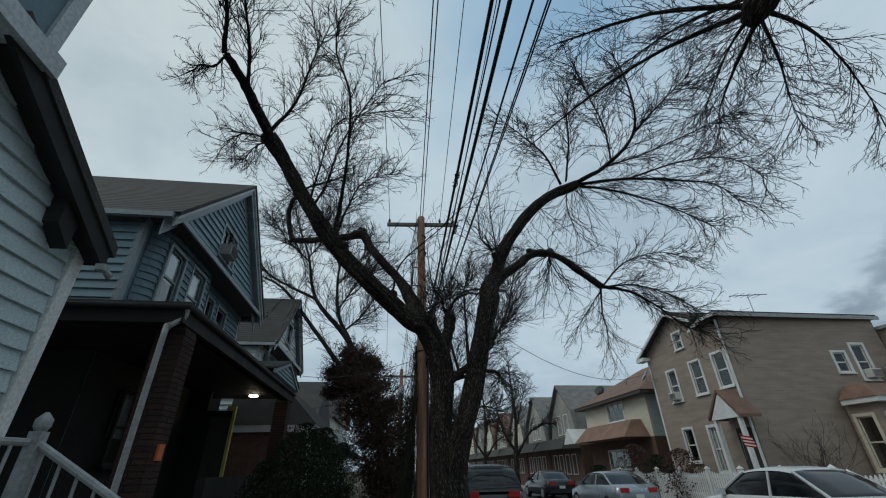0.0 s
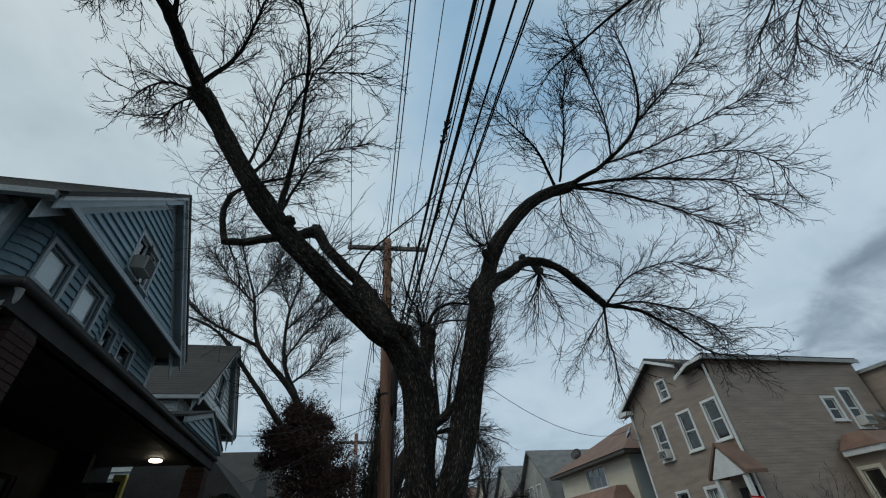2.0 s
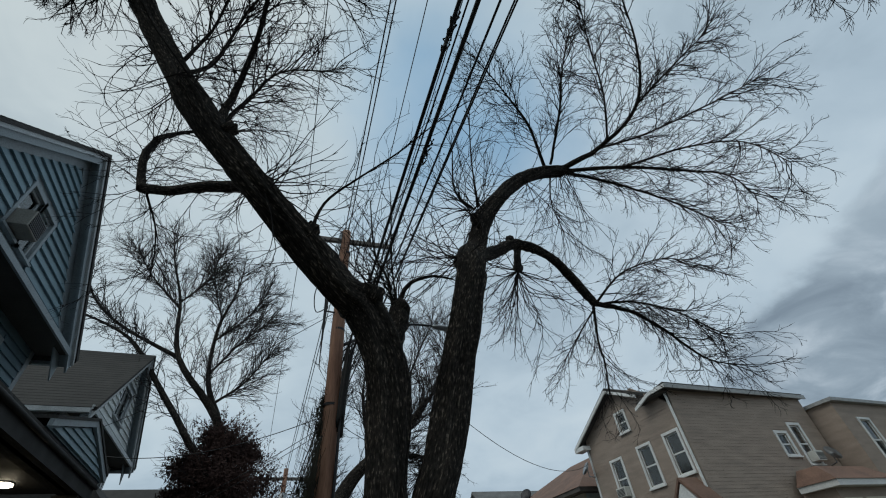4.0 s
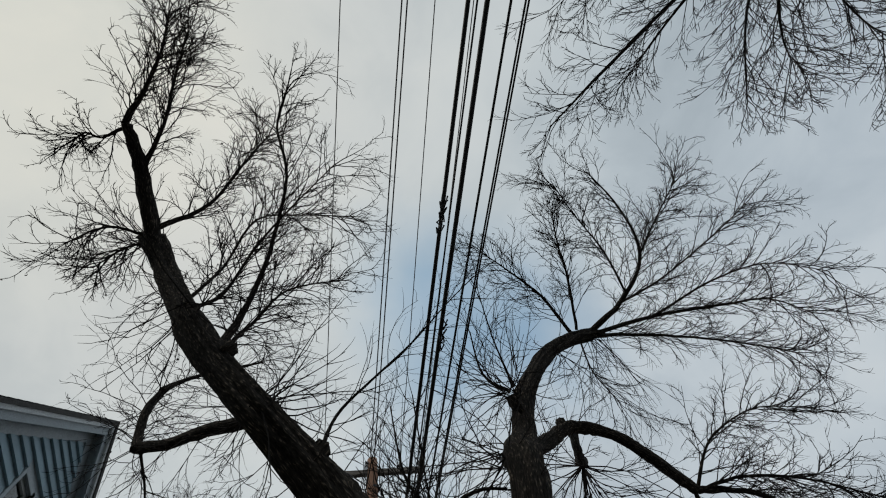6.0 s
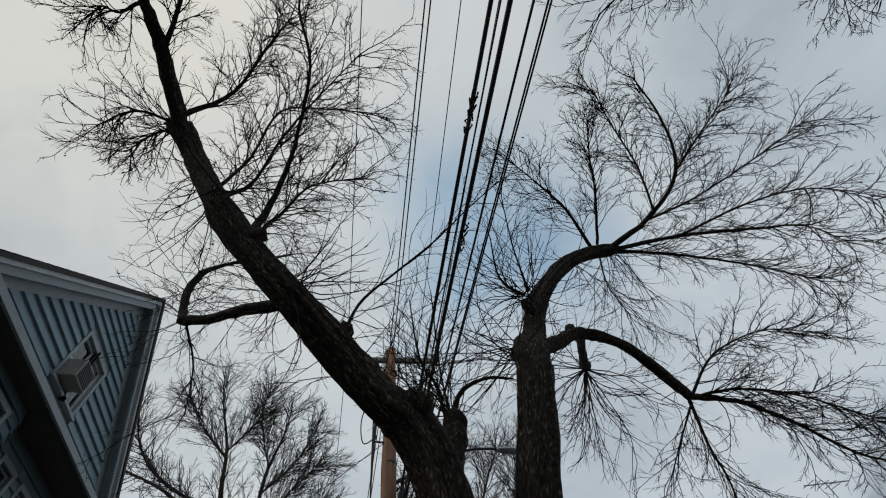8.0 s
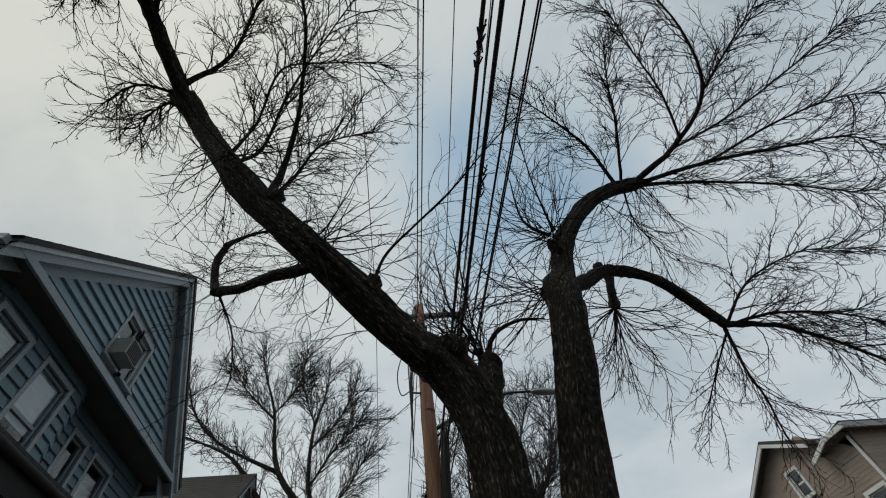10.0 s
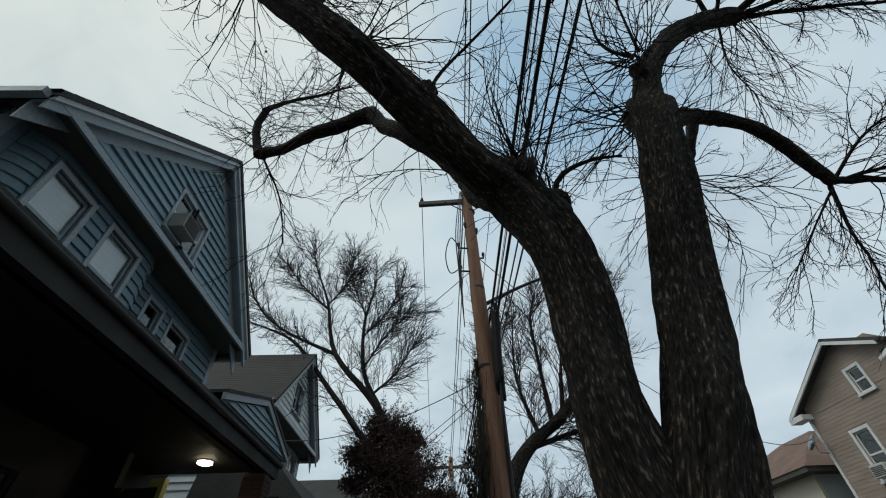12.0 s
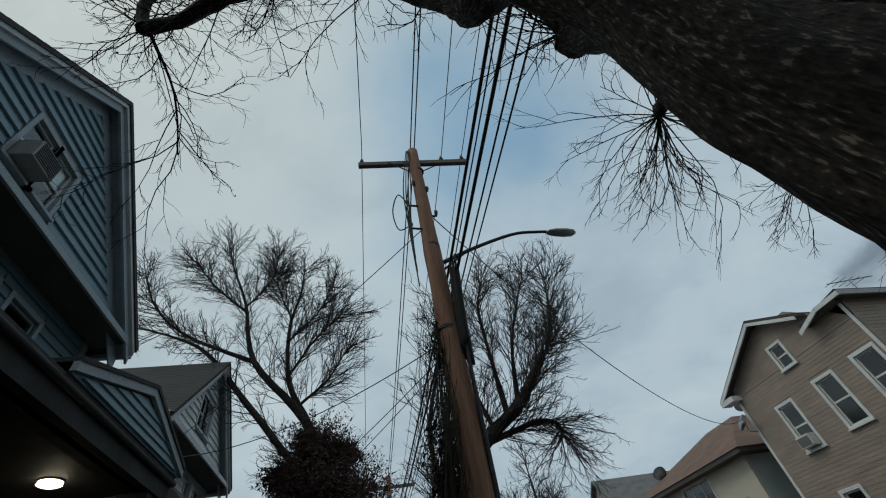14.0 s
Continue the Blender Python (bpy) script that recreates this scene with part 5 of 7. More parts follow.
# ---- the two gabled houses beside the pavement ----
def gabled_house(yc, label, board, board_low, trim_mat, rake_mat, split, HW, RW, ZS, ZA):
    """A house with its gable to the street, a bowed upper storey and a deep soffit."""
    H = thing("house", (-10.5, yc, G), label, "house")
    XW, XG, XF = -5.68, -5.22, -5.02
    y0, y1 = yc - HW, yc + HW
    zr = lambda y: ZA - abs(y - yc) * (ZA - ZS) / RW
    # walls
    front = Face((XW, y0, 0), (0, 1, 0), (1, 0, 0))
    wins = [(0.70, 1.40, 5.15, 6.52), (1.92, 2.64, 5.15, 6.55), (3.75, 4.2, 5.05, 6.45), (4.6, 5.3, 5.05, 6.45)]
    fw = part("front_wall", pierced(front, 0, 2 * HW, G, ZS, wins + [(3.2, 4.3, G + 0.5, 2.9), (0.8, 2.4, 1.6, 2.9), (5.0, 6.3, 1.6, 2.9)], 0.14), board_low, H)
    side = Face((-16.5, y0, 0), (1, 0, 0), (0, -1, 0))
    part("side_wall", Geo().box(-16.5, XW - 0.14, y0, y0 + 0.14, G, ZS), board, H)
    part("side_wall", Geo().box(-16.5, XW - 0.14, y1 - 0.14, y1, G, ZS), board, H)
    part("back_wall", Geo().box(-16.5, -16.36, y0 + 0.14, y1 - 0.14, G, ZS), board, H)
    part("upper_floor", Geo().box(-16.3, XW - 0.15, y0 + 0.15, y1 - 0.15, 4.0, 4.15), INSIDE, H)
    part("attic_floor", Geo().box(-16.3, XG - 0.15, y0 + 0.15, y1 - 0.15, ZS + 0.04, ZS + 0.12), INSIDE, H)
    # unseen inner walls, added so that the windows look into darkness
    part("dark_backing_wall", Geo().box(XW - 1.5, XW - 1.44, y0 + 0.2, y1 - 0.2, G, ZS - 0.01), INSIDE, H)
    part("attic_dark_backing", Geo().box(XG - 1.2, XG - 1.14, yc - 1.3, yc + 1.3, ZS + 0.13, ZS + 1.7), INSIDE, H)
    # corner boards
    for y in (y0, y1):
        s = -1 if y == y0 else 1
        part("corner_board", Geo().box(XW - 0.10, XW + 0.035, min(y, y + s * 0.035), max(y, y + s * 0.035), 4.16, ZS - 0.02), trim_mat, H)
        part("corner_board", Geo().box(XW + 0.002, XW + 0.035, min(y, y - s * 0.12), max(y, y - s * 0.12), 4.16, ZS - 0.02), trim_mat, H)
    # the upper storey bows out in a rounded bay
    bay = [(0.28, 0.0), (0.36, 0.12), (0.50, 0.22), (0.70, 0.28), (0.95, 0.30), (2.75, 0.30), (2.98, 0.28), (3.18, 0.21), (3.30, 0.11), (3.36, 0.0)] if split else []
    cut = [(a - 0.09, b + 0.09, c - 0.09, d + 0.09) for a, b, c, d in wins]
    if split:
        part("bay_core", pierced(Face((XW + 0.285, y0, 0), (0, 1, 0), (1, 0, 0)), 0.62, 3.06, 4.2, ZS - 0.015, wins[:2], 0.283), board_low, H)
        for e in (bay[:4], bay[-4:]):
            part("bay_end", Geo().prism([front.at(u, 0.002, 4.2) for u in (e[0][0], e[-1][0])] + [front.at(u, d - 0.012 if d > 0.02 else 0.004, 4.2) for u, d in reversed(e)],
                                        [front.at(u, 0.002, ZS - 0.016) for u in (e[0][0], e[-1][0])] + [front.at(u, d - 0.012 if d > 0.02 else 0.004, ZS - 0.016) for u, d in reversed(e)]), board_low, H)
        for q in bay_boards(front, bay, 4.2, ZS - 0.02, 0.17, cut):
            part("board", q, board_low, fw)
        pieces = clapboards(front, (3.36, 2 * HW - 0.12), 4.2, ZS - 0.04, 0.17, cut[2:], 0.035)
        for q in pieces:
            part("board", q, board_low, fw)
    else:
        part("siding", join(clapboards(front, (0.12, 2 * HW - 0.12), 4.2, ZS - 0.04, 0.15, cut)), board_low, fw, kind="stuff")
    pieces = clapboards(side, (0.0, 10.75), 4.0, ZS - 0.05, 0.19, lap=0.04)
    for q in (pieces if split else [join(pieces)]):
        part("board" if split else "siding", q, board, H, kind="" if split else "stuff")
    for i, (a, b, c, d) in enumerate(wins):
        onto = Face((XW + (0.30 if split and i < 2 else 0.0), y0, 0), (0, 1, 0), (1, 0, 0))
        window_at(H, onto, a, b, c, d, trim_mat, trim_mat, (BLIND, BLIND, None, CURTAIN)[i] if split else CURTAIN, trim=0.085, label="double-hung window with a pale blind" if i < 2 else "dark double-hung window",
                  fill_part=((0.45, 1.0), (0.42, 1.0), (0, 1), (0.1, 0.75))[i])
    # gable
    gf = Face((XG, y0, 0), (0, 1, 0), (1, 0, 0))
    gw = (HW - 0.69, HW + 0.39, 7.33, 8.29)
    lim = lambda w: (HW - max(0.02, (ZA - 0.55 - w) * RW / (ZA - ZS)), HW + max(0.02, (ZA - 0.55 - w) * RW / (ZA - ZS)))
    back = Geo()
    ya = lambda w: (ZA - 0.12 - w) * RW / (ZA - ZS)
    def band(w0, w1, a=None, b=None):
        lo, hi = ya(w0), ya(w1)
        l0, l1, h0, h1 = HW - lo, HW + lo, HW - hi, HW + hi
        if a is not None:
            l0, h0 = a, a
        if b is not None:
            l1, h1 = b, b
        back.prism([gf.at(l0, -0.12, w0), gf.at(l1, -0.12, w0), gf.at(l1, 0, w0), gf.at(l0, 0, w0)], [gf.at(h0, -0.12, w1), gf.at(h1, -0.12, w1), gf.at(h1, 0, w1), gf.at(h0, 0, w1)])
    band(ZS + 0.02, gw[2]); band(gw[2], gw[3], b=gw[0]); band(gw[2], gw[3], a=gw[1]); band(gw[3], ZA - 0.15)
    gable = part("gable_wall", back, rake_mat, H)
    pieces = clapboards(gf, None, ZS + 0.30, ZA - 0.62, 0.19, [(gw[0] - 0.1, gw[1] + 0.1, gw[2] - 0.1, gw[3] + 0.1)], 0.045, lim)
    for q in (pieces if split else [join(pieces)]):
        part("board" if split else "siding", q, board, gable, kind="" if split else "stuff")
    mid = (gw[0] + gw[1]) / 2
    window_at(H, gf, gw[0], mid - 0.04, gw[2], gw[3], trim_mat, TRIM, None, trim=0.08, label="attic window")
    window_at(H, gf, mid + 0.04, gw[1], gw[2], gw[3], trim_mat, TRIM, BLIND, trim=0.08, label="attic window with a white blind", fill_part=(0.45, 1.0))
    # soffit, rakes and returns
    part("soffit", Geo().box(XW + 0.003, XF, y0 - 0.12, y1 + 0.12, ZS - 0.01, ZS + 0.05), SOFFIT, H, "wide dark brown soffit")
    part("gable_sill", Geo().box(XF, XF + 0.05, y0 - 0.2, y1 + 0.2, ZS - 0.05, ZS + 0.07), trim_mat, H)
    g = Geo().box(XG + 0.002, XF, y0 + 0.1, y1 - 0.1, ZS + 0.052, ZS + 0.10)
    part("ledge", g, trim_mat, H)
    for s in (-1, 1):
        ye = yc + s * RW
        ze = zr(ye)
        for nm, xa, xb, dz0, dz1, m_ in (("rake_board", XF, XF + 0.045, -0.34, -0.10, trim_mat), ("rake_moulding", XF + 0.045, XF + 0.10, -0.16, -0.06, TRIM if split else trim_mat), ("rake_soffit", XG + 0.004, XF, -0.20, -0.15, rake_mat), ("frieze", XG + 0.003, XG + 0.03, -0.56, -0.205, rake_mat)):
            g = Geo()
            g.prism([(xa, yc, ZA + dz0), (xb, yc, ZA + dz0), (xb, ye, ze + dz0), (xa, ye, ze + dz0)], [(xa, yc, ZA + dz1), (xb, yc, ZA + dz1), (xb, ye, ze + dz1), (xa, ye, ze + dz1)])
            part(nm, g, m_, H)
        ye2 = yc + s * (RW + 0.02)
        roof = roof_slope("roof", H, (yc, ZA + 0.04), (ye2, zr(ye2) + 0.04), -16.8, XF + 0.13, SHINGLE)
        shingle_rows(roof, (yc, ZA + 0.045), (ye2, zr(ye2) + 0.045), -16.8, XF + 0.13, SHINGLE, 24)
        part("eave_gutter", Geo().box(-16.8, XF + 0.02, min(ye2, ye2 + s * 0.1), max(ye2, ye2 + s * 0.1), zr(ye2) - 0.14, zr(ye2) - 0.02), trim_mat, H)
        part("eave_soffit", Geo().box(-16.8, XW - 0.02, min(yc + s * (HW + 0.01), ye2), max(yc + s * (HW + 0.01), ye2), zr(ye2) - 0.16, zr(ye2) - 0.12), SOFFIT, H)
    return H, front, gf


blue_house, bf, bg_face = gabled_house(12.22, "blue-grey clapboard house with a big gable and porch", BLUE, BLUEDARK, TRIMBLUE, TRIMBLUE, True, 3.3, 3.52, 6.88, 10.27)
PALEBOARD = mat("pale_clapboard", (0.74, 0.77, 0.76), 0.55, vary=0.10, scale=1.2, bump=0.05, stretch=(1, 1, 3))
white_house, wf, wg = gabled_house(21.2, "pale grey clapboard house with a tall gable", PALEBOARD, PALEBOARD, TRIM, TRIMBLUE, False, 2.85, 3.0, 6.66, 9.70)

# window air conditioner in the gable
ac = thing("air_conditioner", (-5.13, 11.80, 7.33), "beige window air conditioner in the gable window", "air conditioner")
body_ = part("case", Geo().box(-5.28, -4.88, 11.55, 12.03, 7.35, 7.71), mat("beige_plastic", (0.30, 0.29, 0.26), 0.6, vary=0.1), ac)
bevel(body_, 0.015)
for k in range(8):
    part("grille_slat", Geo().box(-4.88, -4.868, 11.58, 12.00, 7.38 + 0.04 * k, 7.40 + 0.04 * k), IRON, ac)

# porch of the blue house
porch = thing("porch", (-4.1, 10.0, G), "deep dark porch with brick piers and a lit ceiling lamp", "porch")
PX, PY0, PY1 = -3.22, 6.75, 15.0
def porch_slope(low):
    return Geo().prism(low, [(x, y, z + 0.10) for x, y, z in low])
part("roof", porch_slope([(-5.66, 8.86, 4.72), (PX, PY0, 4.00), (PX, PY1, 4.00), (-5.66, PY1, 4.72)]), SHINGLE, porch)
part("roof", porch_slope([(-10.0, PY0, 4.00), (PX - 0.01, PY0, 4.00), (-5.67, 8.86, 4.72), (-10.0, 8.86, 4.72)]), SHINGLE, porch)
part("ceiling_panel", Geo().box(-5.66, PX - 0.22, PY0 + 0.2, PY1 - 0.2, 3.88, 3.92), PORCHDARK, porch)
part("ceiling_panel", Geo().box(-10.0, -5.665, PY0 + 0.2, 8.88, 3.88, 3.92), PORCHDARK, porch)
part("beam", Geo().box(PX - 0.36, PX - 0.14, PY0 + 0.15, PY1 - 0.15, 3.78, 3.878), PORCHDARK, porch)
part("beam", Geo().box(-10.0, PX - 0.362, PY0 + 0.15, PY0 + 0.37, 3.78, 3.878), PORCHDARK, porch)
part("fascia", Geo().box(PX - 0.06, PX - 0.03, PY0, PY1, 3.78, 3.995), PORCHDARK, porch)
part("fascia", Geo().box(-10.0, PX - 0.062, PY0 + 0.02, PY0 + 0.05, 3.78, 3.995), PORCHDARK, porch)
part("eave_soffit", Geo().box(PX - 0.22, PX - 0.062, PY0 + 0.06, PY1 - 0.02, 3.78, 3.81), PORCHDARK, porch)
gut = Geo().tube([(PX, PY0 - 0.03, 4.015, 0.04), (PX, PY1 + 0.02, 4.015, 0.04)], 12)
part("gutter", gut, PORCHDARK, porch, smooth=True)
part("gutter", Geo().tube([(PX, PY0 - 0.02, 4.015, 0.04), (-10, PY0 - 0.02, 4.015, 0.04)], 12), PORCHDARK, porch, smooth=True)
part("downspout", Geo().tube(smooth_path([(PX - 0.02, PY0 + 0.02, 4.00, 0.04), (PX - 0.06, PY0 + 0.06, 3.86, 0.04), (PX - 0.20, PY0 + 0.0, 3.70, 0.04), (PX - 0.22, PY0 - 0.02, 3.48, 0.04), (PX - 0.22, PY0 - 0.02, 0.5, 0.04)], 4), 10), GREYPAINT, porch, "pale grey downspout", smooth=True)
# deck grey is lowered to carry the porch shade
part("floor_deck", Geo().box(-5.66, PX - 0.1, PY0 + 0.1, PY1, 0.95, 1.02), mat("grey_deck_shaded", (0.06, 0.06, 0.06), 0.7), porch)
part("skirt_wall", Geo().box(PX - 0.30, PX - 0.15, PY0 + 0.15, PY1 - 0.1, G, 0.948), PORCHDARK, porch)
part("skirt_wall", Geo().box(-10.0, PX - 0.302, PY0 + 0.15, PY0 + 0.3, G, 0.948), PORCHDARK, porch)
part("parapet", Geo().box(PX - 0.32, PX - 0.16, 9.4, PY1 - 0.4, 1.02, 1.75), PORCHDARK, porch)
# thin dark sheets over the house walls stand in for shade under the porch
part("porch_shade_sheet", Geo().box(-5.678, -5.668, 8.95, 15.5, G, 4.15), PORCHDARK, porch)
part("porch_shade_sheet", Geo().box(-10.0, -5.668, 8.88, 8.918, G, 4.15), PORCHDARK, porch)
# small pediment on the porch roof
ped = Face((PX + 0.02, 11.85, 0), (0, 1, 0), (1, 0, 0))
g = Geo().prism([ped.at(0, -0.10, 4.11), ped.at(3.2, -0.10, 4.11), ped.at(1.6, -0.10, 4.60)], [ped.at(0, 0, 4.11), ped.at(3.2, 0, 4.11), ped.at(1.6, 0, 4.60)])
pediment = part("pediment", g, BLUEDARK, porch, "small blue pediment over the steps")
for q in clapboards(ped, None, 4.14, 4.54, 0.10, limits=lambda w: (0.12 + (w - 4.11) * 2.95, 3.08 - (w - 4.11) * 2.95)):
    part("board", q, BLUE, pediment)
for a, b in (((0, 4.11), (1.6, 4.62)), ((3.2, 4.11), (1.6, 4.62))):
    g = Geo().prism([ped.at(a[0], 0.002, a[1]), ped.at(b[0], 0.002, b[1]), ped.at(b[0], 0.06, b[1]), ped.at(a[0], 0.06, a[1])],
                    [ped.at(a[0], 0.002, a[1] + 0.10), ped.at(b[0], 0.002, b[1] + 0.10), ped.at(b[0], 0.06, b[1] + 0.10), ped.at(a[0], 0.06, a[1] + 0.10)])
    part("rake_board", g, TRIMBLUE, porch)
    g = Geo().prism([ped.at(a[0], 0.08, a[1] + 0.101), ped.at(b[0], 0.08, b[1] + 0.101), ped.at(b[0], -2.6, b[1] + 0.101), ped.at(a[0], -0.9, a[1] + 0.101)],
                    [ped.at(a[0], 0.08, a[1] + 0.15), ped.at(b[0], 0.08, b[1] + 0.15), ped.at(b[0], -2.6, b[1] + 0.15), ped.at(a[0], -0.9, a[1] + 0.15)])
    part("roof", g, SHINGLE, porch)
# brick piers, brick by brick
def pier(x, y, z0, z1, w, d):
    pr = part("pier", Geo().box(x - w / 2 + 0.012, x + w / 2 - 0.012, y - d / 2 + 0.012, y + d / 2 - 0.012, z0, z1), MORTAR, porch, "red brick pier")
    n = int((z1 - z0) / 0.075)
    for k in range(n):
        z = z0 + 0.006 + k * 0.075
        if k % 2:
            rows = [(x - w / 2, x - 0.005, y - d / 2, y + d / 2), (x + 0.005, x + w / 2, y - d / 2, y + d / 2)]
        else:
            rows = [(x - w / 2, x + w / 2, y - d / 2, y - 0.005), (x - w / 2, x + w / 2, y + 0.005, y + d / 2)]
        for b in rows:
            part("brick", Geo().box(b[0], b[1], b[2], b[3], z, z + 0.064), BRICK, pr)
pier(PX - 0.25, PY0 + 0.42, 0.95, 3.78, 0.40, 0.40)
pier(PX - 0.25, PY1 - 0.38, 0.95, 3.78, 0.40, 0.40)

lampB = thing("ceiling_lamp", (-4.2, 13.95, 3.64), "lit round ceiling lamp under the porch roof", "lamp")
part("lamp_base", Geo().tube([(-4.2, 13.95, 3.858, 0.13), (-4.2, 13.95, 3.879, 0.13)], 20), GALV, lampB)
part("lamp_globe", Geo().tube([(-4.2, 13.95, 3.80, 0.03), (-4.2, 13.95, 3.808, 0.09), (-4.2, 13.95, 3.825, 0.13), (-4.2, 13.95, 3.858, 0.12)], 20), LAMPGLOW, lampB, "glowing glass bowl", smooth=True)
pl = new("porch_light", bpy.data.lights.new("porch_light", "POINT"))
pl.data.energy, pl.data.color, pl.data.shadow_soft_size = 1.0, (1.0, 0.82, 0.55), 0.08
pl.location = (-4.2, 13.95, 3.66)
# lit entrance on the house front
YELLOW = mat("yellow_door_paint", (0.50, 0.45, 0.13), 0.5, vary=0.3, scale=3)
door = thing("front_door", (-4.42, 13.4, 1.0), "dark front door in a yellow frame lit by the porch lamp", "door")
part("door_leaf", Geo().box(-5.05, -4.50, 13.42, 13.47, 1.022, 3.20), mat("dark_door_paint", (0.06, 0.05, 0.04), 0.5), door)
part("door_jamb", Geo().box(-4.50, -4.43, 13.36, 13.48, 1.022, 3.36), YELLOW, door, "yellow painted jamb")
# jamb, transom and side wall take the porch's shade colour
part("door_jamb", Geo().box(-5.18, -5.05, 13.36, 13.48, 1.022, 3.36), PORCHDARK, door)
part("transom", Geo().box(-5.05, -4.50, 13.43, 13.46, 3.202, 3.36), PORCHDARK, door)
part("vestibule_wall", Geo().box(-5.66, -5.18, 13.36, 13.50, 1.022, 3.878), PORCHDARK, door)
part("door_head", Geo().box(-4.66, -4.43, 13.36, 13.48, 3.362, 3.48), YELLOW, door, "yellow painted head")
# pale fill behind the panes paints in the sky's reflection
for y, wd, top in ((10.02, 1.0, 3.34), (11.38, 0.58, 3.26)):
    window_at(porch, Face((-5.545, y, 0), (0, 1, 0), (1, 0, 0)), 0.0, wd, 2.0, top, PORCHDARK, PORCHDARK, CURTAIN, trim=0.07, bars=1, label="porch window with a pale sheet for reflected sky", fill_part=(0.35, 1.0))
single("reflector", Geo().box(-3.27, -3.235, 7.10, 7.24, 1.98, 2.18), ORANGE, "orange plastic tag on the brick pier", "sign")

# porch roof of the pale house
p2r = thing("porch", (-4.0, 20.5, G), "dark roofed porch in front of the pale house", "porch")
g = Geo().prism([(-5.6, 16.2, 3.25), (-2.6, 16.2, 3.25), (-2.6, 24.5, 3.25), (-5.6, 24.5, 3.25)], [(-5.6, 16.6, 4.65), (-4.0, 16.6, 4.65), (-4.0, 24.1, 4.65), (-5.6, 24.1, 4.65)])
part("roof", g, SHINGLE, p2r)
part("fascia", Geo().box(-5.58, -2.62, 16.22, 24.48, 3.02, 3.248), TRIM, p2r)
for y in (16.5, 20.3, 24.2):
    part("post", Geo().box(-2.95, -2.75, y - 0.1, y + 0.1, G, 3.018), WHITE, p2r)
part("parapet", Geo().box(-2.95, -2.78, 16.65, 20.15, G, 1.4), BRICKFAR, p2r)
# two brick-coloured sheets, added as painted shade below this roof
part("back_wall", Geo().box(-5.44, -5.40, 16.4, 24.4, G, 3.2), BRICKFAR, p2r, "dark sheet for the shade behind the porch")
part("end_shade_sheet", Geo().box(-5.39, -3.0, 16.35, 16.43, G, 3.0), BRICKFAR, p2r, "dark sheet for the shade at the porch end")
# a lower house between, and roofs further on
def far_left_house(y, w, h, m_wall, m_roof, label):
    H = thing("house", (-9, y, G), label, "house", "far houses on the near side")
    part("wall", Geo().box(-14, -4.6, y, y + w, G, h), m_wall, H)
    g = Geo().prism([(-14.2, y - 0.3, h), (-4.3, y - 0.3, h), (-4.3, y + w + 0.3, h), (-14.2, y + w + 0.3, h)], [(-14.2, y + w / 2 - 0.05, h + w * 0.45), (-4.3, y + w / 2 - 0.05, h + w * 0.45), (-4.3, y + w / 2 + 0.05, h + w * 0.45), (-14.2, y + w / 2 + 0.05, h + w * 0.45)])
    part("roof", g, m_roof, H)
    part("porch_roof", Geo().prism([(-4.59, y, 3.0), (-2.4, y, 2.8), (-2.4, y + w, 2.8), (-4.59, y + w, 3.0)], [(-4.59, y, 3.6), (-2.4, y, 2.95), (-2.4, y + w, 2.95), (-4.59, y + w, 3.6)]), m_roof, H)
    for u in (0.8, w - 1.8):
        window_at(H, Face((-4.59, y, 0), (0, 1, 0), (1, 0, 0)), u, u + 1.0, h - 1.25, h - 0.2, WHITE, WHITE, BLIND)
    return H
far_left_house(27.0, 6.5, 4.3, WHITESIDE, SHINGLE, "pale house with a dark roof further along")
far_left_house(36.0, 6.5, 5.6, CREAM, SHINGLE, "cream house with a dark roof further along")
far_left_house(45.0, 6.5, 5.8, WHITESIDE, BROWNSHINGLE, "white house with a brown roof further along")

# ---- white sided house beside the first steps ----
WX, WY = -2.9, 4.06
side_house = thing("house", (-7, 0, G), "white vinyl-sided house with an overhanging dark gable roof", "house")
wfce = Face((WX, -3.8, 0), (0, 1, 0), (1, 0, 0))
wall_ = part("front_wall", wfce.slab(Geo(), 0, 7.84, -0.14, 0, G, 3.55), WHITESIDE, side_house)
for q in clapboards(wfce, (0, 7.74), 0.6, 3.5, 0.145, lap=0.026):
    part("board", q, WHITESIDE, wall_)
part("corner_board", Geo().box(WX - 0.08, WX + 0.045, WY - 0.10, WY + 0.02, G, 3.55), WHITE, side_house)
part("side_wall", Geo().box(-12, WX - 0.082, WY - 0.14, WY - 0.001, G, 3.55), WHITESIDE, side_house)
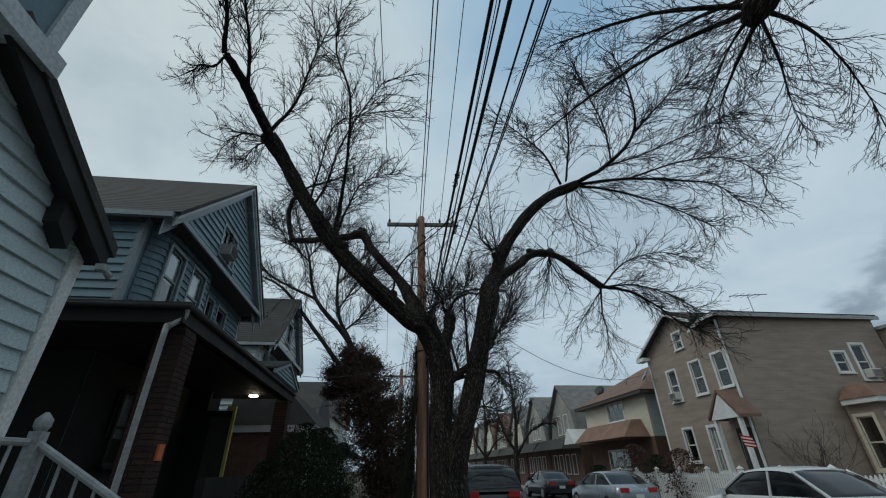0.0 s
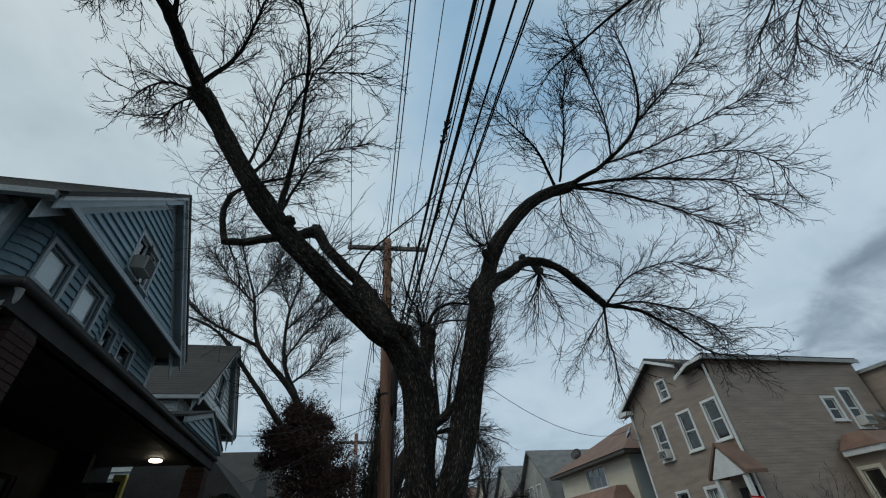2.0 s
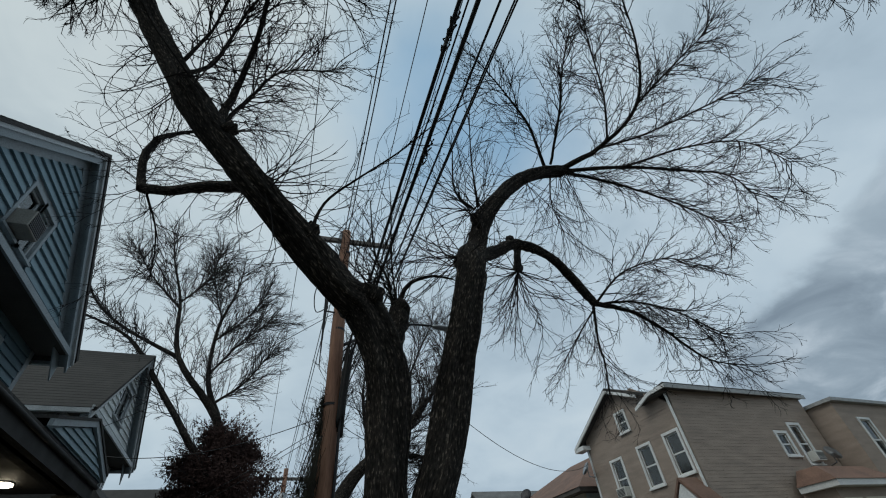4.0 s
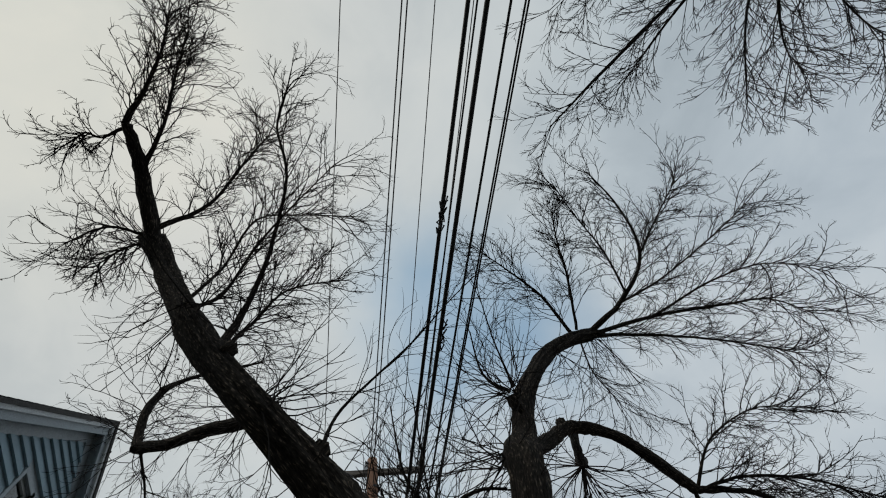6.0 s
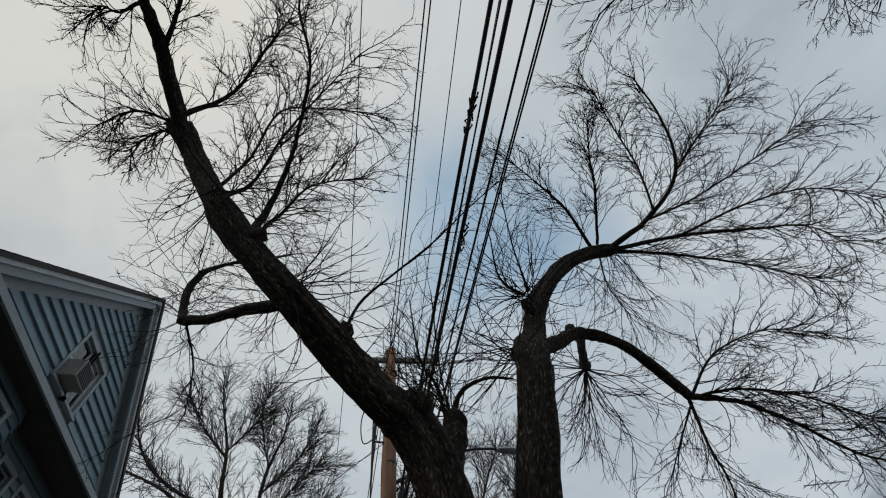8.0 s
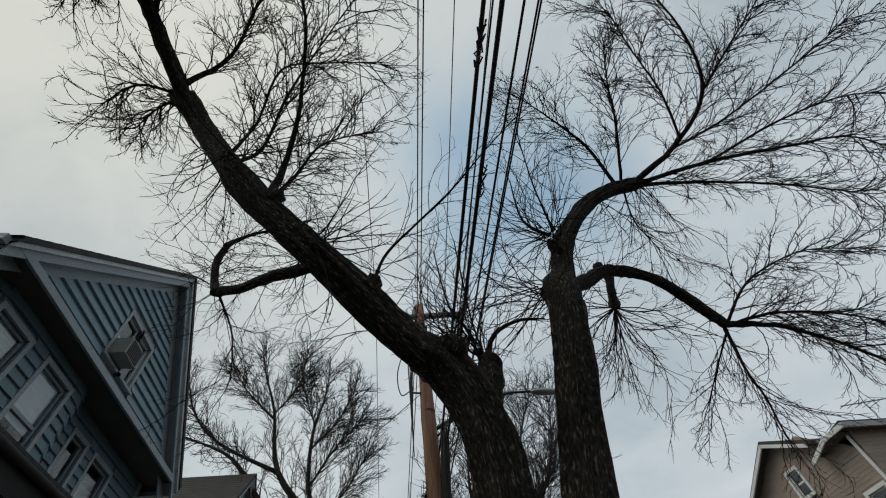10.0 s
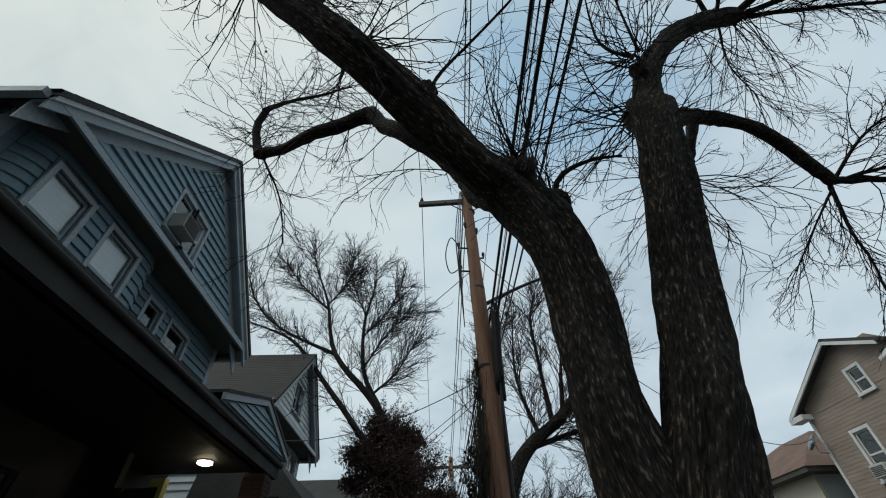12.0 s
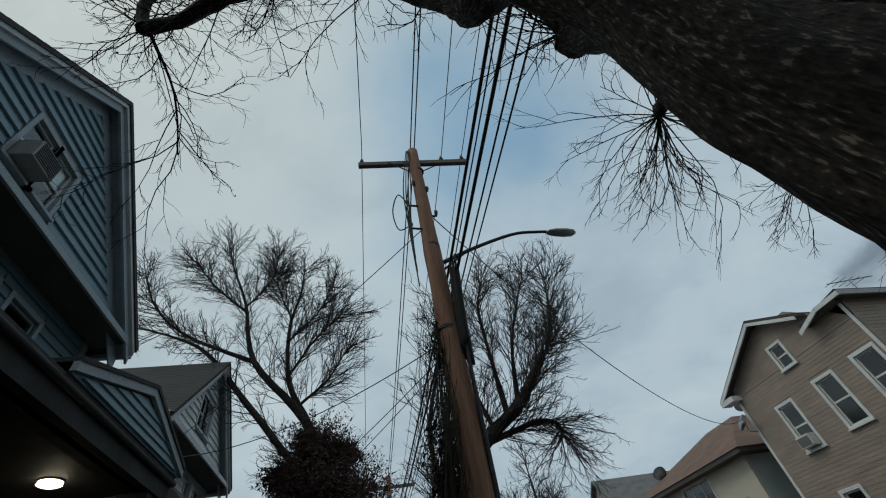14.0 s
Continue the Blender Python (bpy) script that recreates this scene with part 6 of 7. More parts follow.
for sd, ye in ((1, 4.15), (-1, -3.9)):
    ze, yr, zr_ = 3.62, ye - sd * 1.6, 4.56
    xo = WX + 0.20
    part("roof", Geo().prism([(-12, yr, zr_ - 0.10), (xo + 0.02, yr, zr_ - 0.10), (xo + 0.02, ye, ze - 0.10), (-12, ye, ze - 0.10)], [(-12, yr, zr_), (xo + 0.02, yr, zr_), (xo + 0.02, ye, ze), (-12, ye, ze)]), SHINGLE, side_house)
    part("rake_board", Geo().prism([(xo - 0.04, yr, zr_ - 0.26), (xo, yr, zr_ - 0.26), (xo, ye - sd * 0.04, ze - 0.24), (xo - 0.04, ye - sd * 0.04, ze - 0.24)], [(xo - 0.04, yr, zr_ - 0.103), (xo, yr, zr_ - 0.103), (xo, ye - sd * 0.04, ze - 0.085), (xo - 0.04, ye - sd * 0.04, ze - 0.085)]), PORCHDARK, side_house)
    part("rake_soffit", Geo().prism([(WX + 0.03, yr, zr_ - 0.22), (xo - 0.042, yr, zr_ - 0.22), (xo - 0.042, ye - sd * 0.04, ze - 0.20), (WX + 0.03, ye - sd * 0.04, ze - 0.20)], [(WX + 0.03, yr, zr_ - 0.19), (xo - 0.042, yr, zr_ - 0.19), (xo - 0.042, ye - sd * 0.04, ze - 0.17), (WX + 0.03, ye - sd * 0.04, ze - 0.17)]), PORCHDARK, side_house)
    part("bracket", Geo().prism([(WX + 0.03, ye - sd * 0.60, ze - 0.10), (WX + 0.15, ye - sd * 0.60, ze - 0.10), (WX + 0.15, ye - sd * 0.42, ze - 0.24), (WX + 0.03, ye - sd * 0.42, ze - 0.24)], [(WX + 0.03, ye - sd * 0.60, ze + 0.14), (WX + 0.15, ye - sd * 0.60, ze + 0.14), (WX + 0.15, ye - sd * 0.42, ze + 0.02), (WX + 0.03, ye - sd * 0.42, ze + 0.02)]), PORCHDARK, side_house)
mid_ = Face((WX, 0.13, 0), (0, 1, 0), (1, 0, 0))
part("gable_wall", Geo().prism([(WX - 0.14, -3.8, 3.551), (WX, -3.8, 3.551), (WX, WY, 3.551), (WX - 0.14, WY, 3.551)], [(WX - 0.14, -2.2, 4.44), (WX, -2.2, 4.44), (WX, 2.45, 4.44), (WX - 0.14, 2.45, 4.44)]), WHITESIDE, side_house)
for q in clapboards(mid_, None, 3.5, 4.40, 0.15, lap=0.03, limits=lambda w: (-(5.78 - w) * 1.7, (5.78 - w) * 1.72)):
    part("board", q, WHITESIDE, wall_)
# upper storey with its overhanging floor
part("upper_wall", Geo().box(-12, -2.72, -3.3, 2.80, 4.47, 7.4), BLUEDARK, side_house)
part("upper_trim", Geo().box(-12, -2.64, -3.3, 2.88, 4.30, 4.468), TRIM, side_house)
part("upper_corner_board", Geo().box(-2.82, -2.69, 2.72, 2.83, 4.47, 7.38), TRIM, side_house)
part("upper_roof", Geo().prism([(-12.3, -3.8, 7.402), (-2.4, -3.8, 7.402), (-2.4, 3.1, 7.402), (-12.3, 3.1, 7.402)], [(-12.3, -0.4, 9.6), (-2.4, -0.4, 9.6), (-2.4, -0.3, 9.6), (-12.3, -0.3, 9.6)]), SHINGLE, side_house)
fl = thing("flood_lamp", (-2.62, 3.95, 3.35), "small white flood lamp under the roof edge", "lamp")
part("lamp_head", Geo().tube([(-2.62, 4.00, 3.33, 0.012), (-2.61, 4.03, 3.32, 0.028), (-2.60, 4.07, 3.30, 0.030)], 12), GREYPAINT, fl, smooth=True)
part("lamp_mount", Geo().box(-2.65, -2.58, 3.93, 4.00, 3.31, 3.36), GREYPAINT, fl)
# white stair railing
rail = thing("stair_railing", (-2.2, 3.9, G), "white metal stair railing with a ball-topped post", "railing")
part("post", Geo().box(-2.34, -2.27, 3.56, 3.63, G, 2.06), GREYPAINT, rail)
part("finial", Geo().tube([(-2.305, 3.595, 2.06, 0.03), (-2.305, 3.595, 2.09, 0.045), (-2.305, 3.595, 2.13, 0.045), (-2.305, 3.595, 2.17, 0.01)], 12), GREYPAINT, rail, smooth=True)
part("top_rail", Geo().tube([(-2.32, 3.56, 2.0, 0.022), (-2.85, 2.2, 2.0, 0.022)], 8), GREYPAINT, rail)
part("bottom_rail", Geo().tube([(-2.32, 3.56, 1.1, 0.018), (-2.85, 2.2, 1.1, 0.018)], 8), GREYPAINT, rail)
part("stair_rail", Geo().tube([(-2.3, 3.6, 2.0, 0.024), (-1.33, 3.55, 1.46, 0.024)], 8), GREYPAINT, rail)
part("stair_post", Geo().box(-1.37, -1.30, 3.51, 3.58, G, 1.48), GREYPAINT, rail)
for k in range(9):
    t = (k + 0.5) / 9
    x, y = -2.32 - 0.53 * t, 3.56 - 1.36 * t
    part("baluster", Geo().tube([(x, y, 1.1, 0.010), (x, y, 2.0, 0.010)], 6), GREYPAINT, rail)
for k in range(8):
    t = (k + 0.5) / 8
    x, y = -2.3 + 0.97 * t, 3.6 - 0.05 * t
    part("baluster", Geo().tube([(x, y, 1.05 - 0.54 * t, 0.010), (x, y, 2.0 - 0.54 * t, 0.010)], 6), GREYPAINT, rail)
stoop = thing("stoop", (-2.3, 3.2, G), "concrete stoop with steps", "steps")
for k in range(4):
    part("step", Geo().box(-2.86, -1.62 - 0.0 + (-0.28 * k), 2.6, 4.0, G + 0.165 * k, G + 0.165 * (k + 1) - 0.002), CONCRETE, stoop)

# house, lamp, rail and stoop are scaled about an early camera position to fit its view
FROM = Vector((-0.25, 0.85, 1.84))
for ob in (side_house, fl, rail, stoop):
    ob.matrix_world = Matrix.Translation(FROM) @ Matrix.Scale(1.12, 4) @ Matrix.Translation(-FROM) @ ob.matrix_world


# ---- across the street ----
bh = thing("house", (18, 18.5, G), "tan-brown sided two-storey house with white trimmed windows", "house")
FX, BY0, BY1 = 14.05, 16.1, 21.7
bfce = Face((FX, BY1, 0), (0, -1, 0), (-1, 0, 0))       # u runs towards the near corner
W_ = lambda yc, wd, z0, z1: (BY1 - yc - wd / 2, BY1 - yc + wd / 2, z0, z1)
bwins = [W_(20.05, 0.62, 4.55, 5.95), W_(18.25, 0.66, 4.62, 6.02), W_(16.72, 0.66, 4.68, 6.05), W_(20.0, 0.62, 1.9, 3.25)]
att = W_(18.9, 0.5, 6.85, 7.6)
dw = W_(18.25, 0.7, 1.5, 3.2)
ZE = 7.15
fwall = part("front_wall", pierced(bfce, 0, BY1 - BY0, G, ZE - 0.2, bwins + [dw, (att[0], att[1], 6.85, ZE)], 0.15), BROWNSIDE, bh)
part("siding", join(clapboards(bfce, (0.02, BY1 - BY0 - 0.02), 0.8, 6.9, 0.115, [(a - 0.1, b + 0.1, c - 0.1, d + 0.1) for a, b, c, d in bwins + [dw, att]], 0.004)), BROWNSIDE, fwall, kind="stuff")
gg = Geo()
gf2 = Face((FX, BY1, 0), (0, -1, 0), (-1, 0, 0))
gg.prism([gf2.at(0, -0.15, ZE - 0.2), gf2.at(att[0], -0.15, ZE - 0.2), gf2.at(att[0], 0, ZE - 0.2), gf2.at(0, 0, ZE - 0.2)], [gf2.at(1.6, -0.15, 8.35), gf2.at(att[0], -0.15, 8.55), gf2.at(att[0], 0, 8.55), gf2.at(1.6, 0, 8.35)])
gg.prism([gf2.at(att[1], -0.15, ZE - 0.2), gf2.at(5.55, -0.15, ZE - 0.2), gf2.at(5.55, 0, ZE - 0.2), gf2.at(att[1], 0, ZE - 0.2)], [gf2.at(att[1], -0.15, 8.5), gf2.at(5.0, -0.15, 7.5), gf2.at(5.0, 0, 7.5), gf2.at(att[1], 0, 8.5)])
gg.prism([gf2.at(att[0], -0.15, att[3]), gf2.at(att[1], -0.15, att[3]), gf2.at(att[1], 0, att[3]), gf2.at(att[0], 0, att[3])], [gf2.at(att[0], -0.15, 8.5), gf2.at(att[1], -0.15, 8.5), gf2.at(att[1], 0, 8.5), gf2.at(att[0], 0, 8.5)])
part("gable_wall", gg, BROWNSIDE, bh)
part("siding", join(clapboards(bfce, None, 6.92, 8.3, 0.115, [(att[0] - 0.1, att[1] + 0.1, att[2] - 0.1, att[3] + 0.1)], 0.004, lambda w: (max(0.05, (w - 7.2) * 1.6), 5.5 - max(0, (w - 7.0) * 1.2)))), BROWNSIDE, bh, kind="stuff")
for a, b, c, d in bwins + [att]:
    window_at(bh, bfce, a, b, c, d, WHITE, WHITE, None, trim=0.10, label="white-trimmed double-hung window")
window_at(bh, bfce, *dw, WHITE, WHITE, CURTAIN, trim=0.12, bars=2, label="white-trimmed barred ground floor window")
# near side wall and its windows
sf = Face((FX, BY0, 0), (1, -0.03, 0), (0, -1, 0))
swins = [(4.85, 5.4, 5.15, 5.95), (5.88, 6.46, 4.85, 6.3)]
swall = part("side_wall", pierced(sf, 0.16, 7.6, G, 7.55, swins, 0.15), BROWNSIDE, bh)
part("siding", join(clapboards(sf, (0.03, 7.58), 0.8, 7.5, 0.115, [(a - 0.1, b + 0.1, c - 0.1, d + 0.1) for a, b, c, d in swins], 0.004)), BROWNSIDE, swall, kind="stuff")
for a, b, c, d in swins:
    window_at(bh, sf, a, b, c, d, WHITE, WHITE, None, trim=0.11, label="white-trimmed side window")
part("back_wall", Geo().box(21.5, 21.65, BY0, BY1, G, 7.5), BROWNSIDE, bh)
part("far_wall", Geo().box(FX + 0.16, 21.49, BY1 - 0.15, BY1, G, 7.2), BROWNSIDE, bh)
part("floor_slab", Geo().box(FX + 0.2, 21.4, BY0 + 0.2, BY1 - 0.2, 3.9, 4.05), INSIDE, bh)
part("roof", Geo().prism([(FX - 0.35, BY1 + 0.4, 7.0), (21.9, BY1 + 0.4, 7.0), (21.9, 18.95, 8.62), (FX - 0.35, 18.95, 8.62)], [(FX - 0.35, BY1 + 0.4, 7.12), (21.9, BY1 + 0.4, 7.12), (21.9, 18.95, 8.76), (FX - 0.35, 18.95, 8.76)]), SHINGLE, bh)
part("roof", Geo().prism([(FX - 0.35, 18.94, 8.62), (21.9, 18.94, 8.62), (21.9, 17.2, 7.72), (FX - 0.35, 17.2, 7.72)], [(FX - 0.35, 18.94, 8.76), (21.9, 18.94, 8.76), (21.9, 17.2, 7.86), (FX - 0.35, 17.2, 7.86)]), SHINGLE, bh)
part("roof", Geo().prism([(FX - 0.4, 17.4, 7.35), (21.9, 17.4, 7.75), (21.9, BY0 - 0.35, 7.56), (FX - 0.4, BY0 - 0.35, 7.56)], [(FX - 0.4, 17.4, 7.47), (21.9, 17.4, 7.87), (21.9, BY0 - 0.35, 7.68), (FX - 0.4, BY0 - 0.35, 7.68)]), SHINGLE, bh)
for p_, q_ in ((((FX - 0.40), BY1 + 0.42, 6.98), ((FX - 0.40), 18.95, 8.60)), (((FX - 0.40), 18.94, 8.60), ((FX - 0.40), 17.3, 7.75)), (((FX - 0.44), 17.5, 7.25), ((FX - 0.44), 16.6, 7.54)), (((FX - 0.44), 16.59, 7.54), ((FX - 0.44), BY0 - 0.38, 7.54))):
    a, b = Vector(p_), Vector(q_)
    part("rake_board", Geo().prism([a + Vector((-0.03, 0, -0.09)), b + Vector((-0.03, 0, -0.09)), b + Vector((0.03, 0, -0.09)), a + Vector((0.03, 0, -0.09))], [a + Vector((-0.03, 0, 0.04)), b + Vector((-0.03, 0, 0.04)), b + Vector((0.03, 0, 0.04)), a + Vector((0.03, 0, 0.04))]), WHITE, bh)
part("side_fascia", Geo().box(FX - 0.42, 21.9, BY0 - 0.42, BY0 - 0.36, 7.44, 7.60), GREYPAINT, bh)
part("side_soffit", Geo().box(FX - 0.40, 21.9, BY0 - 0.355, BY0 - 0.05, 7.50, 7.55), SOFFIT, bh)
part("front_soffit", Geo().box(FX - 0.38, FX - 0.04, 16.0, 17.2, 7.40, 7.45), SOFFIT, bh)
part("eave_return", Geo().box(FX - 0.42, FX + 0.0, 21.45, 22.15, 6.82, 7.0), WHITE, bh)
part("downspout", Geo().tube([(FX - 0.06, BY0 + 0.05, 7.4, 0.05), (FX - 0.06, BY0 + 0.05, G, 0.05)], 8), WHITE, bh)
part("corner_board", Geo().box(FX - 0.03, FX + 0.08, BY1 - 0.08, BY1 + 0.03, G, 6.9), WHITE, bh)
# added inside, out of sight, to block light leaking behind the panes
part("dark_backing_wall", Geo().box(FX + 1.3, FX + 1.36, BY0 + 1.3, BY1 - 0.2, G, 8.0), INSIDE, bh)
part("dark_backing_wall", Geo().box(FX + 1.3, 21.4, BY0 + 1.2, BY0 + 1.26, G, 7.4), INSIDE, bh)
# porch hood
part("hood_roof", Geo().prism([(13.12, 15.55, 3.35), (FX - 0.02, 15.55, 3.35), (FX - 0.02, 16.42, 4.35), (13.12, 16.42, 4.35)], [(13.12, 15.55, 3.47), (FX - 0.02, 15.55, 3.47), (FX - 0.02, 16.42, 4.47), (13.12, 16.42, 4.47)]), BROWNSHINGLE, bh)
part("hood_roof", Geo().prism([(13.12, 17.3, 3.35), (FX - 0.02, 17.3, 3.35), (FX - 0.02, 16.43, 4.35), (13.12, 16.43, 4.35)], [(13.12, 17.3, 3.47), (FX - 0.02, 17.3, 3.47), (FX - 0.02, 16.43, 4.47), (13.12, 16.43, 4.47)]), BROWNSHINGLE, bh)
part("hood_gable", Geo().prism([(13.16, 15.68, 3.36), (13.23, 15.68, 3.36), (13.23, 17.17, 3.36), (13.16, 17.17, 3.36)], [(13.16, 16.40, 4.27), (13.23, 16.40, 4.27), (13.23, 16.45, 4.27), (13.16, 16.45, 4.27)]), WHITE, bh)
for y in (15.78, 17.07):
    part("hood_post", Geo().box(13.2, 13.34, y - 0.07, y + 0.07, G, 3.355), WHITE, bh)
part("hood_step", Geo().box(12.8, FX - 0.02, 15.68, 17.17, G, 1.0), CONCRETE, bh)
part("front_door", Geo().box(FX - 0.03, FX - 0.002, 16.2, 17.05, 1.0, 3.05), INSIDE, bh)
# side bay with its own roof
BAYS = [(u, u + 0.65, 1.5, 3.3) for u in (0.3, 1.45, 2.35)]
bayf = Face((18.2, 14.7, 0), (1, 0, 0), (0, -1, 0))
bays = Face((18.2, BY0 - 0.25, 0), (0, -1, 0), (-1, 0, 0))
part("bay_wall", pierced(bayf, 0.0, 3.1, G, 3.75, BAYS, 0.12), BROWNSIDE, bh)
part("bay_side_wall", pierced(bays, 0.0, 1.029, G, 3.75, [(0.25, 0.85, 1.5, 3.3)], 0.12), BROWNSIDE, bh)
# dark block added behind the bay panes
part("bay_dark_fill", Geo().box(18.9, 21.28, 15.4, BY0 - 0.26, G, 3.74), INSIDE, bh)
part("bay_roof", Geo().prism([(17.9, 14.3, 3.95), (21.5, 14.3, 3.95), (21.5, BY0 - 0.36, 3.95), (17.9, BY0 - 0.36, 3.95)], [(18.4, 15.0, 4.5), (21.2, 15.0, 4.5), (21.2, BY0 - 0.36, 4.5), (18.4, BY0 - 0.36, 4.5)]), BROWNSHINGLE, bh)
part("bay_fascia", Geo().box(17.95, 21.45, 14.35, BY0 - 0.36, 3.755, 3.948), WHITE, bh)
for q in BAYS:
    window_at(bh, bayf, *q, CREAM, CREAM, None, trim=0.14, label="tall bay window in a cream casing")
window_at(bh, bays, 0.25, 0.85, 1.5, 3.3, CREAM, CREAM, None, trim=0.12, label="tall bay window in a cream casing")
# rear wing and antenna
rearf = Face((22.0, 14.9, 0), (1, 0, 0), (0, -1, 0))
part("rear_wall", pierced(rearf, 0.0, 4.0, G, 7.0, [(1.0, 1.7, 4.7, 6.3)], 0.14), BROWNSIDE, bh)
part("rear_wing", Geo().box(22.0, 26.0, 15.9, 20.5, G, 6.99), INSIDE, bh)
part("rear_side_wall", Geo().box(21.85, 21.995, 14.9, 20.5, G, 7.0), BROWNSIDE, bh)
part("rear_roof", Geo().box(21.70, 26.2, 14.7, 20.7, 7.002, 7.14), GREYPAINT, bh)
window_at(bh, rearf, 1.0, 1.7, 4.7, 6.3, WHITE, WHITE, None)
CASE = mat("white_plastic_case", (0.62, 0.62, 0.58), 0.6, vary=0.1)
for x0, x1, y0, y1, z in ((FX - 0.30, FX + 0.02, 19.78, 20.32, 4.57), (FX + 5.92, FX + 6.42, BY0 - 0.52, BY0 - 0.19, 4.87)):
    q = thing("air_conditioner", ((x0 + x1) / 2, (y0 + y1) / 2, z), "white window air conditioner in a brown house window", "air conditioner", "air conditioners across the street")
    bevel(part("case", Geo().box(x0, x1, y0, y1, z, z + 0.36), CASE, q), 0.02)
    for k in range(6):
        if x1 - x0 < 0.4:
            part("grille_slat", Geo().box(x0 - 0.012, x0, y0 + 0.04, y1 - 0.04, z + 0.05 + 0.045 * k, z + 0.07 + 0.045 * k), IRON, q)
        else:
            part("grille_slat", Geo().box(x0 + 0.04, x1 - 0.04, y0 - 0.012, y0, z + 0.05 + 0.045 * k, z + 0.07 + 0.045 * k), IRON, q)
for x, y, z, dx, dy in ((21.0, 15.88, 4.75, -0.1, -0.5), (FX - 0.03, 21.68, 5.7, -0.45, 0.1)):
    q = thing("satellite_dish", (x, y, z), "grey satellite dish on a wall bracket", "satellite dish", "wall satellite dishes")
    part("bracket", Geo().tube([(x, y, z, 0.025), (x + dx * 0.6, y + dy * 0.6, z + 0.05, 0.025), (x + dx * 0.6, y + dy * 0.6, z + 0.3, 0.02)], 6), GALV, q)
    c_ = Vector((x + dx * 0.6, y + dy * 0.6, z + 0.35)); ax_ = Vector((dx, dy, 0.25)).normalized()
    part("dish", Geo().tube([(*c_, 0.02), (*(c_ + ax_ * 0.03), 0.16), (*(c_ + ax_ * 0.09), 0.30), (*(c_ + ax_ * 0.10), 0.29), (*(c_ + ax_ * 0.05), 0.14)], 18), GALV, q, smooth=True)
flag = thing("flag", (12.93, 15.75, 2.3), "small striped flag on a short staff by the hood", "flag")
part("staff", Geo().tube([(13.02, 15.83, 1.9, 0.012), (12.75, 15.45, 2.75, 0.012)], 6), GALV, flag)
for k in range(7):
    part("stripe", Geo().prism([(12.76 + 0.012 * k, 15.47, 2.66 - 0.055 * k), (12.77 + 0.012 * k, 15.47, 2.66 - 0.055 * k), (12.83 + 0.012 * k, 15.05, 2.58 - 0.055 * k), (12.82 + 0.012 * k, 15.05, 2.58 - 0.055 * k)],
                                [(12.76 + 0.012 * k, 15.47, 2.71 - 0.055 * k), (12.77 + 0.012 * k, 15.47, 2.71 - 0.055 * k), (12.83 + 0.012 * k, 15.05, 2.63 - 0.055 * k), (12.82 + 0.012 * k, 15.05, 2.63 - 0.055 * k)]), TAILRED if k % 2 == 0 else WHITE, flag)
rb = random.Random(77)
bush = thing("bare_bush", (15.6, 15.2, G), "leafless brown bush against the tan side wall", "shrub")
tw = Geo()
for k in range(26):
    d = Vector((rb.gauss(0, 0.35), rb.gauss(0, 0.18), 1.0)).normalized()
    sweep(tw, Vector((15.6 + rb.uniform(-0.5, 0.7), 15.2 + rb.uniform(-0.2, 0.2), G)), d, rb.uniform(1.4, 3.0), 0.009, 2, rb, 0.03, 0.5, 4)
part("twig_crown", tw, FARBARK, bush, kind="stuff")
ant = thing("antenna", (17.0, 17.0, 7.7), "thin metal roof antenna", "antenna")
part("mast", Geo().tube([(17.0, 17.0, 7.6, 0.02), (17.0, 17.0, 9.0, 0.02)], 6), GALV, ant)
part("boom", Geo().tube([(16.2, 17.2, 9.0, 0.02), (17.9, 16.8, 9.0, 0.02)], 6), GALV, ant)
for k in range(5):
    part("element", Geo().tube([(16.35 + 0.32 * k, 16.8, 9.0, 0.012), (16.35 + 0.32 * k, 17.4, 9.02, 0.012)], 5), GALV, ant)

# cream house with brown roofs
ch = thing("house", (18, 27, G), "cream two-storey house with brown shingled roofs", "house")
cf = Face((14.5, 31.5, 0), (0, -1, 0), (-1, 0, 0))
part("front_wall", pierced(cf, 0, 8.0, 3.2, 5.6, [(3.4, 5.4, 4.3, 5.35)], 0.15), CREAM, ch)
part("lower_wall", pierced(cf, 0, 8.0, G, 3.199, [(2.6, 5.0, 1.6, 2.6)], 0.15), BRICKFAR, ch)
part("side_wall", Geo().box(14.66, 24, 23.5, 23.65, 3.2, 5.6), WHITESIDE, ch)
part("lower_side_wall", Geo().box(14.66, 24, 23.5, 23.65, G, 3.199), BRICKFAR, ch)
part("far_wall", Geo().box(14.66, 24, 31.35, 31.5, G, 5.6), CREAM, ch)
part("back_wall", Geo().box(23.85, 24, 23.66, 31.34, G, 5.6), CREAM, ch)
part("floor_slab", Geo().box(14.7, 23.8, 23.7, 31.3, 3.0, 3.15), INSIDE, ch)
part("roof", Geo().prism([(13.9, 22.9, 5.6), (24.6, 22.9, 5.6), (24.6, 32.1, 5.6), (13.9, 32.1, 5.6)], [(18.0, 26.4, 7.9), (20.5, 26.4, 7.9), (20.5, 28.6, 7.9), (18.0, 28.6, 7.9)]), BROWNSHINGLE, ch)
part("eave_fascia", Geo().box(13.95, 24.5, 22.95, 32.05, 5.42, 5.598), SOFFIT, ch)
window_at(ch, cf, 3.4, 5.4, 4.3, 5.35, WHITE, WHITE, None, bars=2, sashes=1, trim=0.09)
window_at(ch, cf, 2.6, 5.0, 1.6, 2.6, WHITE, WHITE, CURTAIN, bars=2, sashes=1, trim=0.09)
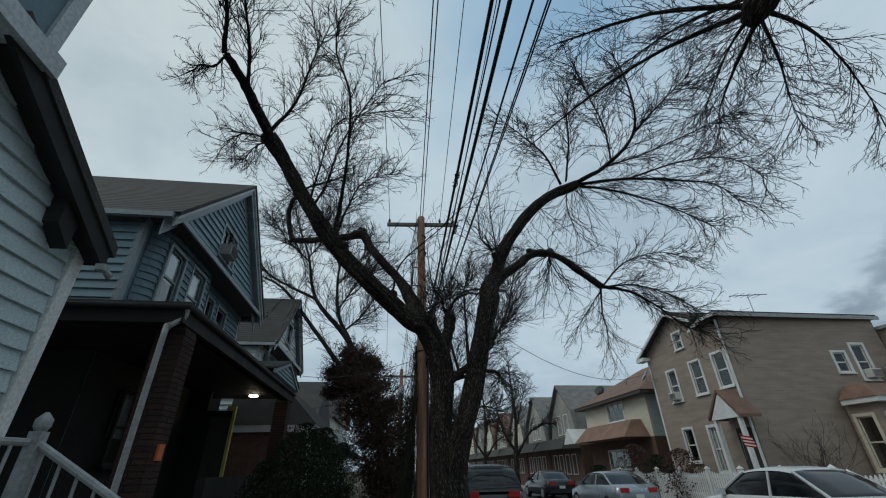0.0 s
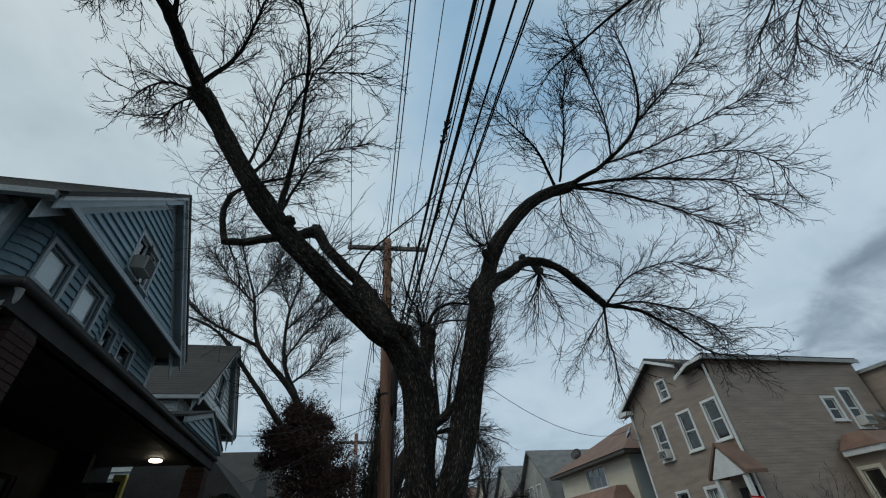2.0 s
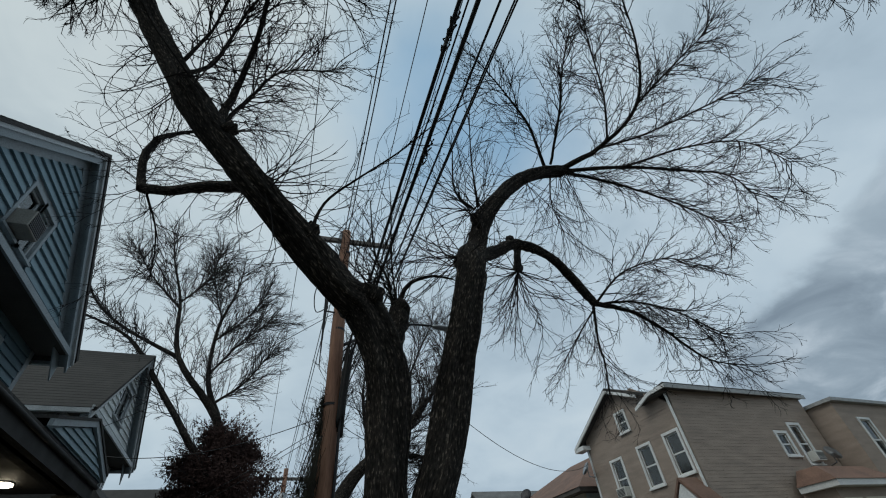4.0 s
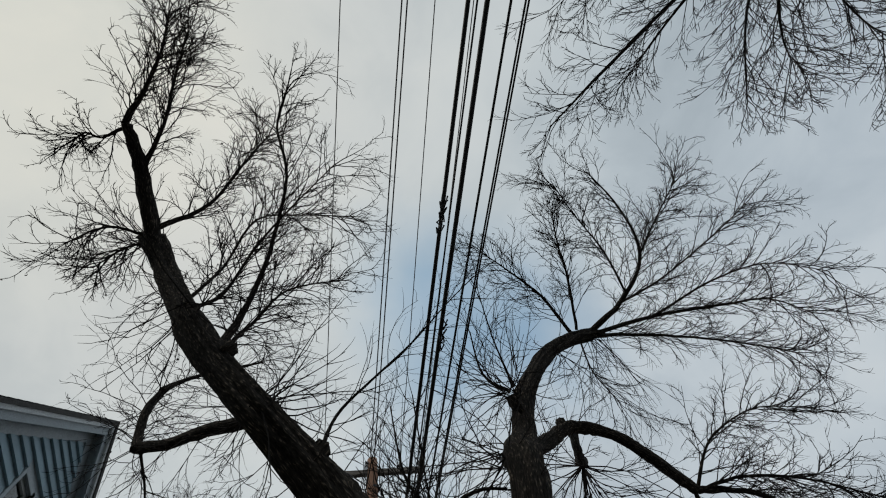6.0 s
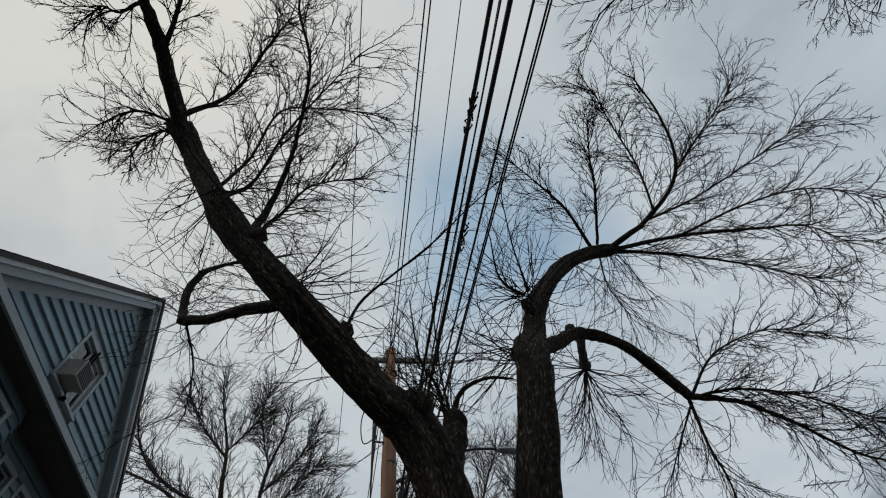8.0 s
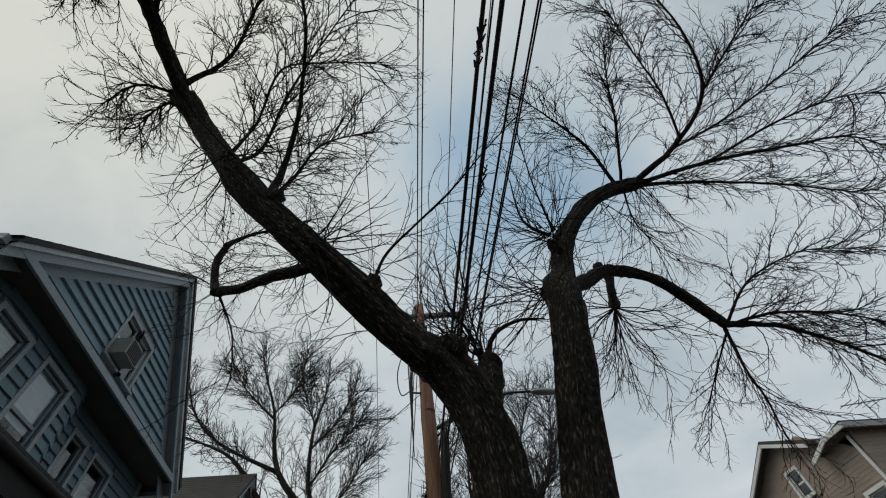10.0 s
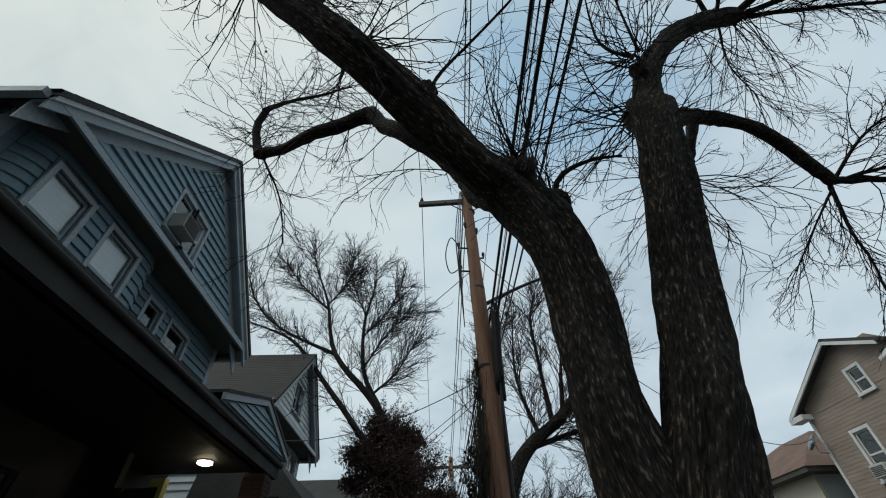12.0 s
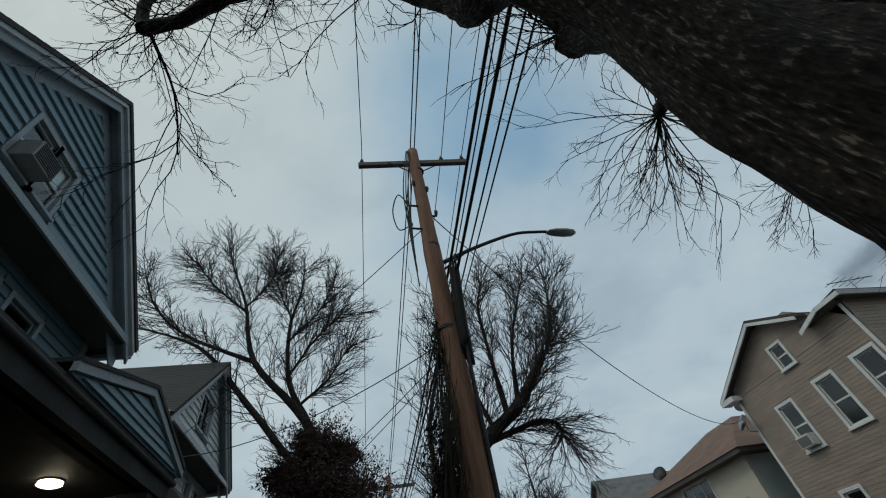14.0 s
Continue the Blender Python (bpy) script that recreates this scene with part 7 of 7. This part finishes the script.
part("porch_roof", Geo().prism([(12.9, 23.8, 3.2), (14.48, 23.8, 3.2), (14.48, 30.5, 3.2), (12.9, 30.5, 3.2)], [(13.9, 24.4, 4.15), (14.48, 24.4, 4.15), (14.48, 30.4, 4.15), (13.9, 30.4, 4.15)]), BROWNSHINGLE, ch)
part("porch_gable", Geo().prism([(12.85, 30.51, 3.2), (14.48, 30.51, 3.2), (14.48, 32.3, 3.2), (12.85, 32.3, 3.2)], [(12.85, 31.38, 4.2), (14.48, 31.38, 4.2), (14.48, 31.42, 4.2), (12.85, 31.42, 4.2)]), WHITE, ch)
for x, y, z in ((19.0, 26.3, 7.9), (15.6, 30.6, 6.3)):
    d = thing("satellite_dish", (x, y, z), "dark satellite dish on the roof", "satellite dish", "satellite dishes")
    part("mast", Geo().tube([(x, y, z - 0.2, 0.03), (x, y, z + 0.3, 0.03)], 6), IRON, d)
    part("dish", Geo().tube([(x, y, z + 0.4, 0.02), (x - 0.05, y - 0.03, z + 0.42, 0.25), (x - 0.12, y - 0.08, z + 0.46, 0.38), (x - 0.14, y - 0.09, z + 0.47, 0.36)], 16), IRON, d, smooth=True)

# grey gambrel houses further on
def gambrel(y, w, m_wall, m_roof, label):
    H = thing("house", (18, y + w / 2, G), label, "house", "gambrel houses along the street")
    part("lower_wall", Geo().box(14.5, 24, y, y + w, G, 3.3), BRICKFAR, H)
    part("porch_roof", Geo().prism([(12.9, y - 0.1, 3.0), (14.49, y - 0.1, 3.0), (14.49, y + w + 0.1, 3.0), (12.9, y + w + 0.1, 3.0)], [(13.6, y + 0.3, 3.8), (14.49, y + 0.3, 3.8), (14.49, y + w - 0.3, 3.8), (13.6, y + w - 0.3, 3.8)]), SHINGLE, H)
    m_ = y + w / 2
    prof = [(y, 3.31), (y + w, 3.31), (y + w - 0.8, 5.6), (m_ + 0.15, 7.9), (m_ - 0.15, 7.9), (y + 0.8, 5.6)]
    part("gable_wall", Geo().prism([(14.7, a, b) for a, b in prof], [(24, a, b) for a, b in prof]), m_wall, H)
    for a, b in (((y - 0.15, 3.3), (y + 0.7, 5.7)), ((y + 0.7, 5.7), (m_, 8.0)), ((y + w + 0.15, 3.3), (y + w - 0.7, 5.7)), ((y + w - 0.7, 5.7), (m_, 8.0))):
        part("roof", Geo().prism([(14.4, a[0], a[1]), (24.3, a[0], a[1]), (24.3, b[0], b[1]), (14.4, b[0], b[1])], [(14.4, a[0], a[1] + 0.16), (24.3, a[0], a[1] + 0.16), (24.3, b[0], b[1] + 0.16), (14.4, b[0], b[1] + 0.16)]), m_roof, H)
    for u in (w / 2 - 1.1, w / 2 + 0.3):
        window_at(H, Face((14.695, y + w, 0), (0, -1, 0), (-1, 0, 0)), u, u + 0.8, 4.2, 5.6, WHITE, WHITE, BLIND, trim=0.08)
    for u in (0.7, 2.0, 3.3, 4.6):
        window_at(H, Face((14.495, y + w, 0), (0, -1, 0), (-1, 0, 0)), u, u + 0.7, 1.3, 2.6, WHITE, WHITE, CURTAIN, trim=0.07)
    return H
for i, y in enumerate((33.2, 40.0, 46.8, 53.6, 60.4, 67.2, 74.0)):
    gambrel(y, 6.4, (GREYSTUCCO, GREYSTUCCO, CREAM, GREYSTUCCO, CREAM, GREYSTUCCO, CREAM)[i], (GREYROOF, GREYROOF, GREYROOF, BROWNSHINGLE, BROWNSHINGLE, GREYROOF, BROWNSHINGLE)[i], "grey gambrel-fronted house with a tall gable" if i < 2 else "gambrel-fronted house far along the street")
# dark-roofed house beyond the brown one
dh = thing("house", (34, 14, G), "white house with a dark roof behind the tan house", "house")
part("wall", Geo().box(31, 40, 11, 20, G, 6.3), WHITESIDE, dh)
part("roof", Geo().prism([(30.5, 10.5, 6.3), (40.5, 10.5, 6.3), (40.5, 20.5, 6.3), (30.5, 20.5, 6.3)], [(33, 15, 8.4), (38, 15, 8.4), (38, 16, 8.4), (33, 16, 8.4)]), SHINGLE, dh)
# houses on the unseen side, so that the street is closed behind
for x, y in ((16.0, -13.0), (-12.0, -14.0)):
    H = thing("house", (x + 4, y + 4, G), "plain tan house behind the start of the walk", "house")
    part("wall", Geo().box(x, x + 9, y, y + 8, G, 6.5), BROWNSIDE, H)
    part("roof", Geo().prism([(x - 0.3, y - 0.3, 6.5), (x + 9.3, y - 0.3, 6.5), (x + 9.3, y + 8.3, 6.5), (x - 0.3, y + 8.3, 6.5)], [(x - 0.3, y + 3.9, 8.8), (x + 9.3, y + 3.9, 8.8), (x + 9.3, y + 4.1, 8.8), (x - 0.3, y + 4.1, 8.8)]), SHINGLE, H)

# white picket fence
fence = thing("picket_fence", (12.75, 18, G), "white picket fence with capped posts", "fence")
y = 9.0
k = 0
while y < 26:
    if k % 14 == 0:
        part("post", Geo().box(12.70, 12.82, y - 0.06, y + 0.06, G, G + 1.28), WHITE, fence)
        part("post_cap", Geo().prism([(12.67, y - 0.09, G + 1.281), (12.85, y - 0.09, G + 1.281), (12.85, y + 0.09, G + 1.281), (12.67, y + 0.09, G + 1.281)], [(12.75, y - 0.01, G + 1.38), (12.77, y - 0.01, G + 1.38), (12.77, y + 0.01, G + 1.38), (12.75, y + 0.01, G + 1.38)]), WHITE, fence)
    else:
        h = G + 1.05 + 0.16 * (abs((k % 14) - 7) / 7) ** 2
        g = Geo().prism([(12.74, y - 0.04, G + 0.08), (12.762, y - 0.04, G + 0.08), (12.762, y + 0.04, G + 0.08), (12.74, y + 0.04, G + 0.08)], [(12.74, y - 0.04, h), (12.762, y - 0.04, h), (12.762, y + 0.04, h), (12.74, y + 0.04, h)])
        g.prism([(12.74, y - 0.04, h), (12.762, y - 0.04, h), (12.762, y + 0.04, h), (12.74, y + 0.04, h)], [(12.74, y - 0.005, h + 0.06), (12.762, y - 0.005, h + 0.06), (12.762, y + 0.005, h + 0.06), (12.74, y + 0.005, h + 0.06)])
        part("picket", g, WHITE, fence)
    y += 0.125
    k += 1
for z in (0.35, 0.95):
    part("rail", Geo().box(12.764, 12.80, 9.0, 26.0, G + z, G + z + 0.08), WHITE, fence)


# ---- parked cars ----
def car(name, x, y, paint, label, length=4.6, width=1.78, height=1.45, suv=False):
    """A parked car, its nose towards +y, built from lofted sections."""
    C = thing(name, (x, y, ROAD), label, "car", "parked cars")
    z0 = ROAD
    hw, L = width / 2, length
    body = Geo()
    secs = []
    for f, lo, hi, w in ((0.0, 0.42, 0.78, 0.80), (0.015, 0.30, 0.92, 0.93), (0.08, 0.24, 0.98 if not suv else 1.05, 0.99), (0.3, 0.22, 0.97 if not suv else 1.05, 1.0), (0.65, 0.22, 0.94 if not suv else 1.04, 1.0), (0.8, 0.22, 0.86 if not suv else 1.0, 0.99), (0.94, 0.25, 0.74 if not suv else 0.9, 0.93), (0.99, 0.32, 0.62 if not suv else 0.75, 0.82), (1.0, 0.4, 0.55, 0.75)):
        yy = y - L / 2 + f * L
        ring = []
        for a, b in ((-0.86, lo), (-1.0, lo + 0.14), (-1.0, (lo + hi) / 2), (-0.95, hi - 0.04), (-0.84, hi), (0.84, hi), (0.95, hi - 0.04), (1.0, (lo + hi) / 2), (1.0, lo + 0.14), (0.86, lo)):
            ring.append((x + a * hw * w, yy, z0 + b))
        secs.append(ring)
    n = len(secs[0])
    for ring in secs:
        body.v += ring
    for i in range(len(secs) - 1):
        for k in range(n):
            j = (k + 1) % n
            body.f.append((i * n + k, i * n + j, (i + 1) * n + j, (i + 1) * n + k))
    body.f.append(tuple(range(n))); body.f.append(tuple(range(len(secs) * n - 1, (len(secs) - 1) * n - 1, -1)))
    part("body", body, paint, C, smooth=True)
    belt = z0 + (0.93 if not suv else 1.03)
    top = z0 + height
    if suv:
        lows, highs = (0.03, 0.70), (0.10, 0.54)
    else:
        lows, highs = (0.10, 0.72), (0.27, 0.55)
    prof = smooth_path([(0, lows[0], 0.0, 1), (0, highs[0] - 0.05, 0.72, 1), (0, highs[0] + 0.03, 0.94, 1), (0, (highs[0] + highs[1]) / 2, 1.0, 1), (0, highs[1] - 0.03, 0.93, 1), (0, highs[1] + 0.05, 0.72, 1), (0, lows[1], 0.0, 1)], 3)
    def loft(outline, rows):
        g = Geo()
        for f, h in rows:
            h = max(0.0, h)
            for a, b in outline(h):
                g.v.append((x + a * hw, y - L / 2 + f * L, belt - 0.01 + b))
        m = len(outline(1.0))
        for i in range(len(rows) - 1):
            for k in range(m - 1):
                g.f.append((i * m + k, i * m + k + 1, (i + 1) * m + k + 1, (i + 1) * m + k))
        g.f.append(tuple(range(m))); g.f.append(tuple(range(len(rows) * m - 1, (len(rows) - 1) * m - 1, -1)))
        return g
    H_ = top - belt
    half = lambda h: [(0.90, 0.0), (0.90 - 0.09 * h, 0.45 * h * H_), (0.90 - 0.17 * h, 0.86 * h * H_), (0.90 - 0.24 * h, 0.95 * h * H_), (0.35, h * H_ * 0.995)]
    whole = lambda h: [(-a, b) for a, b in half(h)] + [(a, b) for a, b in reversed(half(h))]
    part("cabin_glass", loft(whole, [(p[1], p[2]) for p in prof]), CARGLASS, C, "dark tinted glass", smooth=True)
    cap = lambda h: [(-a * 1.012, b + 0.012) for a, b in half(h)[2:]] + [(a * 1.012, b + 0.012) for a, b in reversed(half(h)[2:])]
    part("roof", loft(cap, [(p[1], p[2]) for p in prof if p[2] > 0.86]), paint, C, smooth=True)
    for s in (-1, 1):
        for fr in (0.0, 0.48, 1.0):
            a0, a1 = lows[0] + (lows[1] - lows[0]) * fr, highs[0] + (highs[1] - highs[0]) * fr
            a = Vector((x + s * hw * 0.90, y - L / 2 + a0 * L, belt)); b = Vector((x + s * hw * 0.735, y - L / 2 + a1 * L, top - 0.10))
            part("pillar", Geo().tube([(*a, 0.035), (*b, 0.03)], 6), paint, C)
    for s in (-1, 1):
        for f in (0.19, 0.81):
            wy = y - L / 2 + f * L
            wx = x + s * (hw - 0.10)
            wh = part("wheel", Geo().tube([(wx - 0.1 * 1, wy, z0 + 0.32, 0.28), (wx - 0.09, wy, z0 + 0.32, 0.32), (wx + 0.09, wy, z0 + 0.32, 0.32), (wx + 0.1, wy, z0 + 0.32, 0.28)], 24), RUBBER, C, smooth=False)
            part("rim", Geo().tube([(wx + s * 0.095, wy, z0 + 0.32, 0.20), (wx + s * 0.11, wy, z0 + 0.32, 0.19)], 18), GALV, wh)
        zt = 0.80 if not suv else 0.95
        part("tail_light", Geo().box(x + s * hw * 0.62 - 0.16, x + s * hw * 0.62 + 0.16, y - L / 2 - 0.02, y - L / 2 + 0.10, z0 + zt - 0.07, z0 + zt + 0.08), TAILRED, C, "red tail light")
        part("wing_mirror", Geo().box(x + s * (hw * 0.93), x + s * (hw * 0.93) + s * 0.16 if s > 0 else x + s * (hw * 0.93), y + L * 0.17, y + L * 0.20, belt - 0.02, belt + 0.12) if s > 0 else Geo().box(x - hw * 0.93 - 0.16, x - hw * 0.93, y + L * 0.17, y + L * 0.20, belt - 0.02, belt + 0.12), paint, C)
    part("number_plate", Geo().box(x - 0.16, x + 0.16, y - L / 2 - 0.012, y - L / 2 + 0.02, z0 + 0.55, z0 + 0.68), WHITE, C)
    part("bumper", Geo().box(x - hw * 0.85, x + hw * 0.85, y - L / 2 - 0.04, y - L / 2 + 0.06, z0 + 0.34, z0 + 0.50), paint, C)
    return C


car("parked_car", 9.25, 10.7, CARWHITE, "white parked saloon car", 4.9, 1.84, 1.52)
car("parked_car", 9.0, 18.9, CARSILVER, "silver-blue parked saloon car", 4.5, 1.75, 1.42)
car("parked_car", 2.85, 15.8, CARBLACK, "black parked estate car with roof rails", 4.7, 1.9, 1.72, suv=True)
car("parked_car", 9.5, 27.5, CARBLACK, "dark parked car further along", 4.5, 1.75, 1.42)
car("parked_car", 2.85, 23.5, CARSILVER, "grey parked car further along", 4.5, 1.75, 1.42)

# pavement slabs and kerb stones
sg = Geo().box(-0.885, 0.885, -0.735, 0.735, 0, 0.03)
slab_me = mesh_of("slab", sg, CONCRETE)
for k in range(40):
    ob = new("slab", slab_me)
    ob.parent = pavement
    ob.location = (-0.55, -8 + 1.5 * k, G - 0.03 + 0.004 * ((k * 7) % 3))
kg = Geo().box(-0.098, 0.098, -0.74, 0.74, 0, 0.03)
kerb_me = mesh_of("kerb_stone", kg, KERB)
for k in range(40):
    ob = new("kerb_stone", kerb_me)
    ob.parent = kerb_near
    ob.location = (1.65, -8 + 1.5 * k, G - 0.009)
